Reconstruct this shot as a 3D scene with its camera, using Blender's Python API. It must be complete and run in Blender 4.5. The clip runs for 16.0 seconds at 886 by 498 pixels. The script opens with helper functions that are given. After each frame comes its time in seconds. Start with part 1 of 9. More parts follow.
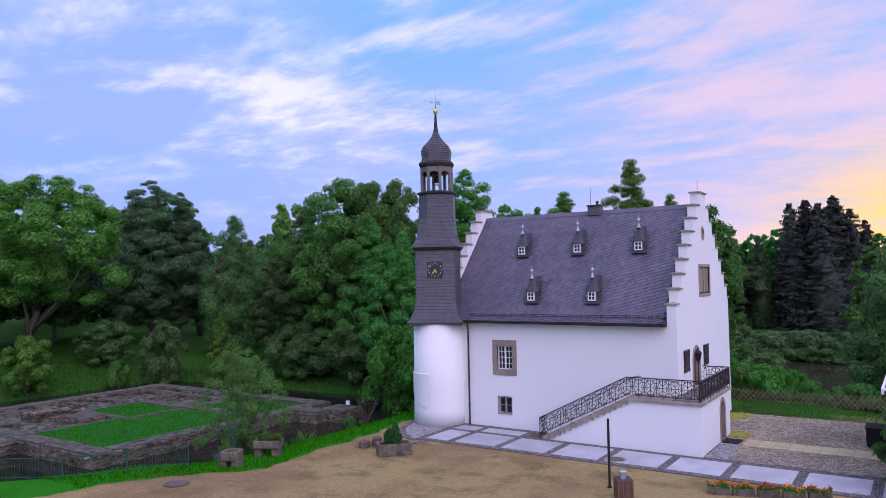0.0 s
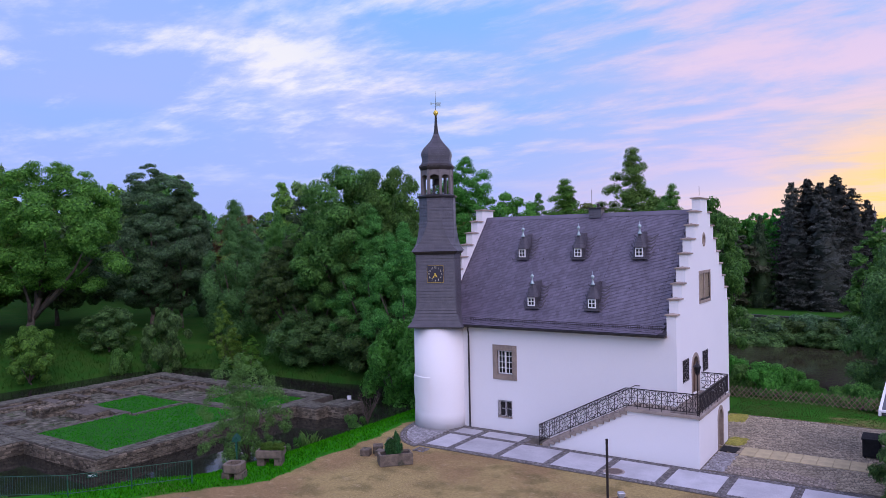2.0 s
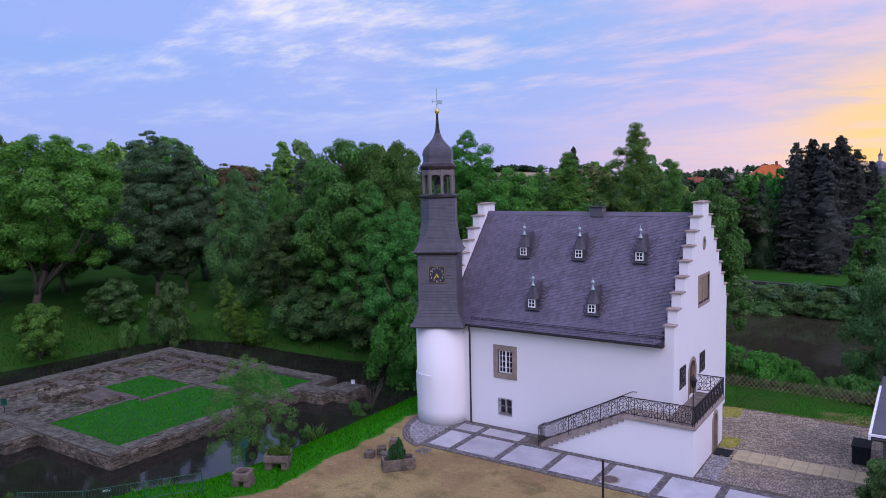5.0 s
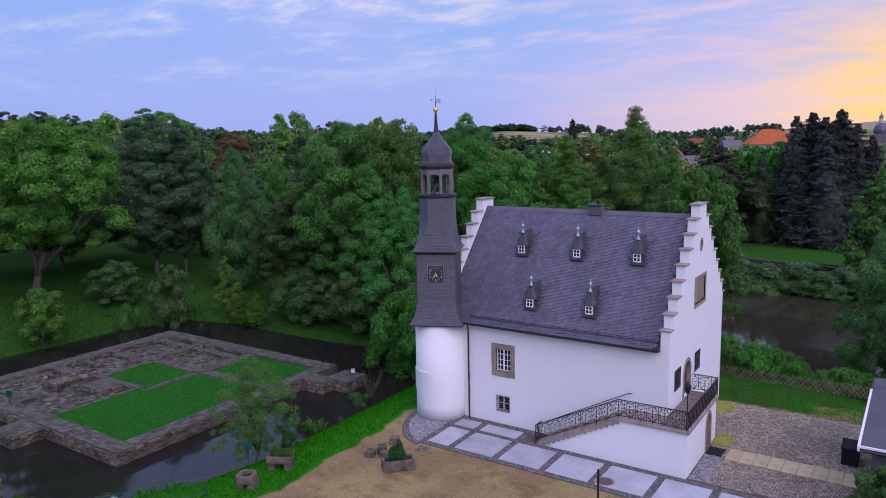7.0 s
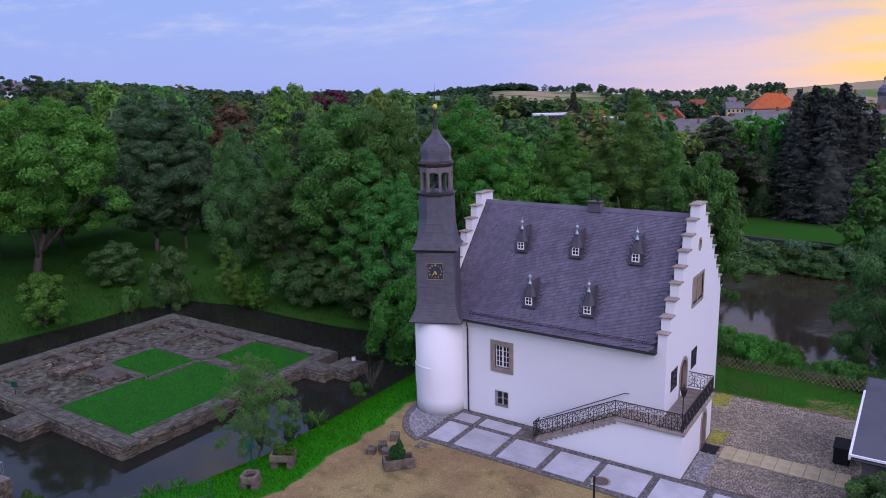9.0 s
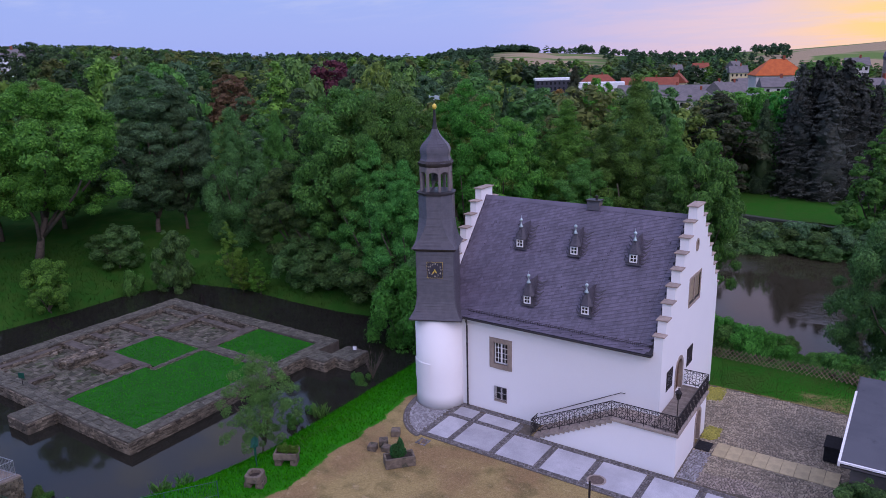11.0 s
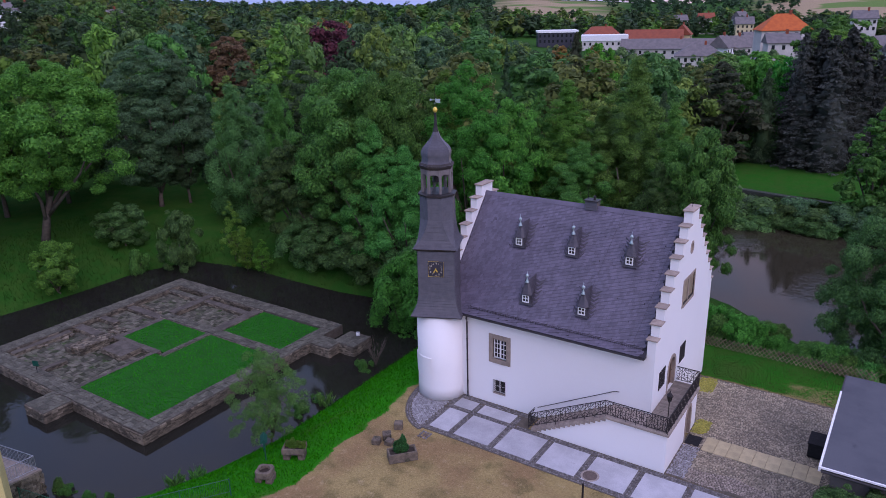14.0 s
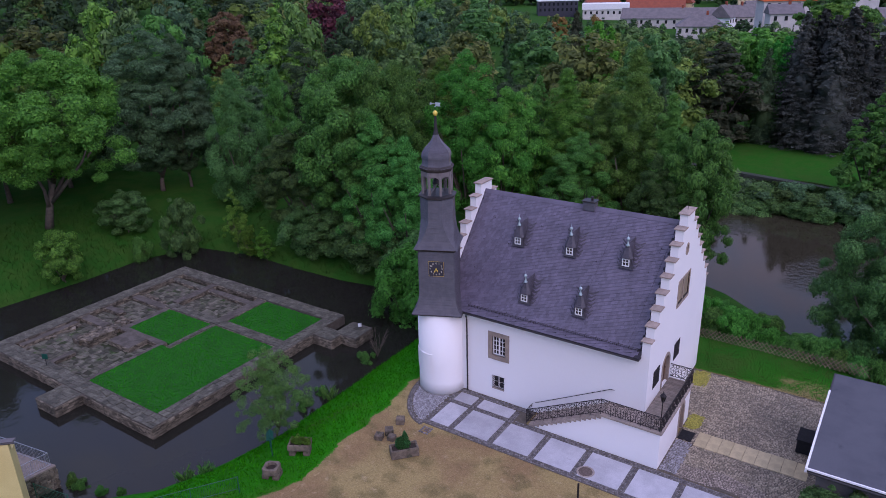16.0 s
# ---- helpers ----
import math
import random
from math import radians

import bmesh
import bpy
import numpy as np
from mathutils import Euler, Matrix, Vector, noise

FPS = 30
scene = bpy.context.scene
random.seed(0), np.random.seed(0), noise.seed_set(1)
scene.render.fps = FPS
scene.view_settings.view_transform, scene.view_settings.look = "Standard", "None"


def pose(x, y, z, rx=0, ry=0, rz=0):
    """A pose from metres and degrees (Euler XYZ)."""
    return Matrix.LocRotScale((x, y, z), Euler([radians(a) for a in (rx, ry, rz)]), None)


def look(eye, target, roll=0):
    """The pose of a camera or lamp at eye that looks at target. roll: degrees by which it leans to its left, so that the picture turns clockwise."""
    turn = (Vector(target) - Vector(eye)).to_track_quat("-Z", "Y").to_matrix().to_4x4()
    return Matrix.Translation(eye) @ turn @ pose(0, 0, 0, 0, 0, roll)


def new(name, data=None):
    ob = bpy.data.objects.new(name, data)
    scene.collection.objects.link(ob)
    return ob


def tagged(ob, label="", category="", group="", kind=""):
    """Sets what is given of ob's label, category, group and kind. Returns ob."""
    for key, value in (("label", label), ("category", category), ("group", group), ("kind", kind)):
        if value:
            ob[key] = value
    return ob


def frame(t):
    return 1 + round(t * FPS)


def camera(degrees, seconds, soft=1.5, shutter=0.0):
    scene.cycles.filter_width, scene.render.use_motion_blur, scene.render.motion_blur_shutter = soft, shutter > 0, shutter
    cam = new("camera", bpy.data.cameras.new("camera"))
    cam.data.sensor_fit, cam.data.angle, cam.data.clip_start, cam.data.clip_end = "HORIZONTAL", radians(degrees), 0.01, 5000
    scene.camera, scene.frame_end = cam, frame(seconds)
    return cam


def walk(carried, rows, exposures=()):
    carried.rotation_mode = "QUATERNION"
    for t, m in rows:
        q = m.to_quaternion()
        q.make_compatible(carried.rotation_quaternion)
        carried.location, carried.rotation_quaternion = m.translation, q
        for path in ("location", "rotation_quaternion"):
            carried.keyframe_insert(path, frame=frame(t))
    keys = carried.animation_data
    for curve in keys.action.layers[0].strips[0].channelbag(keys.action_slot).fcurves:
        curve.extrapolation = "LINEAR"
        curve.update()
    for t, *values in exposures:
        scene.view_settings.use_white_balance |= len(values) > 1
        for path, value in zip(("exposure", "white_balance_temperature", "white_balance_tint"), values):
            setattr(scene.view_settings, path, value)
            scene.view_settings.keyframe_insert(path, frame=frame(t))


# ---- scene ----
EXPOSURES = [(0.0, 0.20), (4.0, 0.11), (9.0, 0.04), (16.0, 0.07)]
cam = camera(63.2, 16.0, 0.45)
METRES, EYE, TILT, LEAN, TURN = 19.5, 9.05, 2.3, 1.1, 33.7
ROWS = [
    (0.0, 0.0, 0.0, 0.0, -0.0, 0.0, -0.0),
    (0.5, 0.0005, 0.0019, 0.0288, 0.02, -0.59, 0.0),
    (1.0, 0.001, 0.0038, 0.0614, 0.04, -1.28, 0.02),
    (1.5, 0.0012, 0.0061, 0.0939, 0.06, -2.03, 0.03),
    (2.0, 0.0012, 0.0078, 0.1268, 0.06, -2.83, 0.03),
    (2.5, 0.0016, 0.0082, 0.1609, 0.08, -3.68, 0.04),
    (3.0, 0.0022, 0.0092, 0.1948, 0.1, -4.52, 0.04),
    (3.5, 0.003, 0.0102, 0.2286, 0.11, -5.34, 0.05),
    (4.0, 0.0044, 0.011, 0.2627, 0.14, -6.17, 0.06),
    (6.5, 0.0019, 0.0208, 0.4304, 0.17, -10.32, 0.13),
    (7.0, 0.0015, 0.0242, 0.4621, 0.07, -11.13, 0.12),
    (7.5, 0.0018, 0.0299, 0.4932, 0.05, -11.99, 0.14),
    (8.0, 0.0033, 0.0362, 0.5234, 0.05, -12.79, 0.14),
    (8.5, 0.0022, 0.0405, 0.5536, 0.05, -13.55, 0.17),
    (9.0, 0.0035, 0.045, 0.584, 0.05, -14.34, 0.17),
    (11.5, 0.0069, 0.06, 0.7316, 0.1, -17.98, 0.23),
    (12.0, 0.0069, 0.0602, 0.7609, 0.12, -18.64, 0.22),
    (12.5, 0.0062, 0.0604, 0.7903, 0.13, -19.3, 0.24),
    (13.0, 0.0069, 0.0598, 0.8192, 0.13, -19.97, 0.25),
    (13.5, 0.0079, 0.0597, 0.848, 0.14, -20.64, 0.26),
    (14.0, 0.008, 0.0595, 0.8765, 0.14, -21.27, 0.27),
    (14.5, 0.0072, 0.0588, 0.9066, 0.15, -21.9, 0.28),
    (15.0, 0.0061, 0.0582, 0.9364, 0.14, -22.54, 0.31),
    (15.5, 0.0064, 0.0586, 0.9666, 0.08, -23.2, 0.33),
    (16.0, 0.0061, 0.0589, 0.9962, 0.06, -23.84, 0.35),
]
walk(cam, [(t, pose(0, 0, EYE, TILT, LEAN, TURN) @ pose(METRES * x, METRES * y, METRES * z, 90 + pitch, roll, yaw)) for t, x, y, z, yaw, pitch, roll in ROWS], EXPOSURES)

# ---- light and colour settings ----
SKY_STRENGTH = 0.88
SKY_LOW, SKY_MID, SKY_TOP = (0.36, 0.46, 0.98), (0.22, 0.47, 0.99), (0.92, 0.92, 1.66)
SKY_CREAM = (0.90, 0.68, 0.64)
SKY_PINK, SKY_GOLD = (0.70, 0.53, 0.80), (0.98, 0.64, 0.15)
CLOUD_COOL, CLOUD_WARM, CLOUD_VEIL = (0.74, 0.75, 1.12), (0.82, 0.58, 0.80), (0.45, 0.48, 1.02)
CLOUD_CREAM = (1.08, 1.00, 0.94)
CLOUD_SHIFT, CLOUD_TURN = (0.3, 0.2, 0.0), 0.5
SUN_POWER, SUN_COLOR, SUN_FROM = 1.5, (1.02, 0.82, 1.03), (50, -32, 42)
SAND_A, SAND_B, SAND_C = (0.295, 0.228, 0.094), (0.232, 0.156, 0.074), (0.145, 0.118, 0.048)
GRASS_A, GRASS_B = (0.020, 0.175, 0.006), (0.020, 0.135, 0.007)
WILD_A, WILD_B = (0.020, 0.082, 0.010), (0.034, 0.086, 0.013)


# ---- sky, sun ----
def nodes_of(owner):
    owner.use_nodes = True
    nt = owner.node_tree
    nt.nodes.clear()
    return nt


def nd(nt, kind, **kw):
    n = nt.nodes.new(kind)
    for k, v in kw.items():
        if k == "op":
            n.operation = v
        elif k == "ins":
            for i, val in v.items():
                if hasattr(val, "is_linked"):
                    nt.links.new(val, n.inputs[i])
                else:
                    n.inputs[i].default_value = val
    return n


def mathn(nt, op, a, b=0.0, clamp=False):
    n = nd(nt, "ShaderNodeMath", op=op, ins={0: a, 1: b})
    n.use_clamp = clamp
    return n.outputs[0]


def mixc(nt, f, a, b, blend="MIX"):
    n = nt.nodes.new("ShaderNodeMix")
    n.data_type, n.blend_type = "RGBA", blend
    for i, val in ((0, f), (6, a), (7, b)):
        if hasattr(val, "is_linked"):
            nt.links.new(val, n.inputs[i])
        else:
            n.inputs[i].default_value = val if i == 0 else (*val[:3], 1.0)
    return n.outputs[2]


def smooth(nt, x, lo, hi):
    n = nd(nt, "ShaderNodeMapRange", ins={0: x, 1: lo, 2: hi})
    n.interpolation_type = "SMOOTHSTEP"
    return n.outputs[0]


world = bpy.data.worlds.new("dusk_sky")
scene.world = world
wt = nodes_of(world)
GLOW = (0.30, 0.954)            # the bearing of the sunset
w_dir = nd(wt, "ShaderNodeTexCoord").outputs["Generated"]
w_xyz = nd(wt, "ShaderNodeSeparateXYZ", ins={0: w_dir})
w_x, w_y, w_z = w_xyz.outputs[0], w_xyz.outputs[1], w_xyz.outputs[2]
w_flat = mathn(wt, "SQRT", mathn(wt, "ADD", mathn(wt, "MULTIPLY", w_x, w_x), mathn(wt, "MULTIPLY", w_y, w_y)))
w_cos = mathn(wt, "DIVIDE", mathn(wt, "ADD", mathn(wt, "MULTIPLY", w_x, GLOW[0]), mathn(wt, "MULTIPLY", w_y, GLOW[1])), mathn(wt, "MAXIMUM", w_flat, 0.02))
# clear blue, paler and more violet at the horizon
w_blue = mixc(wt, smooth(wt, w_z, 0.0, 0.30), SKY_LOW, SKY_MID)
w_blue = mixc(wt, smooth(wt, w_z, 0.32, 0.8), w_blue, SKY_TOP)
# sheets and flecks of high cloud on a plane above
w_den = mathn(wt, "ADD", mathn(wt, "MAXIMUM", w_z, 0.0), 0.13)
w_pl = nd(wt, "ShaderNodeCombineXYZ", ins={0: mathn(wt, "DIVIDE", w_x, w_den), 1: mathn(wt, "DIVIDE", w_y, w_den), 2: 0.0})
w_map = nd(wt, "ShaderNodeMapping", ins={0: w_pl.outputs[0], 1: CLOUD_SHIFT, 2: (0, 0, CLOUD_TURN), 3: (0.75, 1.2, 1.0)})
w_n1 = nd(wt, "ShaderNodeTexNoise", ins={"Vector": w_map.outputs[0], "Scale": 1.15, "Detail": 12.0, "Roughness": 0.64, "Distortion": 0.25})
w_n2 = nd(wt, "ShaderNodeTexNoise", ins={"Vector": w_map.outputs[0], "Scale": 0.42, "Detail": 5.0, "Roughness": 0.5, "Distortion": 0.4})
w_n3 = nd(wt, "ShaderNodeTexNoise", ins={"Vector": w_map.outputs[0], "Scale": 4.5, "Detail": 8.0, "Roughness": 0.6})
# the sunset's side: peach at the horizon, pink above
w_side = smooth(wt, w_cos, 0.62, 0.97)
w_low = smooth(wt, w_z, 0.40, 0.04)
w_pink = mixc(wt, mathn(wt, "MULTIPLY", w_side, mathn(wt, "MULTIPLY", w_low, mathn(wt, "ADD", mathn(wt, "MULTIPLY", smooth(wt, w_n1.outputs[0], 0.40, 0.60), 0.55), 0.40))), w_blue, SKY_PINK)
w_pink = mixc(wt, mathn(wt, "MULTIPLY", smooth(wt, w_cos, 0.66, 0.95), mathn(wt, "MULTIPLY", smooth(wt, w_z, 0.11, 0.015), 0.60)), w_pink, SKY_CREAM)
w_core = mathn(wt, "MULTIPLY", smooth(wt, w_cos, 0.865, 0.965), mathn(wt, "MULTIPLY", smooth(wt, w_z, 0.21, 0.06), smooth(wt, w_z, -0.05, 0.03)))
w_warm = mixc(wt, mathn(wt, "MULTIPLY", w_core, mathn(wt, "ADD", mathn(wt, "MULTIPLY", smooth(wt, w_n1.outputs[0], 0.36, 0.56), 0.60), 0.38)), w_pink, SKY_GOLD)
w_band = smooth(wt, w_n2.outputs[0], 0.44, 0.60)
w_mid = mathn(wt, "DIVIDE", mathn(wt, "ADD", mathn(wt, "MULTIPLY", w_x, -0.375), mathn(wt, "MULTIPLY", w_y, 0.927)), mathn(wt, "MAXIMUM", w_flat, 0.02))
w_thick = smooth(wt, w_mid, 0.82, 0.99)         # the clouds are thickest on one bearing
w_cl = mathn(wt, "MULTIPLY", smooth(wt, mathn(wt, "ADD", mathn(wt, "ADD", w_n1.outputs[0], mathn(wt, "MULTIPLY", w_thick, 0.06)), mathn(wt, "MULTIPLY", w_n3.outputs[0], 0.25)), 0.60, 0.82), mathn(wt, "ADD", mathn(wt, "MULTIPLY", mathn(wt, "MAXIMUM", w_band, w_thick), 0.80), 0.20))
w_cl = mathn(wt, "MULTIPLY", w_cl, smooth(wt, w_z, 0.02, 0.22))
w_veil = mathn(wt, "MULTIPLY", smooth(wt, w_n2.outputs[0], 0.44, 0.66), 0.50)
w_ccol = mixc(wt, smooth(wt, w_cos, 0.45, 0.95), mixc(wt, smooth(wt, w_n3.outputs[0], 0.42, 0.62), CLOUD_COOL, CLOUD_CREAM), CLOUD_WARM)
w_sky = mixc(wt, mathn(wt, "MULTIPLY", w_veil, smooth(wt, w_z, 0.03, 0.2)), w_warm, mixc(wt, smooth(wt, w_cos, 0.35, 0.9), CLOUD_VEIL, CLOUD_WARM))
w_sky = mixc(wt, mathn(wt, "MULTIPLY", w_cl, 0.72), w_sky, w_ccol)
w_nish = nd(wt, "ShaderNodeTexSky")
w_nish.sky_type = "NISHITA"
w_nish.sun_disc = False
w_nish.sun_elevation, w_nish.sun_rotation = radians(3.0), math.atan2(GLOW[0], GLOW[1])
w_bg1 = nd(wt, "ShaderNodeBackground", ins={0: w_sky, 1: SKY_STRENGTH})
w_bg2 = nd(wt, "ShaderNodeBackground", ins={0: w_nish.outputs[0], 1: 0.02})
w_add = nd(wt, "ShaderNodeAddShader", ins={0: w_bg1.outputs[0], 1: w_bg2.outputs[0]})
nd(wt, "ShaderNodeOutputWorld", ins={0: w_add.outputs[0]})

sun = new("sun", bpy.data.lights.new("sun", "SUN"))
sun.data.energy, sun.data.angle, sun.data.color = SUN_POWER, radians(50), SUN_COLOR
sun.matrix_world = look(SUN_FROM, (0, 0, 0))

# ---- materials ----


def material(name, c1, c2, scale=2.0, rough=0.7, bump=0.3, fine=18.0, metal=0.0, vary=0.0, island=0.0, c3=None, spot=0.0, spot_scale=0.6, spec=0.3, rows=0.0, depth=0.02, mottle=0.18):
    """Two colours mixed by coarse noise, with fine grain, spots of a third colour, relief, and a spread of brightness from piece to piece."""
    m = bpy.data.materials.new(name)
    nt = nodes_of(m)
    geo = nd(nt, "ShaderNodeTexCoord").outputs["Object"]
    n1 = nd(nt, "ShaderNodeTexNoise", ins={"Vector": geo, "Scale": scale, "Detail": 5.0, "Roughness": 0.6})
    n2 = nd(nt, "ShaderNodeTexNoise", ins={"Vector": geo, "Scale": fine, "Detail": 4.0, "Roughness": 0.65})
    col = mixc(nt, smooth(nt, n1.outputs[0], 0.34, 0.66), c1, c2)
    grain = nd(nt, "ShaderNodeMapRange", ins={0: n2.outputs[0], 1: 0.25, 2: 0.75, 3: 1 - mottle, 4: 1 + mottle}).outputs[0]
    if c3:
        n3 = nd(nt, "ShaderNodeTexNoise", ins={"Vector": geo, "Scale": spot_scale, "Detail": 6.0, "Roughness": 0.65})
        col = mixc(nt, smooth(nt, n3.outputs[0], 0.62 - spot, 0.74 - spot), col, c3)
    val = grain
    if vary:
        r = nd(nt, "ShaderNodeObjectInfo").outputs["Random"]
        val = mathn(nt, "MULTIPLY", val, nd(nt, "ShaderNodeMapRange", ins={0: r, 1: 0.0, 2: 1.0, 3: 1 - vary, 4: 1 + vary}).outputs[0])
    if island:
        r = nd(nt, "ShaderNodeNewGeometry").outputs["Random Per Island"]
        val = mathn(nt, "MULTIPLY", val, nd(nt, "ShaderNodeMapRange", ins={0: r, 1: 0.0, 2: 1.0, 3: 1 - island, 4: 1 + island}).outputs[0])
    hsv = nd(nt, "ShaderNodeHueSaturation", ins={"Color": col, "Value": val})
    height = mathn(nt, "ADD", mathn(nt, "MULTIPLY", n2.outputs[0], 0.6), mathn(nt, "MULTIPLY", n1.outputs[0], 0.8))
    if rows:
        z = nd(nt, "ShaderNodeSeparateXYZ", ins={0: geo}).outputs[2]
        saw = mathn(nt, "FRACT", mathn(nt, "DIVIDE", mathn(nt, "ADD", z, mathn(nt, "MULTIPLY", n1.outputs[0], 0.03)), rows))
        height = mathn(nt, "SUBTRACT", height, mathn(nt, "MULTIPLY", saw, 2.2))
    bmp = nd(nt, "ShaderNodeBump", ins={"Strength": bump, "Distance": depth, "Height": height})
    b = nd(nt, "ShaderNodeBsdfPrincipled", ins={"Base Color": hsv.outputs[0], "Metallic": metal, "Normal": bmp.outputs[0], "Specular IOR Level": spec,
                                                "Roughness": nd(nt, "ShaderNodeMapRange", ins={0: n2.outputs[0], 1: 0.3, 2: 0.7, 3: max(0.02, rough - 0.08), 4: min(1.0, rough + 0.08)}).outputs[0]})
    nd(nt, "ShaderNodeOutputMaterial", ins={0: b.outputs[0]})
    return m


def leaf_material(name, c1, c2, spread=0.32, through_light=0.42, attr=False, gloss=0.15):
    c1, c2 = [(0.94 * r, 1.04 * g, b) for r, g, b in (c1, c2)]
    m = bpy.data.materials.new(name)
    nt = nodes_of(m)
    isl = nd(nt, "ShaderNodeNewGeometry").outputs["Random Per Island"]
    obr = nd(nt, "ShaderNodeObjectInfo").outputs["Random"]
    geo = nd(nt, "ShaderNodeTexCoord").outputs["Object"]
    n1 = nd(nt, "ShaderNodeTexNoise", ins={"Vector": geo, "Scale": 0.45, "Detail": 3.0})
    n2 = nd(nt, "ShaderNodeTexNoise", ins={"Vector": geo, "Scale": 4.5, "Detail": 3.0, "Roughness": 0.7})
    f = mathn(nt, "ADD", mathn(nt, "MULTIPLY", isl, 0.4), mathn(nt, "ADD", mathn(nt, "MULTIPLY", n1.outputs[0], 0.4), mathn(nt, "MULTIPLY", n2.outputs[0], 0.2)))
    col = mixc(nt, smooth(nt, f, 0.25, 0.75), c1, c2)
    bmp = nd(nt, "ShaderNodeBump", ins={"Strength": 0.9, "Distance": 0.25, "Height": n2.outputs[0]})
    if attr:
        at = nt.nodes.new("ShaderNodeAttribute")
        at.attribute_name = "tint"
        col = mixc(nt, 1.0, col, at.outputs[0], "MULTIPLY")
        val = nd(nt, "ShaderNodeMapRange", ins={0: isl, 1: 0.0, 2: 1.0, 3: 1 - spread, 4: 1 + spread}).outputs[0]
        hsv = nd(nt, "ShaderNodeHueSaturation", ins={"Color": col, "Value": val})
    else:
        val = nd(nt, "ShaderNodeMapRange", ins={0: isl, 1: 0.0, 2: 1.0, 3: 1 - spread, 4: 1 + spread}).outputs[0]
        val = mathn(nt, "MULTIPLY", val, nd(nt, "ShaderNodeMapRange", ins={0: obr, 1: 0.0, 2: 1.0, 3: 0.75, 4: 1.35}).outputs[0])
        hue = nd(nt, "ShaderNodeMapRange", ins={0: obr, 1: 0.0, 2: 1.0, 3: 0.476, 4: 0.514}).outputs[0]
        hsv = nd(nt, "ShaderNodeHueSaturation", ins={"Color": col, "Value": val, "Hue": hue})
    b = nd(nt, "ShaderNodeBsdfPrincipled", ins={"Base Color": hsv.outputs[0], "Roughness": 0.6, "Specular IOR Level": gloss, "Normal": bmp.outputs[0]})
    t = nd(nt, "ShaderNodeBsdfTranslucent", ins={0: hsv.outputs[0]})
    mx = nd(nt, "ShaderNodeMixShader", ins={0: through_light, 1: b.outputs[0], 2: t.outputs[0]})
    nd(nt, "ShaderNodeOutputMaterial", ins={0: mx.outputs[0]})
    return m


M_PLASTER = material("white_plaster", (0.80, 0.79, 0.78), (0.785, 0.775, 0.77), 0.35, 0.85, 0.03, 14, c3=(0.74, 0.725, 0.715), spot=-0.08, spot_scale=0.3, mottle=0.015)
M_SLATE = material("slate", (0.114, 0.100, 0.136), (0.088, 0.079, 0.106), 0.7, 0.45, 0.25, 22, island=0.20, spec=0.5)
M_SLATE_P = material("slate_piece", (0.114, 0.100, 0.136), (0.088, 0.079, 0.106), 0.7, 0.45, 0.25, 22, vary=0.20, spec=0.5)
M_SHINGLE = material("tower_slate", (0.085, 0.080, 0.092), (0.065, 0.062, 0.072), 2.5, 0.45, 0.9, 20, rows=0.17, spec=0.5, depth=0.02)
M_SLATE_UNDER = material("slate_bed", (0.03, 0.028, 0.033), (0.024, 0.022, 0.026), 2, 0.7, 0.3)
M_DORMER = material("dormer_slate", (0.052, 0.049, 0.056), (0.038, 0.036, 0.042), 3, 0.5, 0.9, 20, rows=0.12, spec=0.4)
M_HOOD = material("hood_slate", (0.066, 0.060, 0.072), (0.048, 0.045, 0.054), 3, 0.5, 0.9, 20, rows=0.10, spec=0.4)
M_WOODDARK = material("dark_wood", (0.05, 0.042, 0.038), (0.036, 0.03, 0.028), 3, 0.6, 0.4, 30)
M_BELFRY = material("belfry_wood", (0.19, 0.17, 0.165), (0.145, 0.13, 0.13), 3, 0.6, 0.4, 30)
M_SAND = material("sandstone", (0.36, 0.29, 0.23), (0.27, 0.22, 0.18), 2.5, 0.85, 0.5, 26, vary=0.12, c3=(0.16, 0.14, 0.12), spot=0.0, spot_scale=3.0)
M_STEP = material("stair_stone", (0.33, 0.28, 0.23), (0.25, 0.21, 0.18), 2.5, 0.85, 0.4, 26, vary=0.12, c3=(0.15, 0.13, 0.12), spot_scale=2.0)
M_WHITE = material("white_paint", (0.80, 0.80, 0.80), (0.76, 0.76, 0.76), 4, 0.45, 0.1)
M_IRON = material("wrought_iron", (0.022, 0.02, 0.022), (0.035, 0.028, 0.026), 6, 0.5, 0.3, metal=0.3)
M_ZINC = material("dark_zinc", (0.06, 0.055, 0.055), (0.045, 0.042, 0.042), 3, 0.45, 0.15, metal=0.5)
M_PALEZINC = material("pale_zinc", (0.42, 0.52, 0.52), (0.34, 0.44, 0.45), 6, 0.4, 0.15, metal=0.4)
M_GOLD = material("gilding", (0.82, 0.62, 0.12), (0.72, 0.52, 0.09), 8, 0.35, 0.1, metal=0.35)
M_DIAL = material("clock_dial", (0.045, 0.045, 0.06), (0.035, 0.035, 0.048), 4, 0.5, 0.1)
M_DOOR = material("door_oak", (0.16, 0.09, 0.05), (0.11, 0.065, 0.04), 3, 0.6, 0.4, 40)
M_DECK = material("deck_boards", (0.24, 0.20, 0.16), (0.17, 0.145, 0.12), 3, 0.8, 0.4, 30, vary=0.15)
M_DARK = material("dark_inside", (0.03, 0.028, 0.026), (0.02, 0.02, 0.02), 2, 0.9, 0.1)
M_SLAB = material("pale_paving", (0.44, 0.44, 0.455), (0.35, 0.35, 0.365), 0.7, 0.7, 0.25, 30, vary=0.10, c3=(0.27, 0.265, 0.26), spot=0.0, spot_scale=0.9)
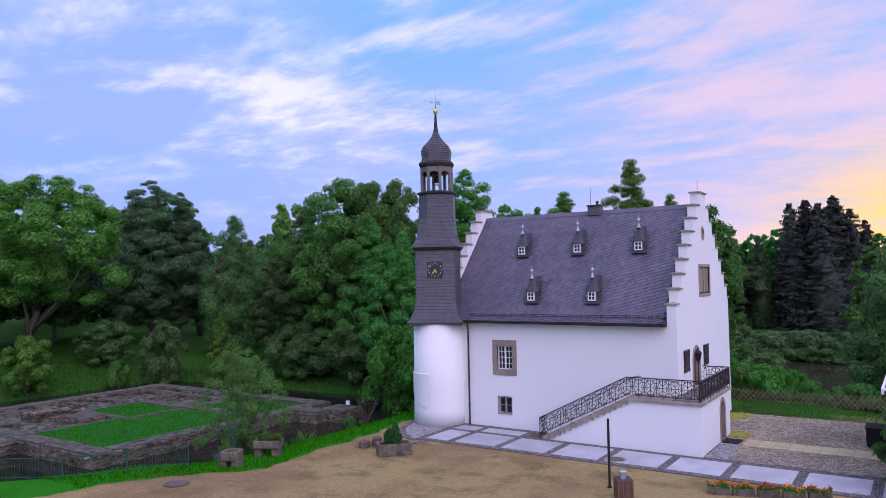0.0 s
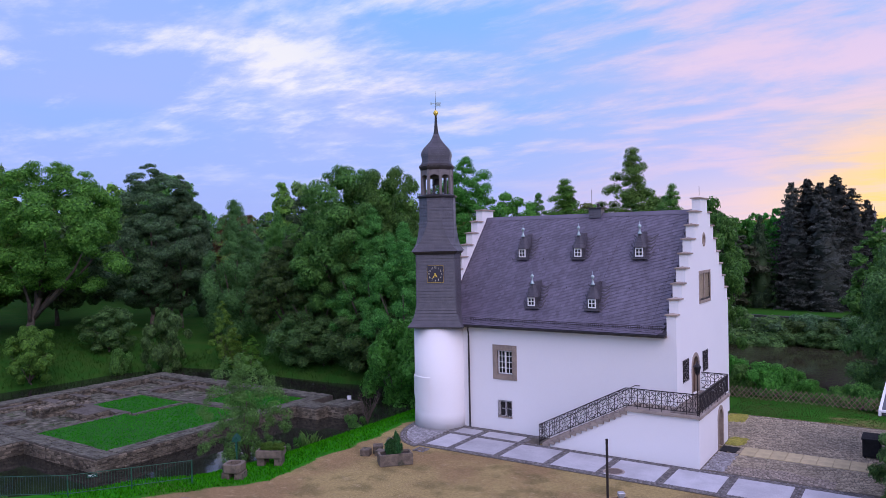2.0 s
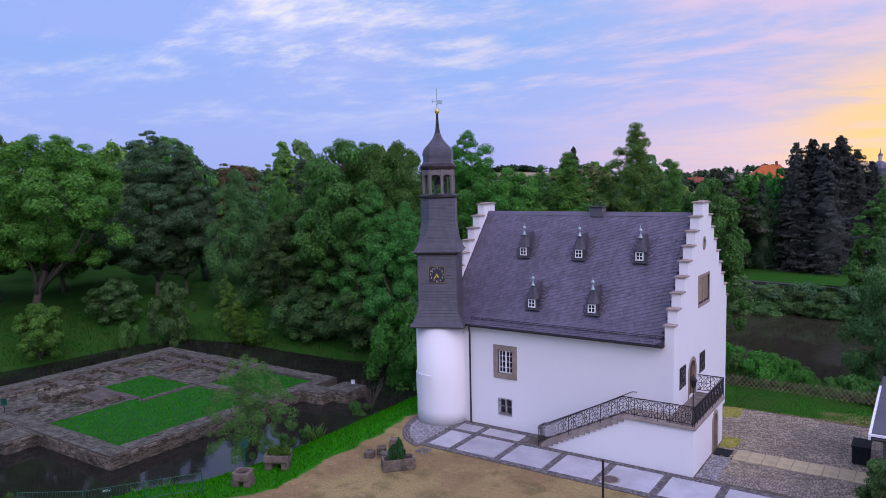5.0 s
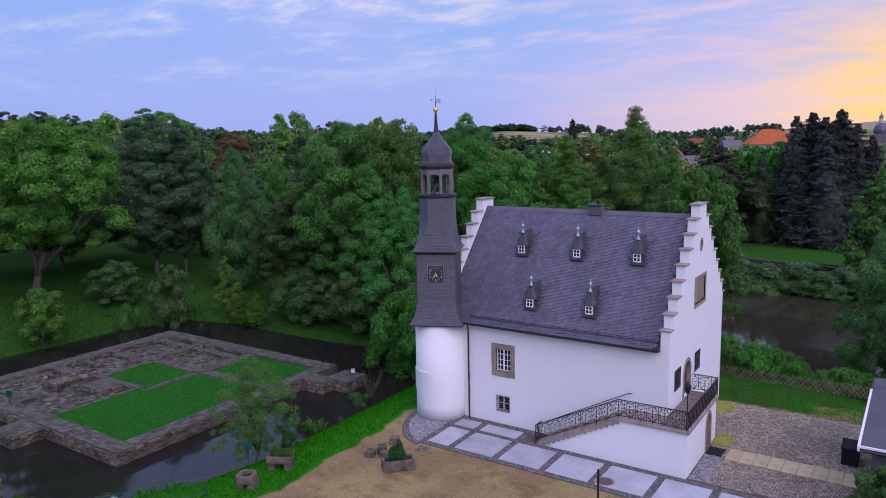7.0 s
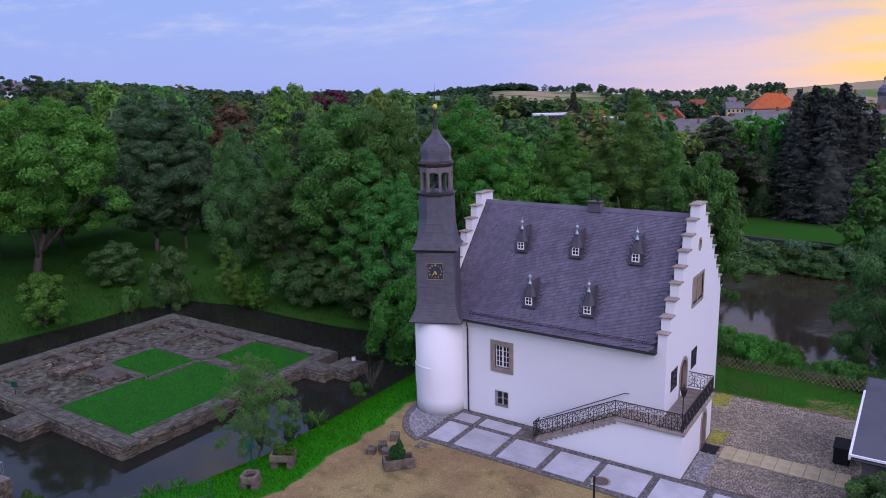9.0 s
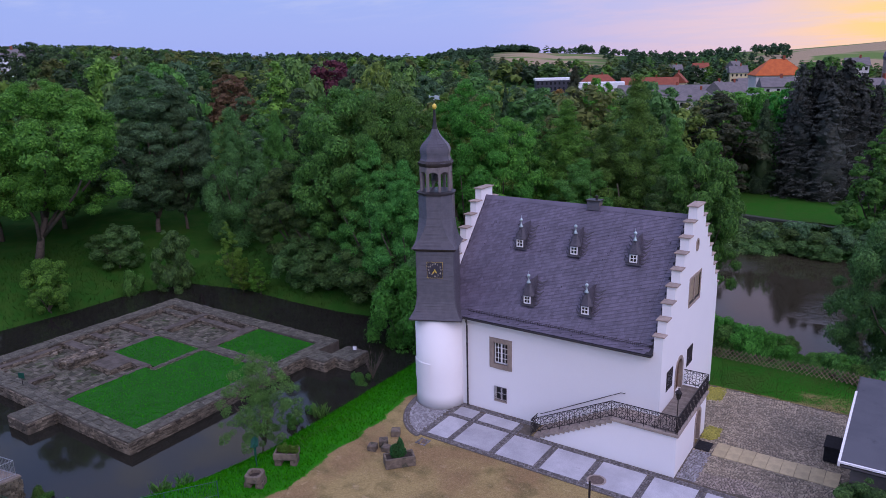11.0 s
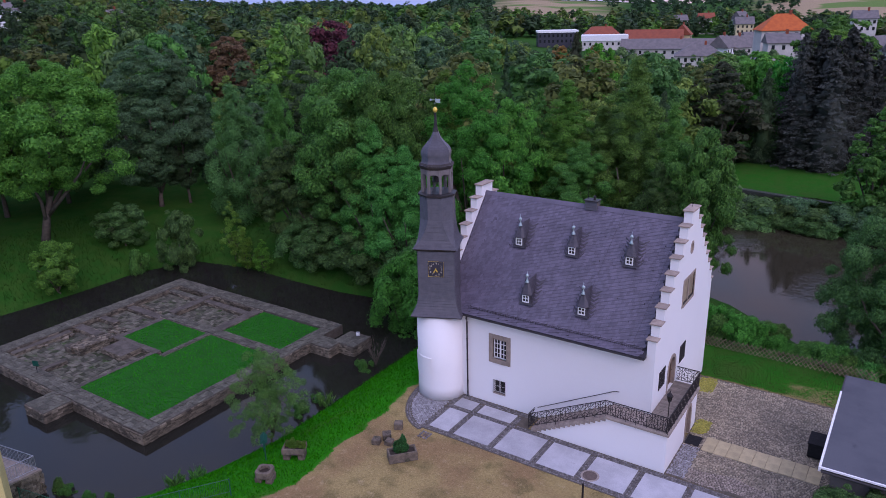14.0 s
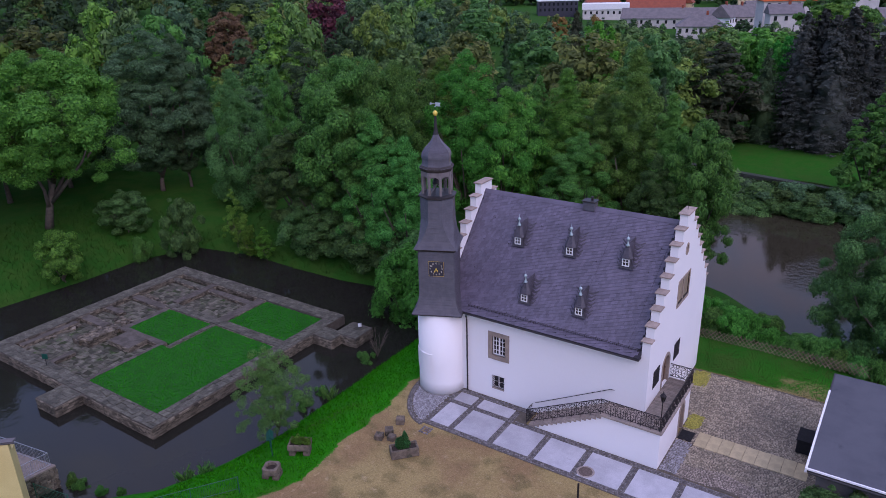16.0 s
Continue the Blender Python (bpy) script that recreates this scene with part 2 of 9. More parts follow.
M_SETT = material("granite_sett", (0.17, 0.16, 0.155), (0.11, 0.105, 0.105), 5, 0.75, 0.4, 30, island=0.4)
M_SETT_P = material("granite_sett_piece", (0.17, 0.16, 0.155), (0.11, 0.105, 0.105), 5, 0.75, 0.4, 30, vary=0.4)
M_SETT_PALE = material("pale_granite_sett", (0.30, 0.295, 0.30), (0.22, 0.215, 0.22), 3, 0.75, 0.4, 30, island=0.3)
M_YARD = material("yard_sett", (0.33, 0.280, 0.195), (0.23, 0.200, 0.145), 0.3, 0.8, 0.4, 30, island=0.40, c3=(0.20, 0.18, 0.10), spot=0.0, spot_scale=0.4)
M_YARD_P = material("yard_sett_piece", (0.33, 0.275, 0.215), (0.23, 0.195, 0.16), 0.3, 0.8, 0.4, 30, vary=0.40, c3=(0.20, 0.18, 0.10), spot=0.0, spot_scale=0.4)
M_BED = material("sett_bedding", (0.13, 0.11, 0.085), (0.09, 0.08, 0.062), 3, 0.95, 0.5, 30)
M_FLAG = material("yellow_sandstone_flag", (0.50, 0.42, 0.24), (0.40, 0.34, 0.20), 1.8, 0.8, 0.3, 30, vary=0.1, c3=(0.24, 0.21, 0.15), spot_scale=2)
M_MOSS = material("yellow_stonecrop", (0.34, 0.31, 0.06), (0.24, 0.24, 0.05), 6, 0.95, 0.9, 40, island=0.3)
M_MAT = material("door_mat", (0.02, 0.02, 0.022), (0.014, 0.014, 0.015), 6, 0.95, 0.6, 60)
M_STONE = material("trough_sandstone", (0.155, 0.125, 0.092), (0.090, 0.074, 0.056), 3, 0.9, 0.7, 20, vary=0.15, c3=(0.050, 0.050, 0.032), spot=0.08, spot_scale=2.2)
M_RUIN = material("ruin_stone", (0.160, 0.137, 0.098), (0.068, 0.060, 0.044), 1.2, 0.95, 0.7, 14, island=0.55, c3=(0.34, 0.32, 0.29), spot=-0.06, spot_scale=4)
M_RUIN_P = material("ruin_stone_piece", (0.160, 0.137, 0.098), (0.068, 0.060, 0.044), 1.2, 0.95, 0.7, 14, vary=0.55, c3=(0.34, 0.32, 0.29), spot=-0.06, spot_scale=4)
M_RUINTOP = material("ruin_wall_top", (0.108, 0.096, 0.078), (0.064, 0.057, 0.045), 1.6, 0.95, 0.9, 7, c3=(0.22, 0.21, 0.19), spot=-0.05, spot_scale=5.0, depth=0.05)
M_RUINCAP = material("ruin_cap_stone", (0.110, 0.108, 0.080), (0.069, 0.068, 0.051), 1.4, 0.95, 0.9, 9, island=0.28, c3=(0.27, 0.26, 0.25), spot=-0.01, spot_scale=6.0, depth=0.05, mottle=0.5)
M_RUINFLOOR = material("ruin_floor_earth", (0.036, 0.034, 0.022), (0.026, 0.036, 0.013), 1.0, 0.95, 0.8, 10, c3=(0.03, 0.06, 0.012), spot=0.08, spot_scale=0.7, depth=0.05)
M_RUINFLAG = material("ruin_floor_flag", (0.120, 0.112, 0.085), (0.062, 0.066, 0.042), 1.5, 0.95, 0.7, 12, island=0.45, c3=(0.034, 0.062, 0.015), spot=0.04, spot_scale=0.8, depth=0.04, mottle=0.35)
M_LAWN = material("island_lawn", (0.010, 0.11, 0.004), (0.008, 0.085, 0.003), 0.8, 0.95, 0.9, 16, depth=0.04)
M_FELT = material("roofing_felt", (0.088, 0.092, 0.105), (0.068, 0.072, 0.084), 0.4, 0.75, 0.25, 20, c3=(0.05, 0.053, 0.062), spot=0.02, spot_scale=0.5)
M_YELLOW = material("yellow_render", (0.62, 0.50, 0.22), (0.57, 0.45, 0.19), 0.6, 0.9, 0.2, 30)
M_GALV = material("galvanised_steel", (0.42, 0.43, 0.45), (0.35, 0.36, 0.38), 6, 0.45, 0.15, metal=0.6)
M_GREENIRON = material("green_painted_iron", (0.02, 0.10, 0.055), (0.016, 0.075, 0.045), 6, 0.5, 0.2)
M_TEAL = material("green_sign_paint", (0.010, 0.075, 0.048), (0.008, 0.06, 0.04), 5, 0.5, 0.1)
M_LATH = material("weathered_lath", (0.30, 0.24, 0.16), (0.22, 0.175, 0.12), 4, 0.85, 0.4, 30, vary=0.2)
M_BINWOOD = material("bin_wood", (0.15, 0.085, 0.055), (0.11, 0.062, 0.042), 4, 0.7, 0.4, 40, vary=0.15)
M_BARK = material("bark", (0.13, 0.105, 0.082), (0.085, 0.070, 0.055), 3, 0.95, 0.9, 12)
M_TERRA = material("red_tiles", (0.48, 0.12, 0.03), (0.40, 0.095, 0.025), 0.6, 0.8, 0.4, 6)
M_REDROOF = material("dull_red_tiles", (0.26, 0.075, 0.04), (0.21, 0.06, 0.035), 0.6, 0.8, 0.4, 6)
M_GREYROOF = material("grey_tiles", (0.17, 0.155, 0.15), (0.13, 0.12, 0.12), 0.6, 0.8, 0.4, 6)
M_TOWNWALL = material("town_render", (0.55, 0.52, 0.48), (0.48, 0.46, 0.43), 0.4, 0.9, 0.2, 6, vary=0.1)
M_TOWNYELLOW = material("town_yellow_render", (0.60, 0.50, 0.30), (0.52, 0.44, 0.27), 0.4, 0.9, 0.2, 6)
M_SOIL = material("planter_soil", (0.04, 0.03, 0.022), (0.03, 0.024, 0.018), 6, 0.95, 0.6)
M_CASTIRON = material("cast_iron_cover", (0.16, 0.12, 0.10), (0.11, 0.085, 0.07), 8, 0.65, 0.5, 30, metal=0.3)
L_BRIGHT = leaf_material("leaves_bright", (0.084, 0.212, 0.038), (0.150, 0.300, 0.049))
L_MID = leaf_material("leaves_mid", (0.074, 0.204, 0.049), (0.131, 0.296, 0.062))
L_DARK = leaf_material("leaves_dark", (0.077, 0.158, 0.054), (0.122, 0.220, 0.064))
L_BLUE = leaf_material("leaves_bluish", (0.084, 0.150, 0.078), (0.130, 0.216, 0.097))
L_SAP = leaf_material("leaves_young", (0.092, 0.211, 0.056), (0.148, 0.290, 0.069))
L_LIME = leaf_material("leaves_fresh", (0.076, 0.192, 0.026), (0.131, 0.274, 0.035))
L_FRESH = leaf_material("leaves_bright_fresh", (0.060, 0.250, 0.040), (0.095, 0.340, 0.055))
L_ALDER = leaf_material("alder_leaves", (0.098, 0.205, 0.045), (0.160, 0.290, 0.060))
L_YEL = leaf_material("leaves_yellowish", (0.097, 0.179, 0.028), (0.161, 0.240, 0.038))
L_DOME = leaf_material("leaves_olive_brown", (0.056, 0.070, 0.040), (0.095, 0.095, 0.056))
L_RUST = leaf_material("leaves_rust", (0.146, 0.085, 0.049), (0.190, 0.120, 0.062))
L_FIR = leaf_material("fir_needles", (0.058, 0.060, 0.053), (0.082, 0.084, 0.071), 0.25, 0.2)
L_YEW = leaf_material("cypress_needles", (0.021, 0.081, 0.023), (0.039, 0.128, 0.034), 0.3, 0.1)
L_WOODS = leaf_material("leaves_of_woods", (0.071, 0.121, 0.047), (0.124, 0.181, 0.058), 0.30, 0.3, attr=True)
L_FLOWER = leaf_material("orange_petals", (0.55, 0.10, 0.015), (0.70, 0.20, 0.02), 0.3, 0.2)


def glass_material():
    m = bpy.data.materials.new("window_glass")
    nt = nodes_of(m)
    b = nd(nt, "ShaderNodeBsdfPrincipled", ins={"Base Color": (0.02, 0.022, 0.025, 1), "Roughness": 0.06, "Specular IOR Level": 0.5})
    nd(nt, "ShaderNodeOutputMaterial", ins={0: b.outputs[0]})
    return m


def water_material(name, body, least, relief, scale, calm=0.42):
    """Murky water: ripples in drifting patches, calm between."""
    m = bpy.data.materials.new(name)
    nt = nodes_of(m)
    geo = nd(nt, "ShaderNodeTexCoord").outputs["Object"]
    n1 = nd(nt, "ShaderNodeTexNoise", ins={"Vector": geo, "Scale": scale, "Detail": 3.0, "Roughness": 0.55, "Distortion": 0.3})
    n2 = nd(nt, "ShaderNodeTexNoise", ins={"Vector": geo, "Scale": 0.09, "Detail": 2.0})
    h = mathn(nt, "MULTIPLY", n1.outputs[0], nd(nt, "ShaderNodeMapRange", ins={0: n2.outputs[0], 1: calm, 2: 0.64, 3: least, 4: 1.0}).outputs[0])
    bmp = nd(nt, "ShaderNodeBump", ins={"Strength": 0.6, "Distance": relief, "Height": h})
    b = nd(nt, "ShaderNodeBsdfPrincipled", ins={"Base Color": (*body, 1), "Roughness": 0.05, "IOR": 1.33, "Normal": bmp.outputs[0]})
    nd(nt, "ShaderNodeOutputMaterial", ins={0: b.outputs[0]})
    return m


M_GLASS = glass_material()
M_WATER = water_material("moat_water", (0.017, 0.017, 0.013), 0.0, 0.05, 1.1)
M_PONDWATER = water_material("pond_water", (0.034, 0.031, 0.019), 0.04, 0.13, 1.7, 0.50)


def ground_material():
    """Gravelly sand, short grass, wild grass and far fields, mixed by where each lies."""
    m = bpy.data.materials.new("ground_cover")
    nt = nodes_of(m)
    geo = nd(nt, "ShaderNodeTexCoord").outputs["Object"]
    at = nt.nodes.new("ShaderNodeAttribute")
    at.attribute_name = "cover"
    sep = nd(nt, "ShaderNodeSeparateColor", ins={0: at.outputs[0]})
    fine = nd(nt, "ShaderNodeTexNoise", ins={"Vector": geo, "Scale": 9.0, "Detail": 5.0, "Roughness": 0.7})
    mid = nd(nt, "ShaderNodeTexNoise", ins={"Vector": geo, "Scale": 0.55, "Detail": 5.0, "Roughness": 0.6})
    big = nd(nt, "ShaderNodeTexNoise", ins={"Vector": geo, "Scale": 0.16, "Detail": 4.0, "Roughness": 0.55})
    sand = mixc(nt, smooth(nt, big.outputs[0], 0.42, 0.58), SAND_A, SAND_B)
    sand = mixc(nt, mathn(nt, "MULTIPLY", smooth(nt, mid.outputs[0], 0.48, 0.66), 0.75), sand, SAND_C)
    pale = nd(nt, "ShaderNodeTexNoise", ins={"Vector": geo, "Scale": 1.7, "Detail": 6.0, "Roughness": 0.7})
    sand = mixc(nt, mathn(nt, "MULTIPLY", smooth(nt, pale.outputs[0], 0.56, 0.70), 0.5), sand, (0.40, 0.31, 0.17))
    grit = nd(nt, "ShaderNodeTexVoronoi", ins={"Vector": geo, "Scale": 4.5})
    sand = mixc(nt, mathn(nt, "MULTIPLY", smooth(nt, grit.outputs[0], 0.16, 0.06), 0.5), sand, (0.09, 0.07, 0.045))
    peb = nd(nt, "ShaderNodeTexVoronoi", ins={"Vector": geo, "Scale": 14.0})
    sand = mixc(nt, mathn(nt, "MULTIPLY", smooth(nt, peb.outputs[0], 0.22, 0.05), 0.35), sand, (0.12, 0.09, 0.06))
    speck = nd(nt, "ShaderNodeTexNoise", ins={"Vector": geo, "Scale": 26.0, "Detail": 3.0, "Roughness": 0.8})
    sand = mixc(nt, mathn(nt, "MULTIPLY", smooth(nt, speck.outputs[0], 0.54, 0.70), 0.55), sand, (0.46, 0.37, 0.23))
    sand = mixc(nt, mathn(nt, "MULTIPLY", smooth(nt, speck.outputs[0], 0.44, 0.32), 0.60), sand, (0.10, 0.07, 0.045))
    grass = mixc(nt, smooth(nt, mid.outputs[0], 0.36, 0.66), GRASS_A, GRASS_B)
    grass = mixc(nt, mathn(nt, "MULTIPLY", smooth(nt, big.outputs[0], 0.52, 0.70), 0.5), grass, (0.085, 0.095, 0.025))
    edge = mathn(nt, "ADD", sep.outputs[0], mathn(nt, "MULTIPLY", mathn(nt, "SUBTRACT", fine.outputs[0], 0.5), 0.9))
    edge = mathn(nt, "ADD", edge, mathn(nt, "MULTIPLY", mathn(nt, "SUBTRACT", mid.outputs[0], 0.5), 0.9))
    col = mixc(nt, smooth(nt, edge, 0.40, 0.60), sand, grass)
    wild = mixc(nt, smooth(nt, mid.outputs[0], 0.36, 0.62), WILD_A, WILD_B)
    col = mixc(nt, sep.outputs[1], col, wild)
    wide = nd(nt, "ShaderNodeTexNoise", ins={"Vector": geo, "Scale": 0.006, "Detail": 3.0})
    field = mixc(nt, smooth(nt, wide.outputs[0], 0.54, 0.60), (0.32, 0.25, 0.15), (0.12, 0.19, 0.05))
    col = mixc(nt, sep.outputs[2], col, field)
    hsv = nd(nt, "ShaderNodeHueSaturation", ins={"Color": col, "Value": nd(nt, "ShaderNodeMapRange", ins={0: fine.outputs[0], 1: 0.25, 2: 0.75, 3: 0.7, 4: 1.3}).outputs[0]})
    bmp = nd(nt, "ShaderNodeBump", ins={"Strength": 0.6, "Distance": 0.05, "Height": mathn(nt, "ADD", fine.outputs[0], mid.outputs[0])})
    b = nd(nt, "ShaderNodeBsdfPrincipled", ins={"Base Color": hsv.outputs[0], "Roughness": 0.95, "Specular IOR Level": 0.05, "Normal": bmp.outputs[0]})
    nd(nt, "ShaderNodeOutputMaterial", ins={0: b.outputs[0]})
    return m


M_GROUND = ground_material()


# ---- building blocks ----
class Geo:
    """Collects corners and faces, and links them as one mesh."""

    def __init__(self):
        self.v, self.f = [], []

    def add(self, vs, fs):
        o = len(self.v)
        self.v.extend([tuple(p) for p in vs])
        self.f.extend([tuple(i + o for i in q) for q in fs])
        return self

    def box(self, x0, y0, z0, x1, y1, z1, c=0.0):
        """A box, its edges chamfered by c."""
        if c <= 0:
            vs = [(x, y, z) for z in (z0, z1) for y in (y0, y1) for x in (x0, x1)]
            return self.add(vs, [(0, 2, 3, 1), (4, 5, 7, 6), (0, 1, 5, 4), (2, 6, 7, 3), (0, 4, 6, 2), (1, 3, 7, 5)])
        def loop(d, z):
            return [(x0 + d + c, y0 + d, z), (x1 - d - c, y0 + d, z), (x1 - d, y0 + d + c, z), (x1 - d, y1 - d - c, z), (x1 - d - c, y1 - d, z), (x0 + d + c, y1 - d, z), (x0 + d, y1 - d - c, z), (x0 + d, y0 + d + c, z)]
        vs = loop(0, z0) + loop(0, z1 - c) + loop(c * 0.8, z1)
        fs = [tuple(reversed(range(8)))] + [(i + k * 8, (i + 1) % 8 + k * 8, (i + 1) % 8 + k * 8 + 8, i + k * 8 + 8) for k in range(2) for i in range(8)] + [tuple(range(16, 24))]
        return self.add(vs, fs)

    def loops(self, rings, cap0=True, cap1=True):
        n = len(rings[0])
        vs = [p for r in rings for p in r]
        fs = [(k * n + i, k * n + (i + 1) % n, k * n + n + (i + 1) % n, k * n + n + i) for k in range(len(rings) - 1) for i in range(n)]
        if cap0:
            fs.append(tuple(reversed(range(n))))
        if cap1:
            fs.append(tuple(range(len(vs) - n, len(vs))))
        return self.add(vs, fs)

    def lathe(self, cx, cy, prof, n=16, turn=0.0):
        return self.loops([[(cx + r * math.cos(turn + 2 * math.pi * i / n), cy + r * math.sin(turn + 2 * math.pi * i / n), z) for i in range(n)] for r, z in prof])

    def tube(self, pts, r, n=6, taper=None, closed=False):
        pts = [Vector(p) for p in pts]
        rings = []
        m = len(pts)
        for i, p in enumerate(pts):
            a, b = (pts[(i - 1) % m], pts[(i + 1) % m]) if closed else (pts[max(i - 1, 0)], pts[min(i + 1, m - 1)])
            d = (b - a).normalized()
            up = Vector((0, 0, 1)) if abs(d.z) < 0.9 else Vector((1, 0, 0))
            s = d.cross(up).normalized()
            u = s.cross(d)
            rr = r if taper is None else r + (taper - r) * i / max(m - 1, 1)
            rings.append([p + (s * math.cos(2 * math.pi * k / n) + u * math.sin(2 * math.pi * k / n)) * rr for k in range(n)])
        if closed:
            rings.append(rings[0])
        return self.loops(rings, not closed, not closed)

    def prism(self, poly, axis, a, b):
        """A flat outline pushed from a to b along an axis."""
        def put(p, d):
            return {"x": (d, p[0], p[1]), "y": (p[0], d, p[1]), "z": (p[0], p[1], d)}[axis]
        n = len(poly)
        return self.add([put(p, a) for p in poly] + [put(p, b) for p in poly],
                        [tuple(reversed(range(n))), tuple(range(n, 2 * n))] + [(i, (i + 1) % n, (i + 1) % n + n, i + n) for i in range(n)])

    def moved(self, m):
        self.v = [tuple(m @ Vector(p)) for p in self.v]
        return self

    def mesh(self, name, mat, smooth_faces=False):
        me = bpy.data.meshes.new(name)
        me.from_pydata(self.v, [], self.f)
        me.materials.append(mat)
        bm = bmesh.new()
        bm.from_mesh(me)
        bmesh.ops.recalc_face_normals(bm, faces=bm.faces)
        bm.to_mesh(me)
        bm.free()
        if smooth_faces:
            me.shade_smooth()
        return me


def part(name, geo, mat, parent=None, label="", smooth_faces=False):
    """One mesh, in the world's or its parent's own metres."""
    me = geo if isinstance(geo, bpy.types.Mesh) else geo.mesh(name, mat, smooth_faces)
    ob = new(name, me)
    if parent is not None:
        ob.parent = parent
        ob.matrix_parent_inverse = rest_of(parent).inverted()
    if label:
        ob["label"] = label
    return ob


REST = {}


def rest_of(ob):
    return REST.get(ob.name, Matrix.Identity(4))


def thing(name, at, label, category, group="", kind=""):
    """An empty at a thing's base; its parts are given in the world's metres."""
    ob = new(name)
    ob.location = at
    REST[ob.name] = Matrix.Translation(at)
    return tagged(ob, label, category, group, kind)


def solid(name, geo, mat, label, category, group="", kind="", smooth_faces=False):
    return tagged(part(name, geo, mat, smooth_faces=smooth_faces), label, category, group, kind)


def numpy_mesh(name, verts, faces, mat, tints=None):
    """A mesh of many faces, all with three or all with four corners, from arrays."""
    me = bpy.data.meshes.new(name)
    nv, (nq, k) = len(verts), np.asarray(faces).shape
    me.vertices.add(nv)
    me.vertices.foreach_set("co", np.asarray(verts, dtype=np.float32).ravel())
    me.loops.add(nq * k)
    me.loops.foreach_set("vertex_index", np.asarray(faces, dtype=np.int32).ravel())
    me.polygons.add(nq)
    me.polygons.foreach_set("loop_start", np.arange(0, nq * k, k, dtype=np.int32))
    me.materials.append(mat)
    me.update(calc_edges=True)
    if tints is not None:
        at = me.color_attributes.new("tint", "FLOAT_COLOR", "POINT")
        at.data.foreach_set("color", np.asarray(tints, dtype=np.float32).ravel())
    return me

# ---- ground and water ----
WATER_Z = -1.65
MOAT = [(-33.2, 50.6), (-33.2, 35.6), (-33.3, 28.7), (-34.2, 24.5), (-35.6, 20.6), (-38.5, 17.6), (-46.0, 13.0), (-73.0, 6.0), (-82.0, 14.0), (-72.0, 24.0), (-70.4, 36.8), (-70.3, 43.6), (-68.0, 49.2), (-60.7, 50.8), (-53.3, 50.5), (-47.0, 50.8), (-40.0, 52.0)]
POND = [(-34.0, 78.0), (-25.0, 73.5), (-12.6, 67.8), (-6.1, 62.4), (0.3, 58.2), (9.0, 53.5), (40.0, 49.0), (60.0, 58.0), (60.0, 93.0), (20.0, 95.0), (-6.5, 94.6), (-11.5, 94.3), (-20.3, 99.0), (-34.0, 94.0)]


def shore(xs, ys, poly):
    """Distance to the water's edge: positive on land, negative over water."""
    best = np.full(xs.shape, 1e9)
    inside = np.zeros(xs.shape, dtype=bool)
    for (ax, ay), (bx, by) in zip(poly, poly[1:] + poly[:1]):
        dx, dy = bx - ax, by - ay
        t = np.clip(((xs - ax) * dx + (ys - ay) * dy) / (dx * dx + dy * dy), 0, 1)
        best = np.minimum(best, np.hypot(xs - ax - t * dx, ys - ay - t * dy))
        if dy:
            inside ^= ((ay > ys) != (by > ys)) & (xs < ax + (ys - ay) * dx / dy)
    return np.where(inside, -best, best)


def ease(t):
    t = np.clip(t, 0, 1)
    return t * t * (3 - 2 * t)


def wave(xs, ys, s, p=0.0):
    return np.sin(xs / s + 1.3 * np.sin(ys / s * 0.7 + p)) * np.cos(ys / s * 1.1 + p + 0.6 * np.sin(xs / s * 0.5))


HEAD = math.radians(33.7)       # the bearing in which the valley opens


def bearing(xs, ys):
    fwd = -math.sin(HEAD) * xs + math.cos(HEAD) * ys
    side = math.cos(HEAD) * xs + math.sin(HEAD) * ys
    return fwd, side / np.maximum(fwd, 1.0)


# the skyline of the hills: bearings and heights
RIDGE_B = [-0.75, -0.59, -0.44, -0.28, -0.19, -0.14, -0.09, -0.05, -0.035, 0.003, 0.055, 0.108, 0.125, 0.14, 0.20, 0.27, 0.33, 0.39, 0.46, 0.535, 0.585, 0.75]
RIDGE_H = [36, 34, 26, 16, 17, 18, 7, 1, 4, 17, 24, 27, 21, 21, 19, 10, 5, 14, 17, 24, 29, 40]


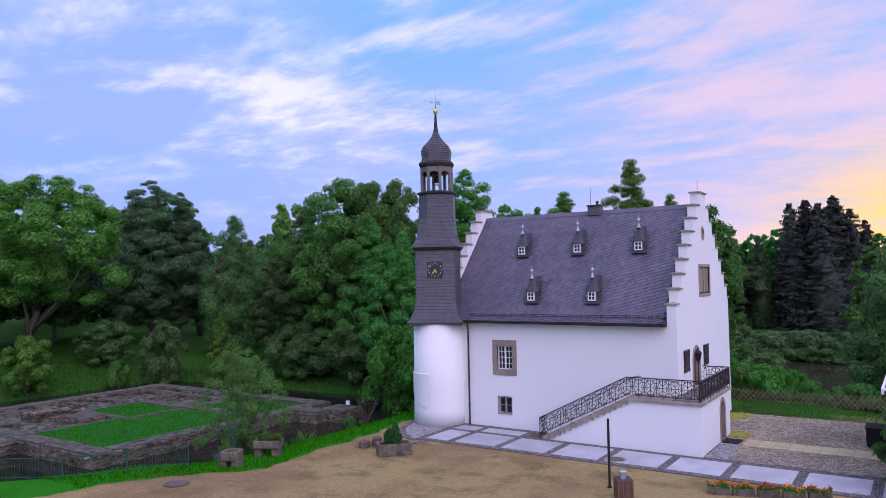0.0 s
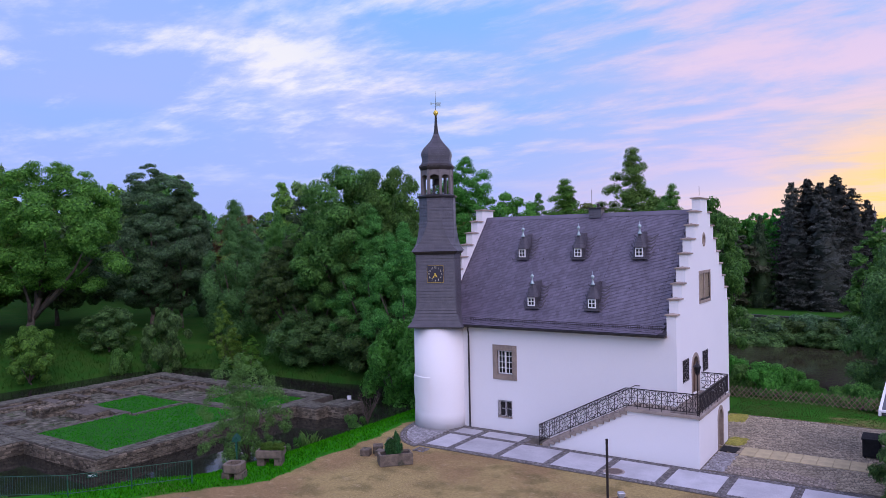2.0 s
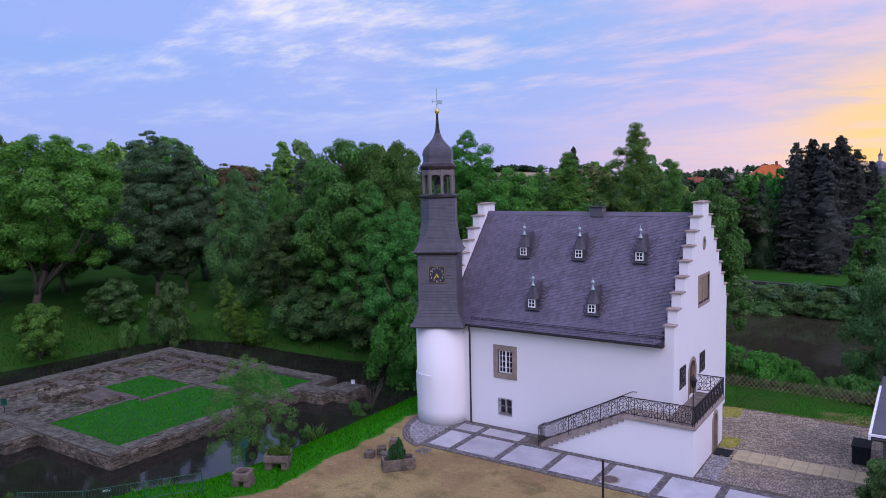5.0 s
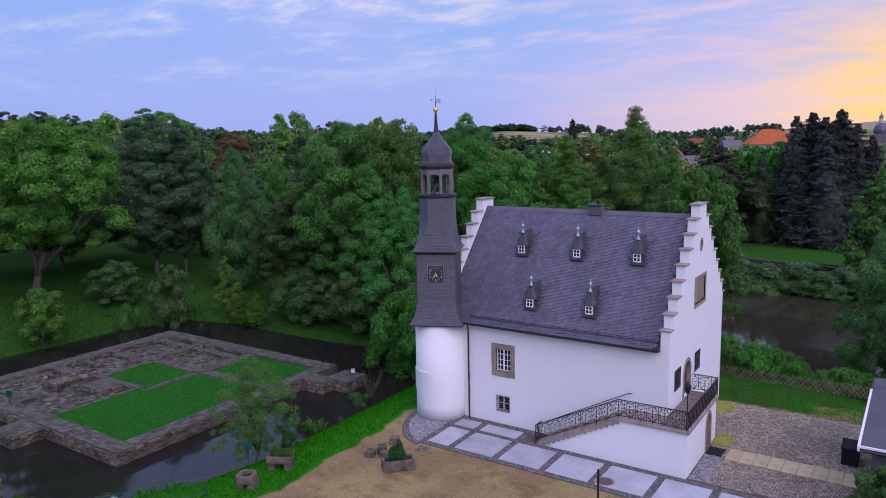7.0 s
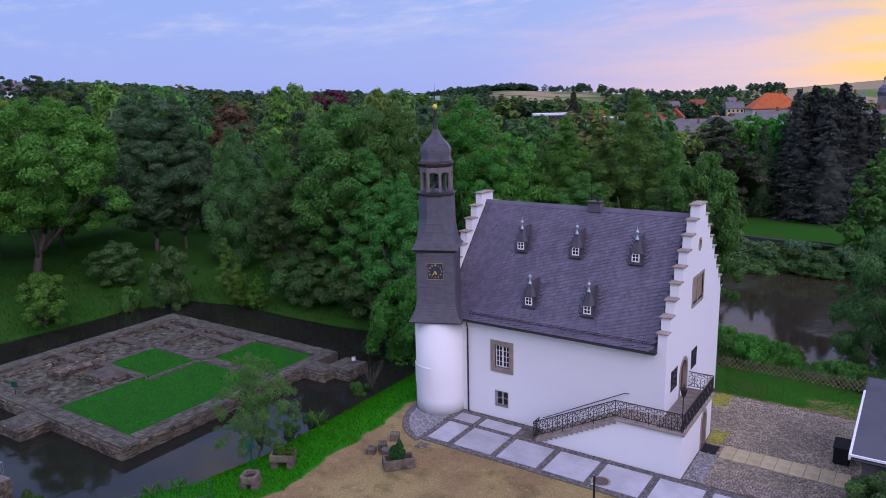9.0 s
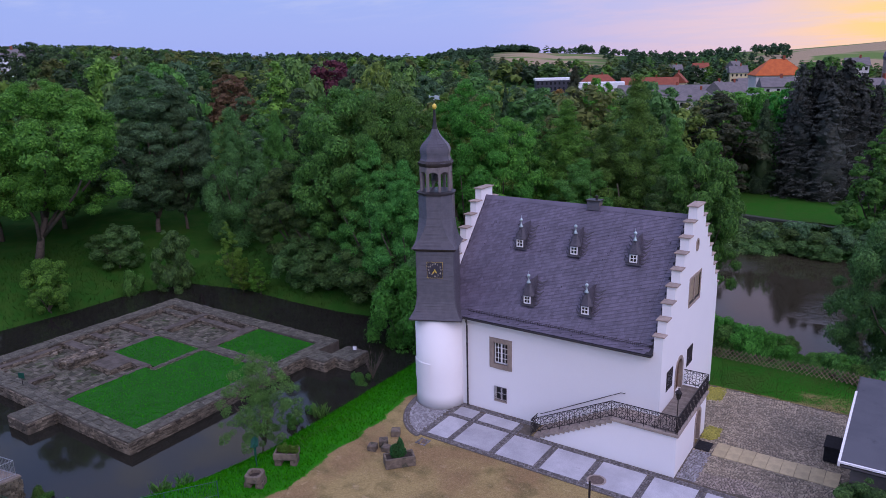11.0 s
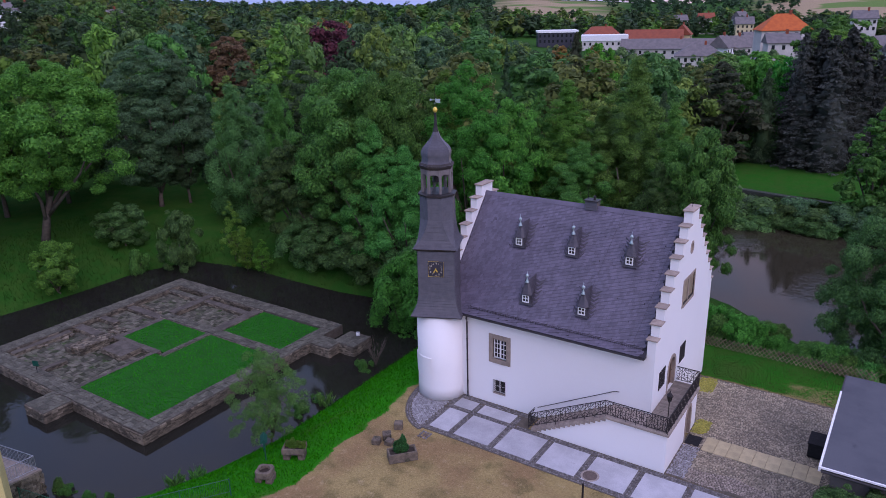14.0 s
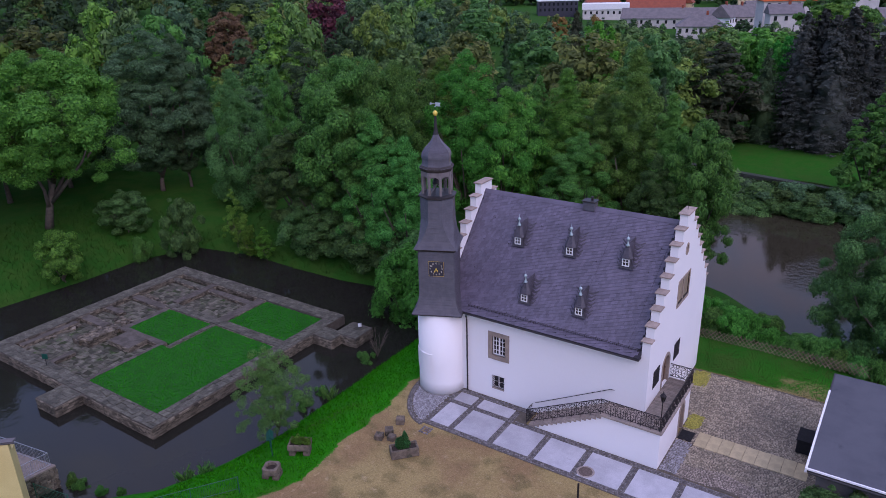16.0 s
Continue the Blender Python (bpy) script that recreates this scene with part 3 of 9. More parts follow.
def ground_z(xs, ys):
    xs, ys = np.asarray(xs, dtype=float), np.asarray(ys, dtype=float)
    far, b = bearing(xs, ys)
    dist = np.hypot(xs, ys)
    land = np.full(xs.shape, -0.04)
    land = land + ease((-xs - 66) / 30) * 1.6 * ease((ys - 5) / 20)
    land = land + 0.5 * ease((24.5 - ys) / 4.5) * ease((-xs - 19) / 7) * ease((xs + 45) / 6)
    land = land + 0.10 * wave(xs, ys, 7.0) * ease((dist - 60) / 30)
    land = land - 2.5 * ease((dist - 110) / 120) * ease((b - 0.02) / 0.2)
    land = land + 3.5 * ease((dist - 160) / 260) * ease((0.08 - b) / 0.2)
    land = land + 9.0 * ease((dist - 200) / 180) * ease((-0.28 - b) / 0.16)
    land = land + 11.5 * ease((dist - 480) / 900)
    land = land - 0.019 * np.clip(b, -0.9, 0.9) * far * ease((dist - 150) / 250)
    ridge = np.interp(b, RIDGE_B, RIDGE_H)
    w = ease((dist - 850) / 600)
    land = land * (1 - w) + (ridge + 2 * wave(xs, ys, 210.0)) * w - 45 * ease((dist - 1950) / 900)
    dm, dp = shore(xs, ys, MOAT), shore(xs, ys, POND)
    d = np.minimum(dm, dp)
    west = ease((-xs - 45) / 10)
    width = 4.9 + 4.0 * west
    width = np.where(dp < dm, 7.0, width)
    bank = np.where(d < width, WATER_Z - 0.12 + (land - WATER_Z + 0.12) * np.sin(np.clip(d / width, 0, 1) * math.pi / 2), land)
    return np.where(d > 0, bank, WATER_Z - 0.12 + np.maximum(d, -2.5) * 0.5)


def axis_marks(lo, hi, step, reach, grow=1.085):
    marks = list(np.arange(lo, hi + 1e-6, step))
    s, a = step, hi
    while a < reach:
        s *= grow
        a += s
        marks.append(a)
    s, a = step, lo
    while a > -reach:
        s *= grow
        a -= s
        marks.insert(0, a)
    return np.array(marks)


gx, gy = axis_marks(-76, 14, 0.45, 4200), axis_marks(8, 72, 0.45, 4200)
GX, GY = np.meshgrid(gx, gy, indexing="ij")
GZ = ground_z(GX, GY)
ni, nj = GX.shape
gi = np.arange(ni * nj).reshape(ni, nj)
g_quads = np.stack([gi[:-1, :-1], gi[1:, :-1], gi[1:, 1:], gi[:-1, 1:]], axis=-1).reshape(-1, 4)
ground_me = numpy_mesh("ground", np.stack([GX, GY, GZ], axis=-1).reshape(-1, 3), g_quads, M_GROUND)
# what covers it: grass, wild grass (and shade on the pond lawn), far fields
g_edge = -27.25 + 0.45 * np.exp(-((GY - 24.0) / 2.6) ** 2) - 0.14 * np.clip(27.0 - GY, 0, 6) - 0.42 * np.clip(21.0 - GY, 0, 9) - 0.25 * ease((GY - 33) / 2) + 0.30 * wave(GX, GY, 1.3) + 0.15 * wave(GX, GY, 0.45)
g_grass = ease((g_edge - GX) / 1.1 + 0.5)
g_grass = np.maximum(g_grass, ease((GY - 49.3) / 0.8))
g_grass = np.maximum(g_grass, ease((GY - 38.5) / 0.8) * ease((-27.0 - GX) / 0.6 + 0.5))
g_grass = np.maximum(g_grass, ease((GX - 0.5) / 1.0) * ease((GY - 33.0) / 2.0))
g_wild_shade = np.maximum(ease((GY - 55.0) / 1.0), ease((-GX - 55) / 6))
g_wild_shade = np.maximum(g_wild_shade, ease((GY - 49) / 1.5) * ease((-28 - GX) / 2))
# the lawn beyond the pond: spruce shade painted in as dark wild grass
g_wild_shade = g_wild_shade * (1 - 0.25 * ease((GY - 101.0) / 1.0) * ease((124 - GY) / 3) * ease((GX + 26) / 3))
g_wild_shade = np.maximum(g_wild_shade, 0.78 * ease((GY - 49.3) / 0.8) * ease((GX + 15) / 2) * ease((58 - GY) / 2))
g_worn = ease((GX + 10) / 7) * ease((54.5 - GY) / 3.5) * ease((GY - 49) / 0.5) * ease((3 - GX) / 1)
g_grass, g_wild_shade = g_grass * (1 - 0.5 * g_worn), g_wild_shade * (1 - 0.6 * g_worn)
g_b = bearing(GX, GY)[1]
g_d = np.hypot(GX, GY)
g_field = ease((g_b - 0.05) / 0.02) * ease((0.225 - g_b) / 0.02) * ease((g_d - 840) / 60) * ease((1420 - g_d) / 60)
g_field = np.maximum(g_field, ease((g_b - 0.40) / 0.03) * ease((g_d - 760) / 60))
g_wild_shade = np.maximum(g_wild_shade, ease((g_d - 300) / 60))
cov = ground_me.color_attributes.new("cover", "FLOAT_COLOR", "POINT")
cov.data.foreach_set("color", np.stack([g_grass, g_wild_shade, g_field, np.ones_like(GX)], axis=-1).astype(np.float32).ravel())
ground_me.shade_smooth()
ground = tagged(new("ground", ground_me), "sandy courtyard, grassy banks and fields running to the hills", "ground", kind="structure")


def water_sheet(name, poly, label, mat):
    g = Geo()
    cx, cy = sum(p[0] for p in poly) / len(poly), sum(p[1] for p in poly) / len(poly)
    ring = [(x + (x - cx) * 0.05, y + (y - cy) * 0.05, WATER_Z) for x, y in poly]
    g.add(ring, [tuple(range(len(ring)))])
    return solid(name, g, mat, label, "water", kind="structure")


water_sheet("water", MOAT, "still dark moat water mirroring trees and sky", M_WATER)
water_sheet("water", POND, "rippled dark pond water behind the chapel", M_PONDWATER)

# ---- the chapel ----
X0, X1 = -26.2, -10.86          # outer faces of the two gables
Y0, Y1 = 38.25, 50.25            # outer faces of the long walls
RIDGE_Y, RIDGE_Z, EAVE_Z = 44.25, 13.12, 6.32
GT = 0.5                        # thickness of the gables
chapel = thing("chapel", (-18.5, 44.2, 0), "white rendered chapel with slate roof, stepped gables and clock tower", "chapel")


def pierced(geo, u0, u1, top, holes, put, z0=0.0):
    """A wall from u0 to u1 with openings (u, u, z, z), one closed skin; top(u) gives its height and put(u, z, side) its two faces."""
    us = sorted({round(u, 4) for u in (u0, u1, *[h[i] for h in holes for i in (0, 1)], *top_cuts(top, u0, u1))})
    zs = sorted({round(z, 4) for z in (z0, *[h[i] for h in holes for i in (2, 3)], *[top((p + q) / 2) for p, q in zip(us, us[1:])])})
    full = {}
    for i, (p, q) in enumerate(zip(us, us[1:])):
        for j, (c, d) in enumerate(zip(zs, zs[1:])):
            mu, mz = (p + q) / 2, (c + d) / 2
            full[i, j] = mz < top(mu) and not any(h[0] < mu < h[1] and h[2] < mz < h[3] for h in holes)
    index = {}

    def corner(i, j, side):
        if (i, j, side) not in index:
            index[i, j, side] = len(geo.v)
            geo.v.append(put(us[i], zs[j], side))
        return index[i, j, side]
    for (i, j), f in full.items():
        if not f:
            continue
        for side in (0, 1):
            geo.f.append((corner(i, j, side), corner(i + 1, j, side), corner(i + 1, j + 1, side), corner(i, j + 1, side)))
        for di, dj, a, b in ((-1, 0, (0, 0), (0, 1)), (1, 0, (1, 0), (1, 1)), (0, -1, (0, 0), (1, 0)), (0, 1, (0, 1), (1, 1))):
            if not full.get((i + di, j + dj), False):
                geo.f.append((corner(i + a[0], j + a[1], 0), corner(i + b[0], j + b[1], 0), corner(i + b[0], j + b[1], 1), corner(i + a[0], j + a[1], 1)))
    return geo


def top_cuts(top, u0, u1):
    out, last = [], top(u0 + 0.005)
    for k in range(1, 2400):
        u = u0 + (u1 - u0) * k / 2400
        if abs(top(u) - last) > 1e-6:
            out.append(u)
            last = top(u)
    return out


# stepped gable: edges of the steps and heights of their tops, from the peak down
STEP_L = [43.60 - 0.695 * k for k in range(8)] + [38.25]
STEP_R = [45.12 + 0.70 * k for k in range(8)] + [50.25]
STEP_Z = [13.80 - 0.80 * k for k in range(9)]


def gable_top(y):
    for l, r, z in zip(STEP_L, STEP_R, STEP_Z):
        if l <= y <= r:
            return z
    return STEP_Z[-1]


def put_south(u, z, side):
    return (u, Y0 + 0.7 * side, z)


def put_north(u, z, side):
    return (u, Y1 - 0.7 * side, z)


def put_east(u, z, side):
    return (X1 - GT * side, u, z)


def put_west(u, z, side):
    return (X0 + GT * side, u, z - (0.12 if z > 6.4 else 0.0))


W_BIG = (-21.66, -20.67, 3.48, 4.90)
W_LOW = (-21.62, -20.75, 0.87, 1.84)
E_L, E_R = (39.35, 40.42, 3.72, 4.86), (43.50, 44.60, 3.68, 4.82)
E_DOOR = (41.28, 42.56, 2.66, 4.80)
E_BIG = (43.13, 45.43, 7.84, 9.40)
E_OVAL = (43.90, 44.50, 11.10, 11.70)
part("wall", pierced(Geo(), X0 + GT, X1 - GT, lambda u: EAVE_Z, [W_BIG, W_LOW], put_south), M_PLASTER, chapel, "smooth white rendered long wall")
part("wall", pierced(Geo(), X0 + GT, X1 - GT, lambda u: EAVE_Z, [], put_north), M_PLASTER, chapel)
gable_e = part("gable", pierced(Geo(), 38.25, 50.25, gable_top, [E_L, E_R, E_DOOR, E_BIG, E_OVAL], put_east), M_PLASTER, chapel, "white stepped gable with stone copings")
gable_w = part("gable", pierced(Geo(), 38.25, 50.25, gable_top, [], put_west), M_PLASTER, chapel, "white stepped gable with stone copings")
part("floor", Geo().box(X0 + GT, Y0 + 0.7, 2.4, X1 - GT, Y1 - 0.7, 2.6), M_DARK, chapel)
part("attic_floor", Geo().box(X0 + GT, Y0 + 0.7, 5.9, X1 - GT, Y1 - 0.7, 6.1), M_DARK, chapel)
# a coping on every step, with a low ridge
for gab, xa, xb in ((gable_e, X1 - GT, X1), (gable_w, X0, X0 + GT)):
    for k in range(9):
        spans = [(STEP_L[0], STEP_R[0])] if k == 0 else [(STEP_L[k], STEP_L[k - 1]), (STEP_R[k - 1], STEP_R[k])]
        for j, (a, b) in enumerate(spans):
            a2, b2 = (a - 0.09, b + 0.09) if k == 0 else ((a - 0.09, b - 0.004) if j == 0 else (a + 0.004, b + 0.09))
            z, xm = STEP_Z[k] - (0.12 if gab == gable_w else 0.0), (xa + xb) / 2
            c = Geo().add([(xa - 0.09, a2, z), (xb + 0.09, a2, z), (xb + 0.09, b2, z), (xa - 0.09, b2, z),
                           (xa - 0.09, a2, z + 0.07), (xb + 0.09, a2, z + 0.07), (xb + 0.09, b2, z + 0.07), (xa - 0.09, b2, z + 0.07),
                           (xm, (a2 + b2) / 2 - 0.05, z + 0.14), (xm, (a2 + b2) / 2 + 0.05, z + 0.14)],
                          [(3, 2, 1, 0), (0, 1, 5, 4), (1, 2, 6, 5), (2, 3, 7, 6), (3, 0, 4, 7), (4, 5, 8), (5, 6, 9, 8), (6, 7, 9), (7, 4, 8, 9)])
            part("coping", c, M_SAND, gab)

# roof: a slope with a flared foot, slates laid in courses
ROOF = [(37.82, 6.42), (38.10, 6.505), (38.38, 6.62), (38.64, 6.76), (38.88, 6.92), (39.12, 7.14), (39.35, 7.40)]
ROOF += [(39.35 + (RIDGE_Y - 39.35) * k / 6, 7.40 + (RIDGE_Z - 7.40) * k / 6) for k in range(1, 7)]
XR0, XR1 = X0 + GT, X1 - GT


def roof_sheet(flip):
    pts = [(y if not flip else 2 * RIDGE_Y - y, z) for y, z in ROOF]
    low = [(y, z - 0.10) for y, z in reversed(pts)]
    return Geo().prism(pts + low, "x", XR0, XR1)


roof = part("roof", roof_sheet(False), M_SLATE_UNDER, chapel, "violet-grey natural slate roof with flared eaves")
part("roof", roof_sheet(True), M_SLATE, chapel)
part("ridge_cap", Geo().add([(XR0, RIDGE_Y - 0.2, RIDGE_Z - 0.17), (XR1, RIDGE_Y - 0.2, RIDGE_Z - 0.17), (XR1, RIDGE_Y, RIDGE_Z + 0.09), (XR0, RIDGE_Y, RIDGE_Z + 0.09), (XR0, RIDGE_Y + 0.2, RIDGE_Z - 0.17), (XR1, RIDGE_Y + 0.2, RIDGE_Z - 0.17)],
                              [(0, 1, 2, 3), (3, 2, 5, 4), (0, 3, 4), (1, 5, 2), (0, 4, 5, 1)]), M_SLATE, roof)

roof_len = [0.0]
for (ya, za), (yb, zb) in zip(ROOF, ROOF[1:]):
    roof_len.append(roof_len[-1] + math.hypot(yb - ya, zb - za))


def on_roof(s):
    """The place and the slope at s metres up the roof."""
    s = min(max(s, 0.0), roof_len[-1])
    for i in range(len(ROOF) - 1):
        if s <= roof_len[i + 1] + 1e-9:
            t = (s - roof_len[i]) / (roof_len[i + 1] - roof_len[i])
            (ya, za), (yb, zb) = ROOF[i], ROOF[i + 1]
            return ya + (yb - ya) * t, za + (zb - za) * t, math.atan2(zb - za, yb - ya)
    return (*ROOF[-1], 0.9)


SLW, SLR, RISE, SKEW = 0.205, 0.235, 0.35, 0.11   # a slate's width, the height of a course, its climb along the roof and the slant of its sides
slate_me = Geo().add([(-SLW * 0.50, 0.010, 0.030), (SLW * 0.05, -0.002, 0.032), (SLW * 0.38, -0.008, 0.034), (SLW * 0.49, 0.008, 0.031), (SLW * 0.51 + SKEW, SLR + 0.05, 0.003), (-SLW * 0.5 + SKEW, SLR + 0.05, 0.003),
                      (-SLW * 0.50, 0.010, 0.0), (SLW * 0.05, -0.004, 0.0), (SLW * 0.38, -0.010, 0.0), (SLW * 0.49, 0.008, 0.0)],
                     [(0, 1, 2, 3, 4, 5), (0, 6, 7, 1), (1, 7, 8, 2), (2, 8, 9, 3), (3, 9, 4)]).mesh("slate", M_SLATE_P)
slates = Geo()
rs = random.Random(4)
piece_slates = []
climb = math.atan(RISE)
pitch_c = SLR / math.cos(climb)
for c in range(-int((XR1 - XR0) * RISE / pitch_c) - 1, int(roof_len[-1] / pitch_c) + 1):
    shift = 0.5 * (c % 2) + rs.uniform(-0.1, 0.1)
    for k in range(int((XR1 - XR0) / (SLW * math.cos(climb))) + 1):
        x = XR0 + 0.1 + (k + shift) * SLW * math.cos(climb) + rs.uniform(-0.01, 0.01)
        s = 0.28 + c * pitch_c + (x - XR0) * RISE
        if x > XR1 - 0.24 or s < 0.10 or s > roof_len[-1] - 0.26:
            continue
        y, z, a = on_roof(s + rs.uniform(-0.004, 0.004))
        y2, z2, _ = on_roof(s + SLR + 0.05)
        a = math.atan2(z2 - z, y2 - y) + 0.02
        m = Matrix.Translation((x, y, z)) @ Matrix.Rotation(a, 4, "X") @ Matrix.Rotation(climb + rs.uniform(-0.006, 0.006), 4, "Z") @ Matrix.Rotation(rs.uniform(-0.010, 0.010), 4, "Y")
        if 1.9 < s < 3.2 and -21 < x < -14:
            piece_slates.append(m)
        else:
            slates.add([m @ v.co for v in slate_me.vertices], [tuple(p.vertices) for p in slate_me.polygons])
for k in range(int((XR1 - XR0 - 0.3) / SLW)):
    for j, s in enumerate((0.0, roof_len[-1] - 0.30)):
        y, z, a = on_roof(s)
        m = Matrix.Translation((XR0 + 0.12 + (k + 0.5 * (j % 2)) * SLW, y, z)) @ Matrix.Rotation(a, 4, "X") @ Matrix.Diagonal((1, 1, 0.5, 1))
        slates.add([m @ v.co for v in slate_me.vertices], [tuple(p.vertices) for p in slate_me.polygons])
tagged(part("slate_cladding", slates, M_SLATE, roof), kind="stuff")
cable = Geo()
for xa, xb in ((-16.1, -15.3), (-12.35, -11.55)):
    cable.tube([(xa + (xb - xa) * k / 12, on_roof(0.8 + (roof_len[-1] - 0.8) * k / 12)[0], on_roof(0.8 + (roof_len[-1] - 0.8) * k / 12)[1] + 0.09) for k in range(13)], 0.006, 4)
part("lightning_cable", cable, M_IRON, roof)

# eaves: board, gutter and snow rail
part("eaves_board", Geo().box(XR0 - 0.0, 37.88, 6.25, XR1 + 0.0, 38.245, 6.33), M_WOODDARK, chapel)
gut = Geo()
gut.loops([[(x, 37.74 + 0.085 * math.cos(t), 6.38 + 0.085 * math.sin(t)) for t in [math.pi + math.pi * i / 6 for i in range(7)]] + [(x, 37.74 + 0.07 * math.cos(t), 6.38 + 0.07 * math.sin(t)) for t in [2 * math.pi - math.pi * i / 6 for i in range(7)]] for x in (XR0 + 0.9, XR1 + 0.02)])
part("gutter", gut, M_ZINC, chapel)
snow = Geo()
for dz in (0.10, 0.20):
    snow.tube([(XR0 + 2.1, 38.33, 6.60 + dz), (XR1 - 0.15, 38.33, 6.60 + dz)], 0.014, 4)
for k in range(100):
    x = XR0 + 2.1 + k * (XR1 - XR0 - 2.25) / 99
    snow.box(x - 0.008, 38.32, 6.62, x + 0.008, 38.335, 6.81)
for k in range(18):
    x = XR0 + 2.1 + k * (XR1 - XR0 - 2.25) / 17
    snow.tube([(x, 38.33, 6.77), (x, 38.33, 6.57), (x, 38.62, 6.80)], 0.014, 4)
part("snow_rail", snow, M_IRON, roof)
for s in (3.4, 5.6, 7.3):
    for k in range(7):
        y, z, a = on_roof(s)
        x = XR0 + 1.6 + k * 1.98 + 0.3 * math.sin(s * 3 + k)
        part("roof_hook", Geo().tube([(x, y, z + 0.03), (x, y - 0.02, z + 0.13), (x, y - 0.10, z + 0.11)], 0.018, 4), M_IRON, roof)
pipe = Geo().tube([(-23.42, 37.74, 6.32), (-23.48, 37.80, 6.10), (-23.62, 38.10, 5.86), (-23.64, 38.14, 5.70), (-23.64, 38.14, 0.02)], 0.055, 8)
part("downpipe", pipe, M_ZINC, chapel, "dark zinc rainwater downpipe")
for z in (1.2, 2.8, 4.4):
    part("pipe_clip", Geo().lathe(-23.64, 38.14, [(0.07, z), (0.07, z + 0.05)], 8), M_IRON, chapel)
chim = part("chimney", Geo().box(-17.95, 43.95, 12.9, -17.12, 44.55, 13.50), M_SHINGLE, chapel, "small slate-clad ridge chimney")
part("chimney_cap", Geo().box(-18.02, 43.88, 13.50, -17.05, 44.62, 13.57, 0.02), M_ZINC, chim)
part("flue", Geo().lathe(-17.40, 44.25, [(0.09, 13.57), (0.08, 13.72), (0.10, 13.73), (0.10, 13.80), (0.05, 13.84)], 10), M_ZINC, chim)
part("lightning_rod", Geo().tube([(-17.85, 44.25, 13.55), (-17.85, 44.25, 14.75)], 0.012, 4), M_IRON, chim)
part("lightning_rod", Geo().tube([(-11.05, 44.1, 14.0), (-11.05, 44.1, 14.55)], 0.012, 4), M_IRON, chapel)


# windows
def south_window(hole, surround, cols, rows_, mullion, label, grille=False):
    a, b, c, d = hole
    win = part("window", Geo().box(a, Y0 + 0.16, c, b, Y0 + 0.175, d), M_GLASS, chapel, label)
    if surround:
        sa, sb, sc, sd = surround
        fr = Geo()
        fr.box(sa, Y0 - 0.035, sc, a, Y0 + 0.16, sd, 0.015).box(b, Y0 - 0.035, sc, sb, Y0 + 0.16, sd, 0.015)
        fr.box(a, Y0 - 0.033, d, b, Y0 + 0.16, sd, 0.015).box(a, Y0 - 0.06, sc, b, Y0 + 0.16, c, 0.015)
        part("stone_surround", fr, M_SAND, win, "worn sandstone window surround")
    t, y = 0.06, Y0 + 0.10
    g = Geo()
    g.box(a, y, c, a + t, y + 0.07, d).box(b - t, y, c, b, y + 0.07, d).box(a + t, y, c, b - t, y + 0.07, c + t).box(a + t, y, d - t, b - t, y + 0.07, d)
    part("window_frame", g, M_WHITE, win)
    if mullion:
        part("mullion", Geo().box((a + b) / 2 - 0.045, y - 0.01, c + t, (a + b) / 2 + 0.045, y + 0.06, d - t), M_WHITE, win)
    for i in range(1, cols):
        u = a + (b - a) * i / cols
        if abs(u - (a + b) / 2) > 0.05 or not mullion:
            part("glazing_bar", Geo().box(u - 0.016, y + 0.01, c + t, u + 0.016, y + 0.05, d - t), M_WHITE, win)
    for i in range(1, rows_):
        w = c + (d - c) * i / rows_
        part("glazing_bar", Geo().box(a + t, y + 0.012, w - 0.016, b - t, y + 0.048, w + 0.016), M_WHITE, win)
    if grille:
        gr = Geo()
        for i in range(7):
            o = i / 6
            for s0, s1 in (((a + (b - a) * o, c), (b, c + (d - c) * (1 - o))), ((a, c + (d - c) * o), (b - (b - a) * o, d)), ((b - (b - a) * o, c), (a, c + (d - c) * (1 - o))), ((b, c + (d - c) * o), (a + (b - a) * o, d))):
                if math.dist(s0, s1) > 0.15:
                    gr.tube([(s0[0], Y0 - 0.03, s0[1]), (s1[0], Y0 - 0.03, s1[1])], 0.010, 4)
        gr.tube([(a - 0.03, Y0 - 0.03, c - 0.03), (b + 0.03, Y0 - 0.03, c - 0.03), (b + 0.03, Y0 - 0.03, d + 0.03), (a - 0.03, Y0 - 0.03, d + 0.03)], 0.016, 4, closed=True)
        part("grille", gr, M_IRON, win, "black lattice iron grille")
        part("sill", Geo().box(a - 0.04, Y0 - 0.05, c - 0.05, b + 0.04, Y0 + 0.1, c + 0.04), M_STEP, win)
    return win


south_window(W_BIG, (-21.99, -20.34, 3.14, 5.24), 4, 4, True, "white casement window of sixteen panes in a sandstone surround")
south_window(W_LOW, None, 2, 2, True, "small cellar window behind an iron lattice grille", True)


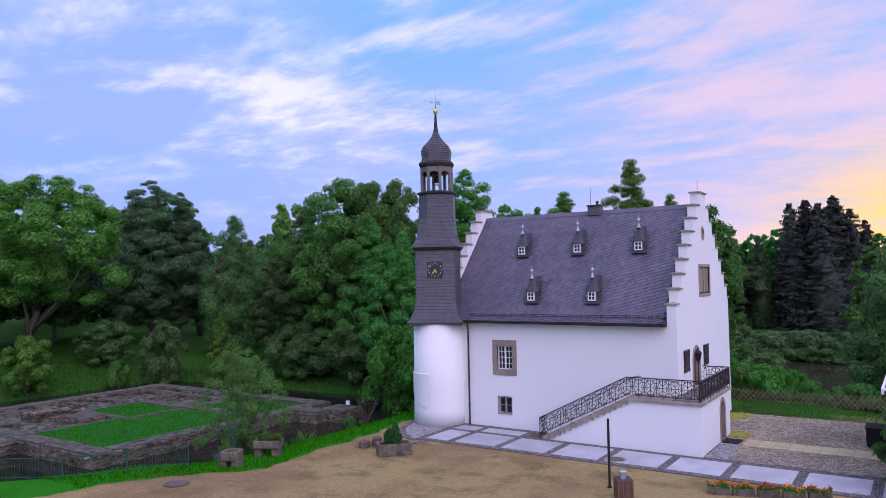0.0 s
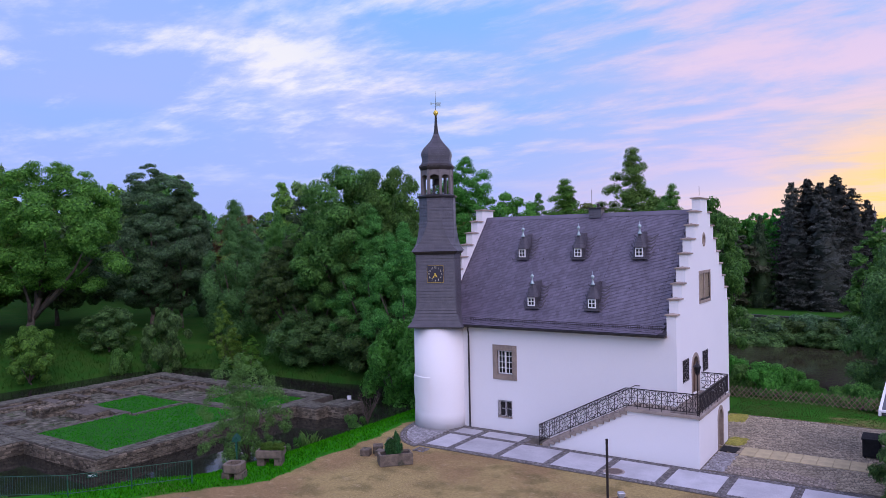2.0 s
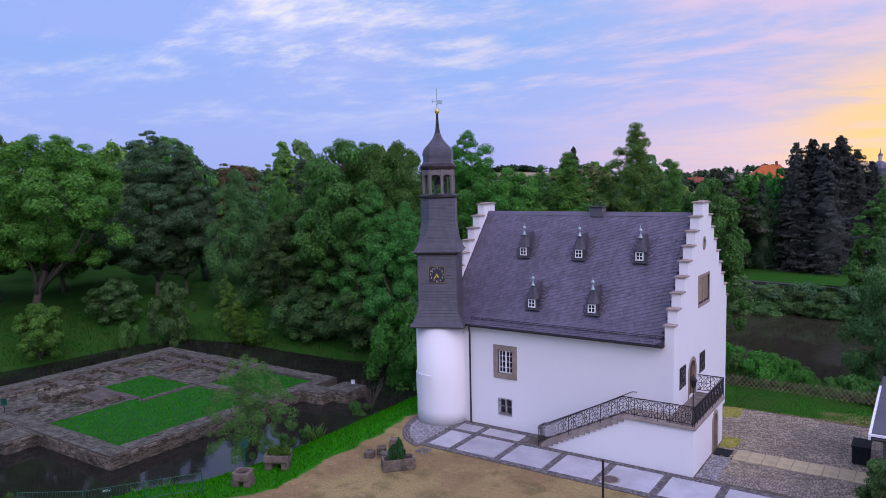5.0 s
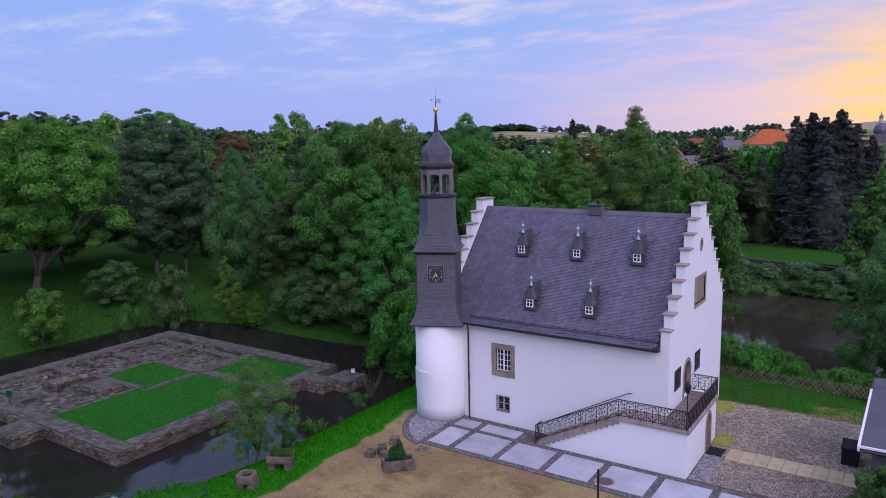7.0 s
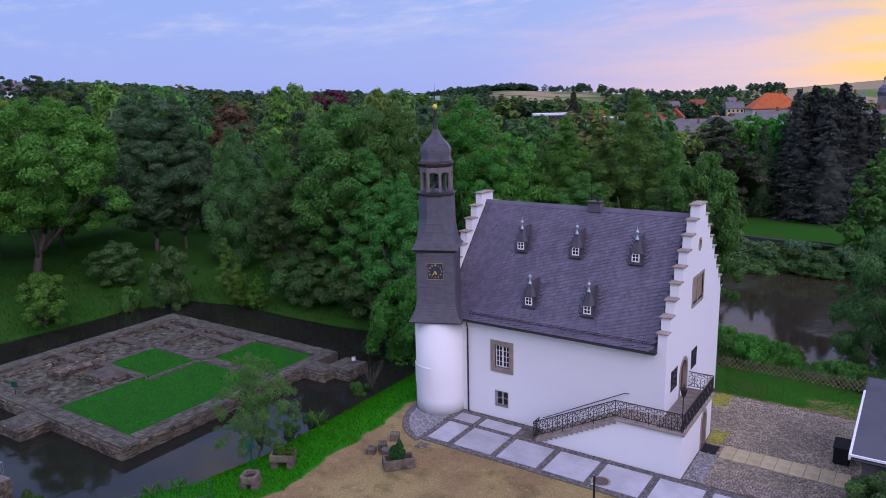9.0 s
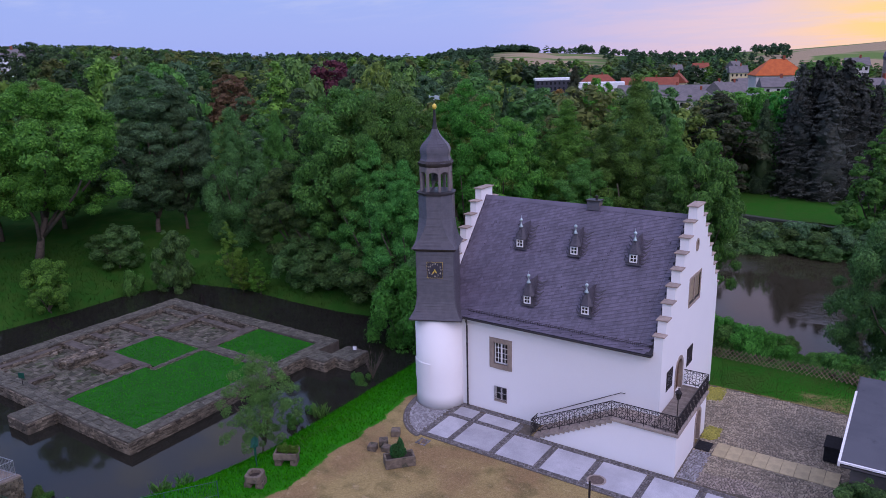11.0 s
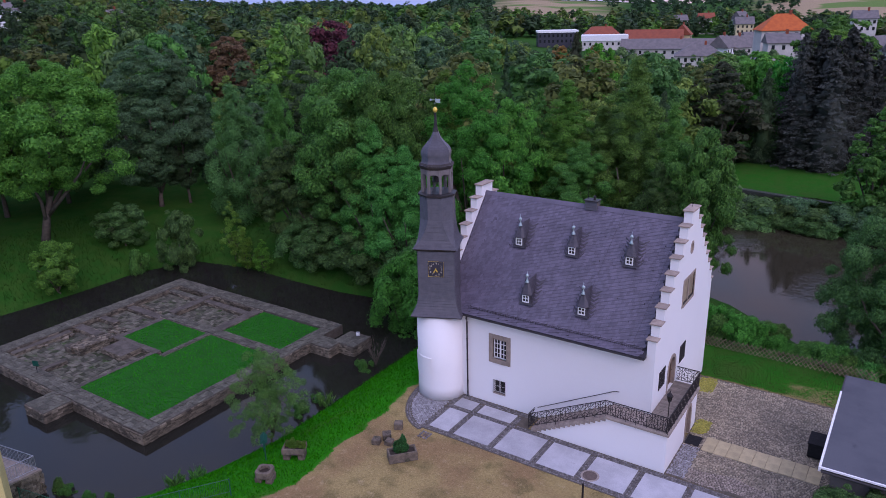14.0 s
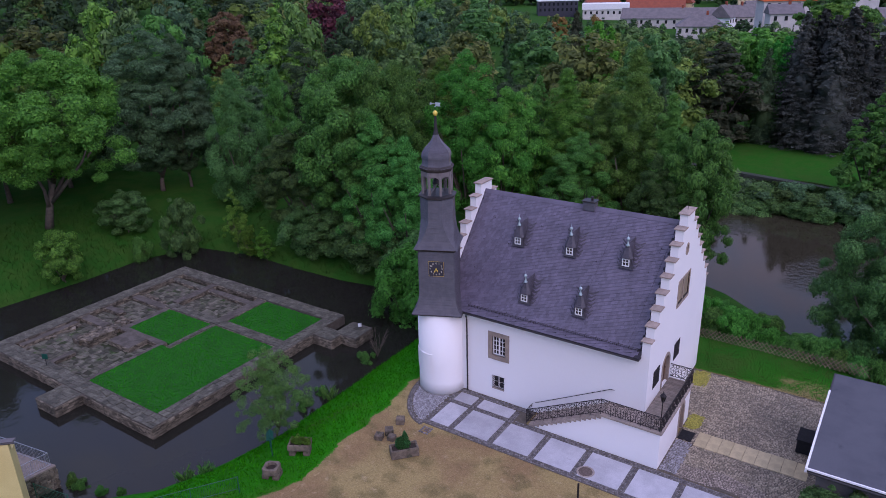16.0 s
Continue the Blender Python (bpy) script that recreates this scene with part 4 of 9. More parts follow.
def east_window(hole, label, cols, rows_, grille=True, surround=0.0):
    a, b, c, d = hole
    x = X1 - 0.16
    win = part("window", Geo().box(x - 0.015, a, c, x, b, d), M_GLASS, chapel, label)
    g = Geo()
    g.box(x, a, c, x + 0.06, a + 0.06, d).box(x, b - 0.06, c, x + 0.06, b, d).box(x, a + 0.06, c, x + 0.06, b - 0.06, c + 0.06).box(x, a + 0.06, d - 0.06, x + 0.06, b - 0.06, d)
    for i in range(1, cols):
        u = a + (b - a) * i / cols
        g.box(x, u - 0.02, c + 0.06, x + 0.05, u + 0.02, d - 0.06)
    for i in range(1, rows_):
        w = c + (d - c) * i / rows_
        g.box(x + 0.002, a + 0.06, w - 0.018, x + 0.048, b - 0.06, w + 0.018)
    part("window_frame", g, M_BELFRY if surround else M_WHITE, win)
    if surround:
        s = surround
        fr = Geo()
        fr.box(X1 - 0.14, a - s, c - s, X1 + 0.03, a, d + s, 0.012).box(X1 - 0.14, b, c - s, X1 + 0.03, b + s, d + s, 0.012)
        fr.box(X1 - 0.14, a, d, X1 + 0.028, b, d + s, 0.012).box(X1 - 0.14, a, c - s, X1 + 0.05, b, c, 0.012)
        part("stone_surround", fr, M_SAND, win, "sandstone window surround")
        part("mullion", Geo().box(X1 - 0.15, (a + b) / 2 - 0.08, c, X1 + 0.0, (a + b) / 2 + 0.08, d, 0.012), M_SAND, win)
        for u0, u1 in ((a, (a + b) / 2 - 0.08), ((a + b) / 2 + 0.08, b)):
            part("shutter", Geo().box(X1 - 0.10, u0 + 0.02, c + 0.02, X1 - 0.05, u1 - 0.03, d - 0.02, 0.01), M_LATH, win, "closed weathered wooden shutter")
            part("sill_block", Geo().box(X1 - 0.10, u0, c, X1 + 0.02, u1, c + 0.10, 0.01), M_WOODDARK, win)
    if grille:
        gr = Geo()
        xg = X1 + 0.03
        for i in range(9):
            o = i / 8
            for s0, s1 in (((a + (b - a) * o, c), (b, c + (d - c) * (1 - o))), ((a, c + (d - c) * o), (b - (b - a) * o, d)), ((b - (b - a) * o, c), (a, c + (d - c) * (1 - o))), ((b, c + (d - c) * o), (a + (b - a) * o, d))):
                if math.dist(s0, s1) > 0.15:
                    gr.tube([(xg, *s0), (xg, *s1)], 0.012, 4)
        gr.tube([(xg, a - 0.03, c - 0.03), (xg, b + 0.03, c - 0.03), (xg, b + 0.03, d + 0.03), (xg, a - 0.03, d + 0.03)], 0.018, 4, closed=True)
        part("grille", gr, M_IRON, win, "black lattice iron grille")
    return win


east_window(E_L, "small window behind an iron lattice grille", 2, 3)
east_window(E_R, "small window behind an iron lattice grille", 2, 3)
east_window(E_BIG, "two-light sandstone gable window with closed shutters", 2, 1, False, 0.17)
oval = part("oval_window", Geo().moved(Matrix.Identity(4)).loops([[(X1 - 0.2 + dx, 44.20 + 0.24 * math.cos(t), 11.40 + 0.30 * math.sin(t)) for t in [2 * math.pi * i / 20 for i in range(20)]] for dx in (0, 0.02)]), M_GLASS, chapel, "small oval attic window")
ring = []
for k in range(20):
    t = 2 * math.pi * k / 20
    ring.append((t, math.cos(t), math.sin(t)))
part("oval_surround", Geo().loops([[(x, 44.20 + r * c, 11.40 + r * 1.22 * s) for t, c, s in ring] for x, r in ((X1 - 0.14, 0.235), (X1 + 0.03, 0.235), (X1 + 0.03, 0.345), (X1 - 0.14, 0.345), (X1 - 0.14, 0.235))], False, False), M_SAND, oval, "sandstone oval surround")
fill = Geo()
for sy in (-1, 1):
    for sz in (-1, 1):
        arc = [(44.20 + sy * 0.30 * math.cos(t), 11.40 + sz * 0.30 * math.sin(t)) for t in [math.pi / 2 * i / 6 for i in range(7)]]
        fill.prism(arc + [(44.20 + sy * 0.305, 11.40 + sz * 0.305)], "x", X1 - 0.3, X1 - 0.003)
part("oval_reveal", fill, M_PLASTER, oval)


def arched_door(name, hole, face_x, spring, label, thick=0.3):
    """A round-arched stone door frame in a wall facing east, with a plank door set back."""
    a, b, c, d = hole
    mid, r = (a + b) / 2, (b - a) / 2
    door = part(name, Geo().prism([(a, c), (b, c), (b, spring)] + [(mid + r * math.cos(t), spring + r * math.sin(t)) for t in [math.pi * i / 12 for i in range(1, 12)]] + [(a, spring)], "x", face_x - 0.24, face_x - 0.19), M_DOOR, chapel, label)
    inner = [(b - 0.02, c), (b - 0.02, spring)] + [(mid + (r - 0.02) * math.cos(t), spring + (r - 0.02) * math.sin(t)) for t in [math.pi * i / 12 for i in range(1, 12)]] + [(a + 0.02, spring), (a + 0.02, c)]
    outer = [(b + 0.20, c), (b + 0.20, spring)] + [(mid + (r + 0.20) * math.cos(t), spring + (r + 0.20) * math.sin(t)) for t in [math.pi * i / 12 for i in range(1, 12)]] + [(a - 0.20, spring), (a - 0.20, c)]
    g = Geo()
    n = len(inner)
    vs = [(face_x - 0.19, *p) for p in inner] + [(face_x + 0.03, *p) for p in inner] + [(face_x + 0.03, *p) for p in outer] + [(face_x - 0.19, *p) for p in outer]
    g.add(vs, [(k * n + i, k * n + i + 1, (k + 1) * n + i + 1, (k + 1) * n + i) for k in range(3) for i in range(n - 1)])
    part("stone_arch", g, M_SAND, door, "round-arched sandstone door surround")
    for i in range(1, 5):
        u = a + (b - a) * i / 5
        part("plank_strip", Geo().box(face_x - 0.19, u - 0.012, c + 0.03, face_x - 0.175, u + 0.012, spring + 0.2), M_WOODDARK, door)
    part("door_handle", Geo().tube([(face_x - 0.18, b - 0.12, c + 1.02), (face_x - 0.12, b - 0.12, c + 1.02), (face_x - 0.12, b - 0.26, c + 1.02)], 0.012, 5), M_IRON, door, "black iron handle")
    sp = Geo()
    for side in (-1, 1):
        arc = [(mid + side * r * math.cos(t), spring + r * math.sin(t)) for t in [math.pi / 2 * i / 8 for i in range(9)]]
        sp.prism(arc + [(mid + side * r, spring + r + 0.005)], "x", face_x - thick, face_x - 0.004)
    part("arch_spandrel", sp, M_PLASTER, door)
    return door


arched_door("door", (41.28, 42.56, 2.66, 4.80), X1, 4.16, "round-arched oak plank door in a sandstone frame", 0.5)

# dormers
def dormer(x, z):
    """A narrow slate-hung dormer under a bell-shaped hood with a zinc finial; z is its window's middle."""
    for s in range(0, 900):
        y, zr, a = on_roof(s * 0.01)
        if zr >= z - 0.42:
            break
    w, yf = 0.31, y - 0.16
    yb = y + 1.05
    # cheeks: a bell that flares at the foot and narrows back into the roof
    front = ((0.50, -0.44, -0.07), (0.40, -0.34, -0.03), (0.335, -0.20, 0.0), (0.31, 0.0, 0.0), (0.31, 0.33, 0.0))
    rings = [[(x - hw, yf + fy, z + dz), (x + hw, yf + fy, z + dz), (x + hw * 0.45, yb - 0.25 + 0.7 * (dz + 0.44), z + dz + 0.10), (x - hw * 0.45, yb - 0.25 + 0.7 * (dz + 0.44), z + dz + 0.10)] for hw, dz, fy in front]
    dm = part("dormer", Geo().loops(rings), M_DORMER, chapel, "slate-hung roof dormer with a zinc finial")
    ww, h0, h1 = 0.205, z - 0.25, z + 0.22
    part("dormer_window", Geo().box(x - ww, yf - 0.03, h0, x + ww, yf - 0.012, h1), M_GLASS, dm)
    g = Geo()
    g.box(x - ww - 0.03, yf - 0.06, h0 - 0.03, x - ww + 0.03, yf, h1 + 0.03).box(x + ww - 0.03, yf - 0.06, h0 - 0.03, x + ww + 0.03, yf, h1 + 0.03)
    g.box(x - ww + 0.045, yf - 0.06, h0 - 0.03, x + ww - 0.045, yf, h0 + 0.045).box(x - ww + 0.045, yf - 0.06, h1 - 0.045, x + ww - 0.045, yf, h1 + 0.03)
    g.box(x - 0.022, yf - 0.055, h0, x + 0.022, yf - 0.005, h1).box(x - ww, yf - 0.053, z - 0.03, x + ww, yf - 0.007, z + 0.014)
    part("window_frame", g, M_WHITE, dm, "white four-pane window frame")
    zt = z + 0.30
    # hood: three faces in front, drawn in towards the finial, its back running into the roof
    rings = []
    for hw, fy, dz, by, bz in ((0.41, -0.12, -0.05, 0.35, 0.25), (0.40, -0.13, 0.0, 0.40, 0.30), (0.33, -0.05, 0.20, 0.45, 0.42), (0.24, 0.04, 0.45, 0.52, 0.60), (0.13, 0.11, 0.70, 0.60, 0.80), (0.05, 0.15, 0.88, 0.62, 0.92)):
        rings.append([(x - hw * 0.55, yf + fy, zt + dz), (x + hw * 0.55, yf + fy, zt + dz), (x + hw, yf + fy + hw * 0.55, zt + dz), (x + hw * 0.25, yb + by - 0.35, zt + bz), (x - hw * 0.25, yb + by - 0.35, zt + bz), (x - hw, yf + fy + hw * 0.55, zt + dz)])
    part("hood", Geo().loops(rings), M_HOOD, dm, "bell-shaped slate hood")
    zf = zt + 0.74
    fin = Geo().lathe(x, yf + 0.16, [(0.13, zf), (0.13, zf + 0.05), (0.07, zf + 0.16), (0.035, zf + 0.34), (0.05, zf + 0.36), (0.10, zf + 0.42), (0.115, zf + 0.48), (0.08, zf + 0.55), (0.012, zf + 0.60), (0.008, zf + 0.80)], 8)
    part("finial", fin, M_PALEZINC, dm, "pale zinc ball finial", True)
    # curved slates fanning out from the cheeks onto the roof
    for sx in (-1, 1):
        for k in range(7):
            t = k / 6
            wk, y0 = 0.40 - 0.30 * t, yf + 0.16 + 1.0 * t
            ln = 0.30 + 0.30 * t + 0.07 * math.sin(k * 2.4)
            pts = []
            for u, v, lift in ((-0.06, 0.0, 0.06), (ln * 0.5, -0.02, 0.06), (ln, 0.14, 0.13), (ln * 0.5, 0.05, 0.05), (-0.06, 0.13, 0.06)):
                for s in range(900):
                    yr, zr, _ = on_roof(s * 0.01)
                    if yr >= y0 + v:
                        break
                pts.append((x + sx * (wk + u), y0 + v, zr + lift))
            low = [(px, py, pz - 0.07) for px, py, pz in pts]
            part("cheek_slate", Geo().loops([low, pts]), M_HOOD, dm)


for x in (-21.62, -17.77, -13.92):
    dormer(x, 10.74)
for x in (-19.78, -15.90):
    dormer(x, 7.85)

# the clock tower on the corner
TX, TY, TURN_T = -25.75, 38.10, radians(24.0)
tower = part("tower", Geo().lathe(TX, TY, [(1.70, -0.1), (1.68, 0.9), (1.66, 2.2), (1.64, 6.35)], 56), M_PLASTER, chapel, "round white tower base below slate-clad clock storey", True)


def tower_ring(half, cut, z):
    """Eight corners: a square of that half width with its corners cut."""
    pts = []
    for sx, sy in ((1, -1), (1, 1), (-1, 1), (-1, -1)):
        a = (sx * half, sy * (half - cut))
        b = (sx * (half - cut), sy * half)
        pts += [b, a] if sx * sy < 0 else [a, b]
    c, s = math.cos(TURN_T), math.sin(TURN_T)
    return [(TX + x * c - y * s, TY + x * s + y * c, z) for x, y in pts]


def coursed(profile, step, lip):
    """Rings for slates in courses: each course laps over the one below."""
    rings, z = [], profile[0][2]

    def at(zq):
        for (h0, c0, z0), (h1, c1, z1) in zip(profile, profile[1:]):
            if zq <= z1 + 1e-9:
                t = (zq - z0) / max(z1 - z0, 1e-6)
                return h0 + (h1 - h0) * t, c0 + (c1 - c0) * t
        return profile[-1][:2]
    while z < profile[-1][2] - step * 0.4:
        zn = min(z + step, profile[-1][2])
        h, c = at(z)
        hn, cn = at(zn)
        rings += [tower_ring(max(h - 0.02, 0.02), c, z - 0.004), tower_ring(h + lip, c, z), tower_ring(hn, cn, zn)]
        z = zn
    return Geo().loops(rings)


OCT = 0.586                     # the cut that makes a regular octagon, per half width
part("skirt_foot", Geo().loops([tower_ring(*r) for r in ((1.62, 0.05, 6.23), (1.74, 0.05, 6.25), (1.73, 0.05, 6.32))]), M_ZINC, tower)
part("tower_skirt", coursed(((1.72, 0.05, 6.32), (1.52, 0.05, 6.6), (1.36, 0.05, 7.), (1.27, 0.05, 7.45), (1.24, 0.05, 7.95), (1.23, 0.05, 10.87)), 0.2, 0.016), M_SHINGLE, tower, "slate-clad square storey with flared foot")
part("cornice", Geo().loops([tower_ring(*r) for r in ((1.25, 0.03, 10.77), (1.38, 0.03, 10.89), (1.40, 0.03, 10.97), (1.36, 0.03, 11.01))]), M_WOODDARK, tower)
part("upper_storey", coursed(((1.46, 0.02, 10.98), (1.34, 0.08, 11.15), (1.22, 0.22, 11.45), (1.15, 0.42, 11.95), (1.11, 0.60, 12.55), (1.09, 1.09 * OCT, 12.85), (1.08, 1.08 * OCT, 14.38)), 0.17, 0.018), M_SHINGLE, tower, "slate-clad octagonal storey")
part("gallery_ledge", Geo().loops([tower_ring(h, h * OCT, z) for h, z in ((1.10, 14.32), (1.20, 14.39), (1.20, 14.48), (0.98, 14.56))]), M_ZINC, tower)
for k in range(8):
    a = TURN_T + math.pi / 4 * k + math.pi / 8
    r = 0.97
    cx, cy = TX + r * math.cos(a), TY + r * math.sin(a)
    post = Geo().box(-0.08, -0.085, 14.50, 0.08, 0.085, 16.11, 0.02).moved(Matrix.Translation((cx, cy, 0)) @ Matrix.Rotation(a, 4, "Z"))
    part("belfry_post", post, M_BELFRY, tower)
    b = TURN_T + math.pi / 4 * k
    hw = 0.97 * math.sin(math.pi / 8) - 0.05
    arch = [(-hw, 16.11), (-hw, 15.57)] + [(-hw * math.cos(t), 15.57 + 0.22 * math.sin(t)) for t in [math.pi * i / 8 for i in range(1, 8)]] + [(hw, 15.57), (hw, 16.11)]
    g = Geo().prism(arch, "y", -0.05, 0.05).moved(Matrix.Translation((TX + 0.91 * math.cos(b), TY + 0.91 * math.sin(b), 0)) @ Matrix.Rotation(b + math.pi / 2, 4, "Z"))
    part("belfry_arch", g, M_BELFRY, tower)
part("belfry_cornice", Geo().loops([tower_ring(h, h * OCT, z) for h, z in ((0.92, 16.05), (0.98, 16.11), (1.06, 16.25), (1.07, 16.37), (0.88, 16.53))]), M_WOODDARK, tower)
part("onion_dome", coursed([(h, h * OCT, z) for h, z in ((1.06, 16.34), (0.94, 16.46), (0.87, 16.64), (0.87, 16.82), (0.91, 17.00), (0.92, 17.14), (0.87, 17.32), (0.76, 17.50), (0.60, 17.68), (0.44, 17.86), (0.31, 18.04), (0.22, 18.22), (0.17, 18.40))], 0.13, 0.020), M_SHINGLE, tower, "slate onion dome")
part("spire", Geo().loops([tower_ring(h, h * OCT, z) for h, z in ((0.17, 18.38), (0.115, 18.70), (0.085, 19.10), (0.06, 19.60))]), M_ZINC, tower)
part("gilded_ball", Geo().lathe(TX, TY, [(0.02, 19.58), (0.10, 19.63), (0.155, 19.73), (0.155, 19.80), (0.10, 19.90), (0.02, 19.95)], 14), M_GOLD, tower, "gilded ball", True)
part("spire_rod", Geo().tube([(TX, TY, 19.88), (TX, TY, 21.2)], 0.02, 5, 0.006), M_IRON, tower)
vane = Geo().add([(x, y, z) for y in (-0.01, 0.01) for x, z in ((0.03, 20.22), (0.36, 20.18), (0.30, 20.28), (0.36, 20.42), (0.03, 20.46))], [(0, 1, 2, 3, 4), (9, 8, 7, 6, 5)] + [(i, (i + 1) % 5, (i + 1) % 5 + 5, i + 5) for i in range(5)])
vane.box(-0.24, -0.008, 20.36, 0.03, 0.008, 20.40).box(-0.32, -0.012, 20.31, -0.22, 0.012, 20.45).box(-0.05, -0.012, 20.16, 0.05, 0.012, 20.20)
part("weather_vane", vane.moved(Matrix.Translation((TX, TY, 0)) @ Matrix.Rotation(0.5, 4, "Z")), M_PALEZINC, tower, "pale green weather vane")
bell = part("bell", Geo().lathe(TX, TY, [(0.33, 15.17), (0.31, 15.2), (0.24, 15.3), (0.20, 15.47), (0.15, 15.57), (0.03, 15.61)], 18), M_ZINC, tower, "dark bronze bell", True)
part("bell_beam", Geo().box(TX - 0.9, TY - 0.06, 15.59, TX + 0.9, TY + 0.06, 15.72), M_BELFRY, tower)
part("belfry_floor_frame", Geo().tube([(TX - 0.3, TY - 0.3, 14.5), (TX, TY, 15.1), (TX + 0.3, TY + 0.3, 14.5)], 0.04, 4), M_BELFRY, tower)
# clock on the storey's face
TM = Matrix.Translation((TX, TY, 0)) @ Matrix.Rotation(TURN_T, 4, "Z")
dial = part("clock", Geo().box(-0.52, -1.275, 9.03, 0.52, -1.235, 10.1, 0.008).moved(TM), M_DIAL, tower, "square blue-black clock face with gilt numerals")
rim = Geo().tube([(-0.51, -1.28, 9.04), (0.51, -1.28, 9.04), (0.51, -1.28, 10.09), (-0.51, -1.28, 10.09)], 0.012, 4, closed=True)
part("dial_rim", rim.moved(TM), M_GOLD, dial)


M_NUMERAL = material("pale_gilding", (0.62, 0.58, 0.46), (0.52, 0.48, 0.38), 8, 0.5, 0.1)


def lettering(name, text, size, mat, m, parent, depth=0.004):
    cu = bpy.data.curves.new(name, "FONT")
    cu.body, cu.size, cu.align_x, cu.align_y, cu.extrude = text, size, "CENTER", "CENTER", depth
    tmp = bpy.data.objects.new(name, cu)
    scene.collection.objects.link(tmp)
    bpy.context.view_layer.update()
    me = bpy.data.meshes.new_from_object(tmp.evaluated_get(bpy.context.evaluated_depsgraph_get()))
    bpy.data.objects.remove(tmp)
    me.transform(m)
    me.materials.clear()
    me.materials.append(mat)
    return part(name, me, mat, parent)


for k in range(1, 13):
    a = math.pi / 2 - k * math.pi / 6
    lettering("numeral", str(k), 0.17, M_NUMERAL, TM @ Matrix.Translation((0.40 * math.cos(a), -1.282, 9.565 + 0.41 * math.sin(a))) @ Matrix.Rotation(math.pi / 2, 4, "X"), dial)
for ang, ln, wd in ((-148, 0.33, 0.035), (152, 0.24, 0.045)):
    g = Geo().add([(-wd * 0.6, -1.29, -0.06), (wd * 0.6, -1.29, -0.06), (wd, -1.29, ln * 0.7), (0, -1.29, ln), (-wd, -1.29, ln * 0.7), (-wd * 0.6, -1.298, -0.06), (wd * 0.6, -1.298, -0.06), (wd, -1.298, ln * 0.7), (0, -1.298, ln), (-wd, -1.298, ln * 0.7)],
                  [(0, 1, 2, 3, 4), (9, 8, 7, 6, 5)] + [(i, (i + 1) % 5, (i + 1) % 5 + 5, i + 5) for i in range(5)])
    g.moved(Matrix.Translation((0, 0, 9.565)) @ Matrix.Rotation(radians(ang), 4, "Y"))
    part("clock_pointer", g.moved(TM), M_GOLD, dial, "gilt clock pointer")
# the edge of old render on the tower's foot
patch = Geo()
for k in range(22):
    a0 = -2.55 + k * 0.052
    a1 = a0 + 0.052
    zt0, zt1 = [2.05 - 0.95 * math.sin(max(0.0, min(1.0, (a + 2.55) / 1.15)) * math.pi / 2) + 0.05 * math.sin(a * 31) for a in (a0, a1)]
    patch.add([(TX + r * math.cos(a), TY + r * math.sin(a), z) for a, z in ((a0, zt0), (a1, zt1)) for r, z in ((1.668, 3.2), (1.712, 3.15), (1.712, z), (1.66, z - 0.02))],
              [(0, 4, 5, 1), (1, 5, 6, 2), (2, 6, 7, 3)])
part("render_layer", patch, M_PLASTER, tower, "ragged lower edge of a newer render coat")

# ---- outside stair ----
SY = 36.72                      # front face of the stair's wall
LZ = 2.66                       # the landing
PX = -9.38                      # east face of the landing's wall
stair = thing("outside_stair", (-13, 37.5, 0), "white-walled outside stair with stone steps and wrought-iron railing", "stair")
wall_g = Geo().prism([(-17.72, -0.05), (PX, -0.05), (PX, LZ - 0.17), (-13.08, LZ - 0.17), (-17.72, 0.05)], "y", SY, SY + 0.35)
wall_g.prism([(-17.72, -0.05), (X1, -0.05), (X1, LZ - 0.17), (-13.08, LZ - 0.17), (-17.72, 0.05)], "y", SY + 0.35, Y0 - 0.004)
part("stair_wall", wall_g, M_PLASTER, stair, "white rendered flank wall")


def put_pier(u, z, side):
    return (PX - 0.35 * side, u, z)


part("landing_wall", pierced(Geo(), SY + 0.35, 42.95, lambda u: LZ - 0.17, [(40.75, 41.65, -0.05, 2.1)], put_pier, -0.05).box(X1 + 0.004, 42.65, -0.05, PX - 0.35, 42.95, LZ - 0.17), M_PLASTER, stair, "white rendered wall under the landing")
lo = arched_door("door", (40.75, 41.65, 0.0, 2.1), PX, 1.65, "dark plank cellar door in an arched stone frame", 0.35)
lo.parent, lo.matrix_parent_inverse = stair, rest_of(stair).inverted()
n_steps = 15
for k in range(n_steps):
    xa = -17.95 + k * 0.322
    za = LZ / (n_steps + 1) * (k + 1)
    part("step", Geo().box(xa, SY - 0.10, za - 0.19, xa + 0.40, Y0 - 0.004, za, 0.015), M_STEP, stair)
part("landing", Geo().box(-13.15, SY - 0.12, LZ - 0.17, PX + 0.12, Y0 - 0.004, LZ - 0.02, 0.02).box(X1 + 0.004, Y0, LZ - 0.17, PX + 0.12, 43.05, LZ - 0.02, 0.02), M_STEP, stair, "weathered stone landing slab")
for k in range(38):
    y0 = SY + 0.1 + k * 0.169
    if y0 > 42.85:
        break
    part("deck_board", Geo().box(X1 + 0.02, y0, LZ - 0.016, PX - 0.12, y0 + 0.155, LZ + 0.012), M_DECK, stair)


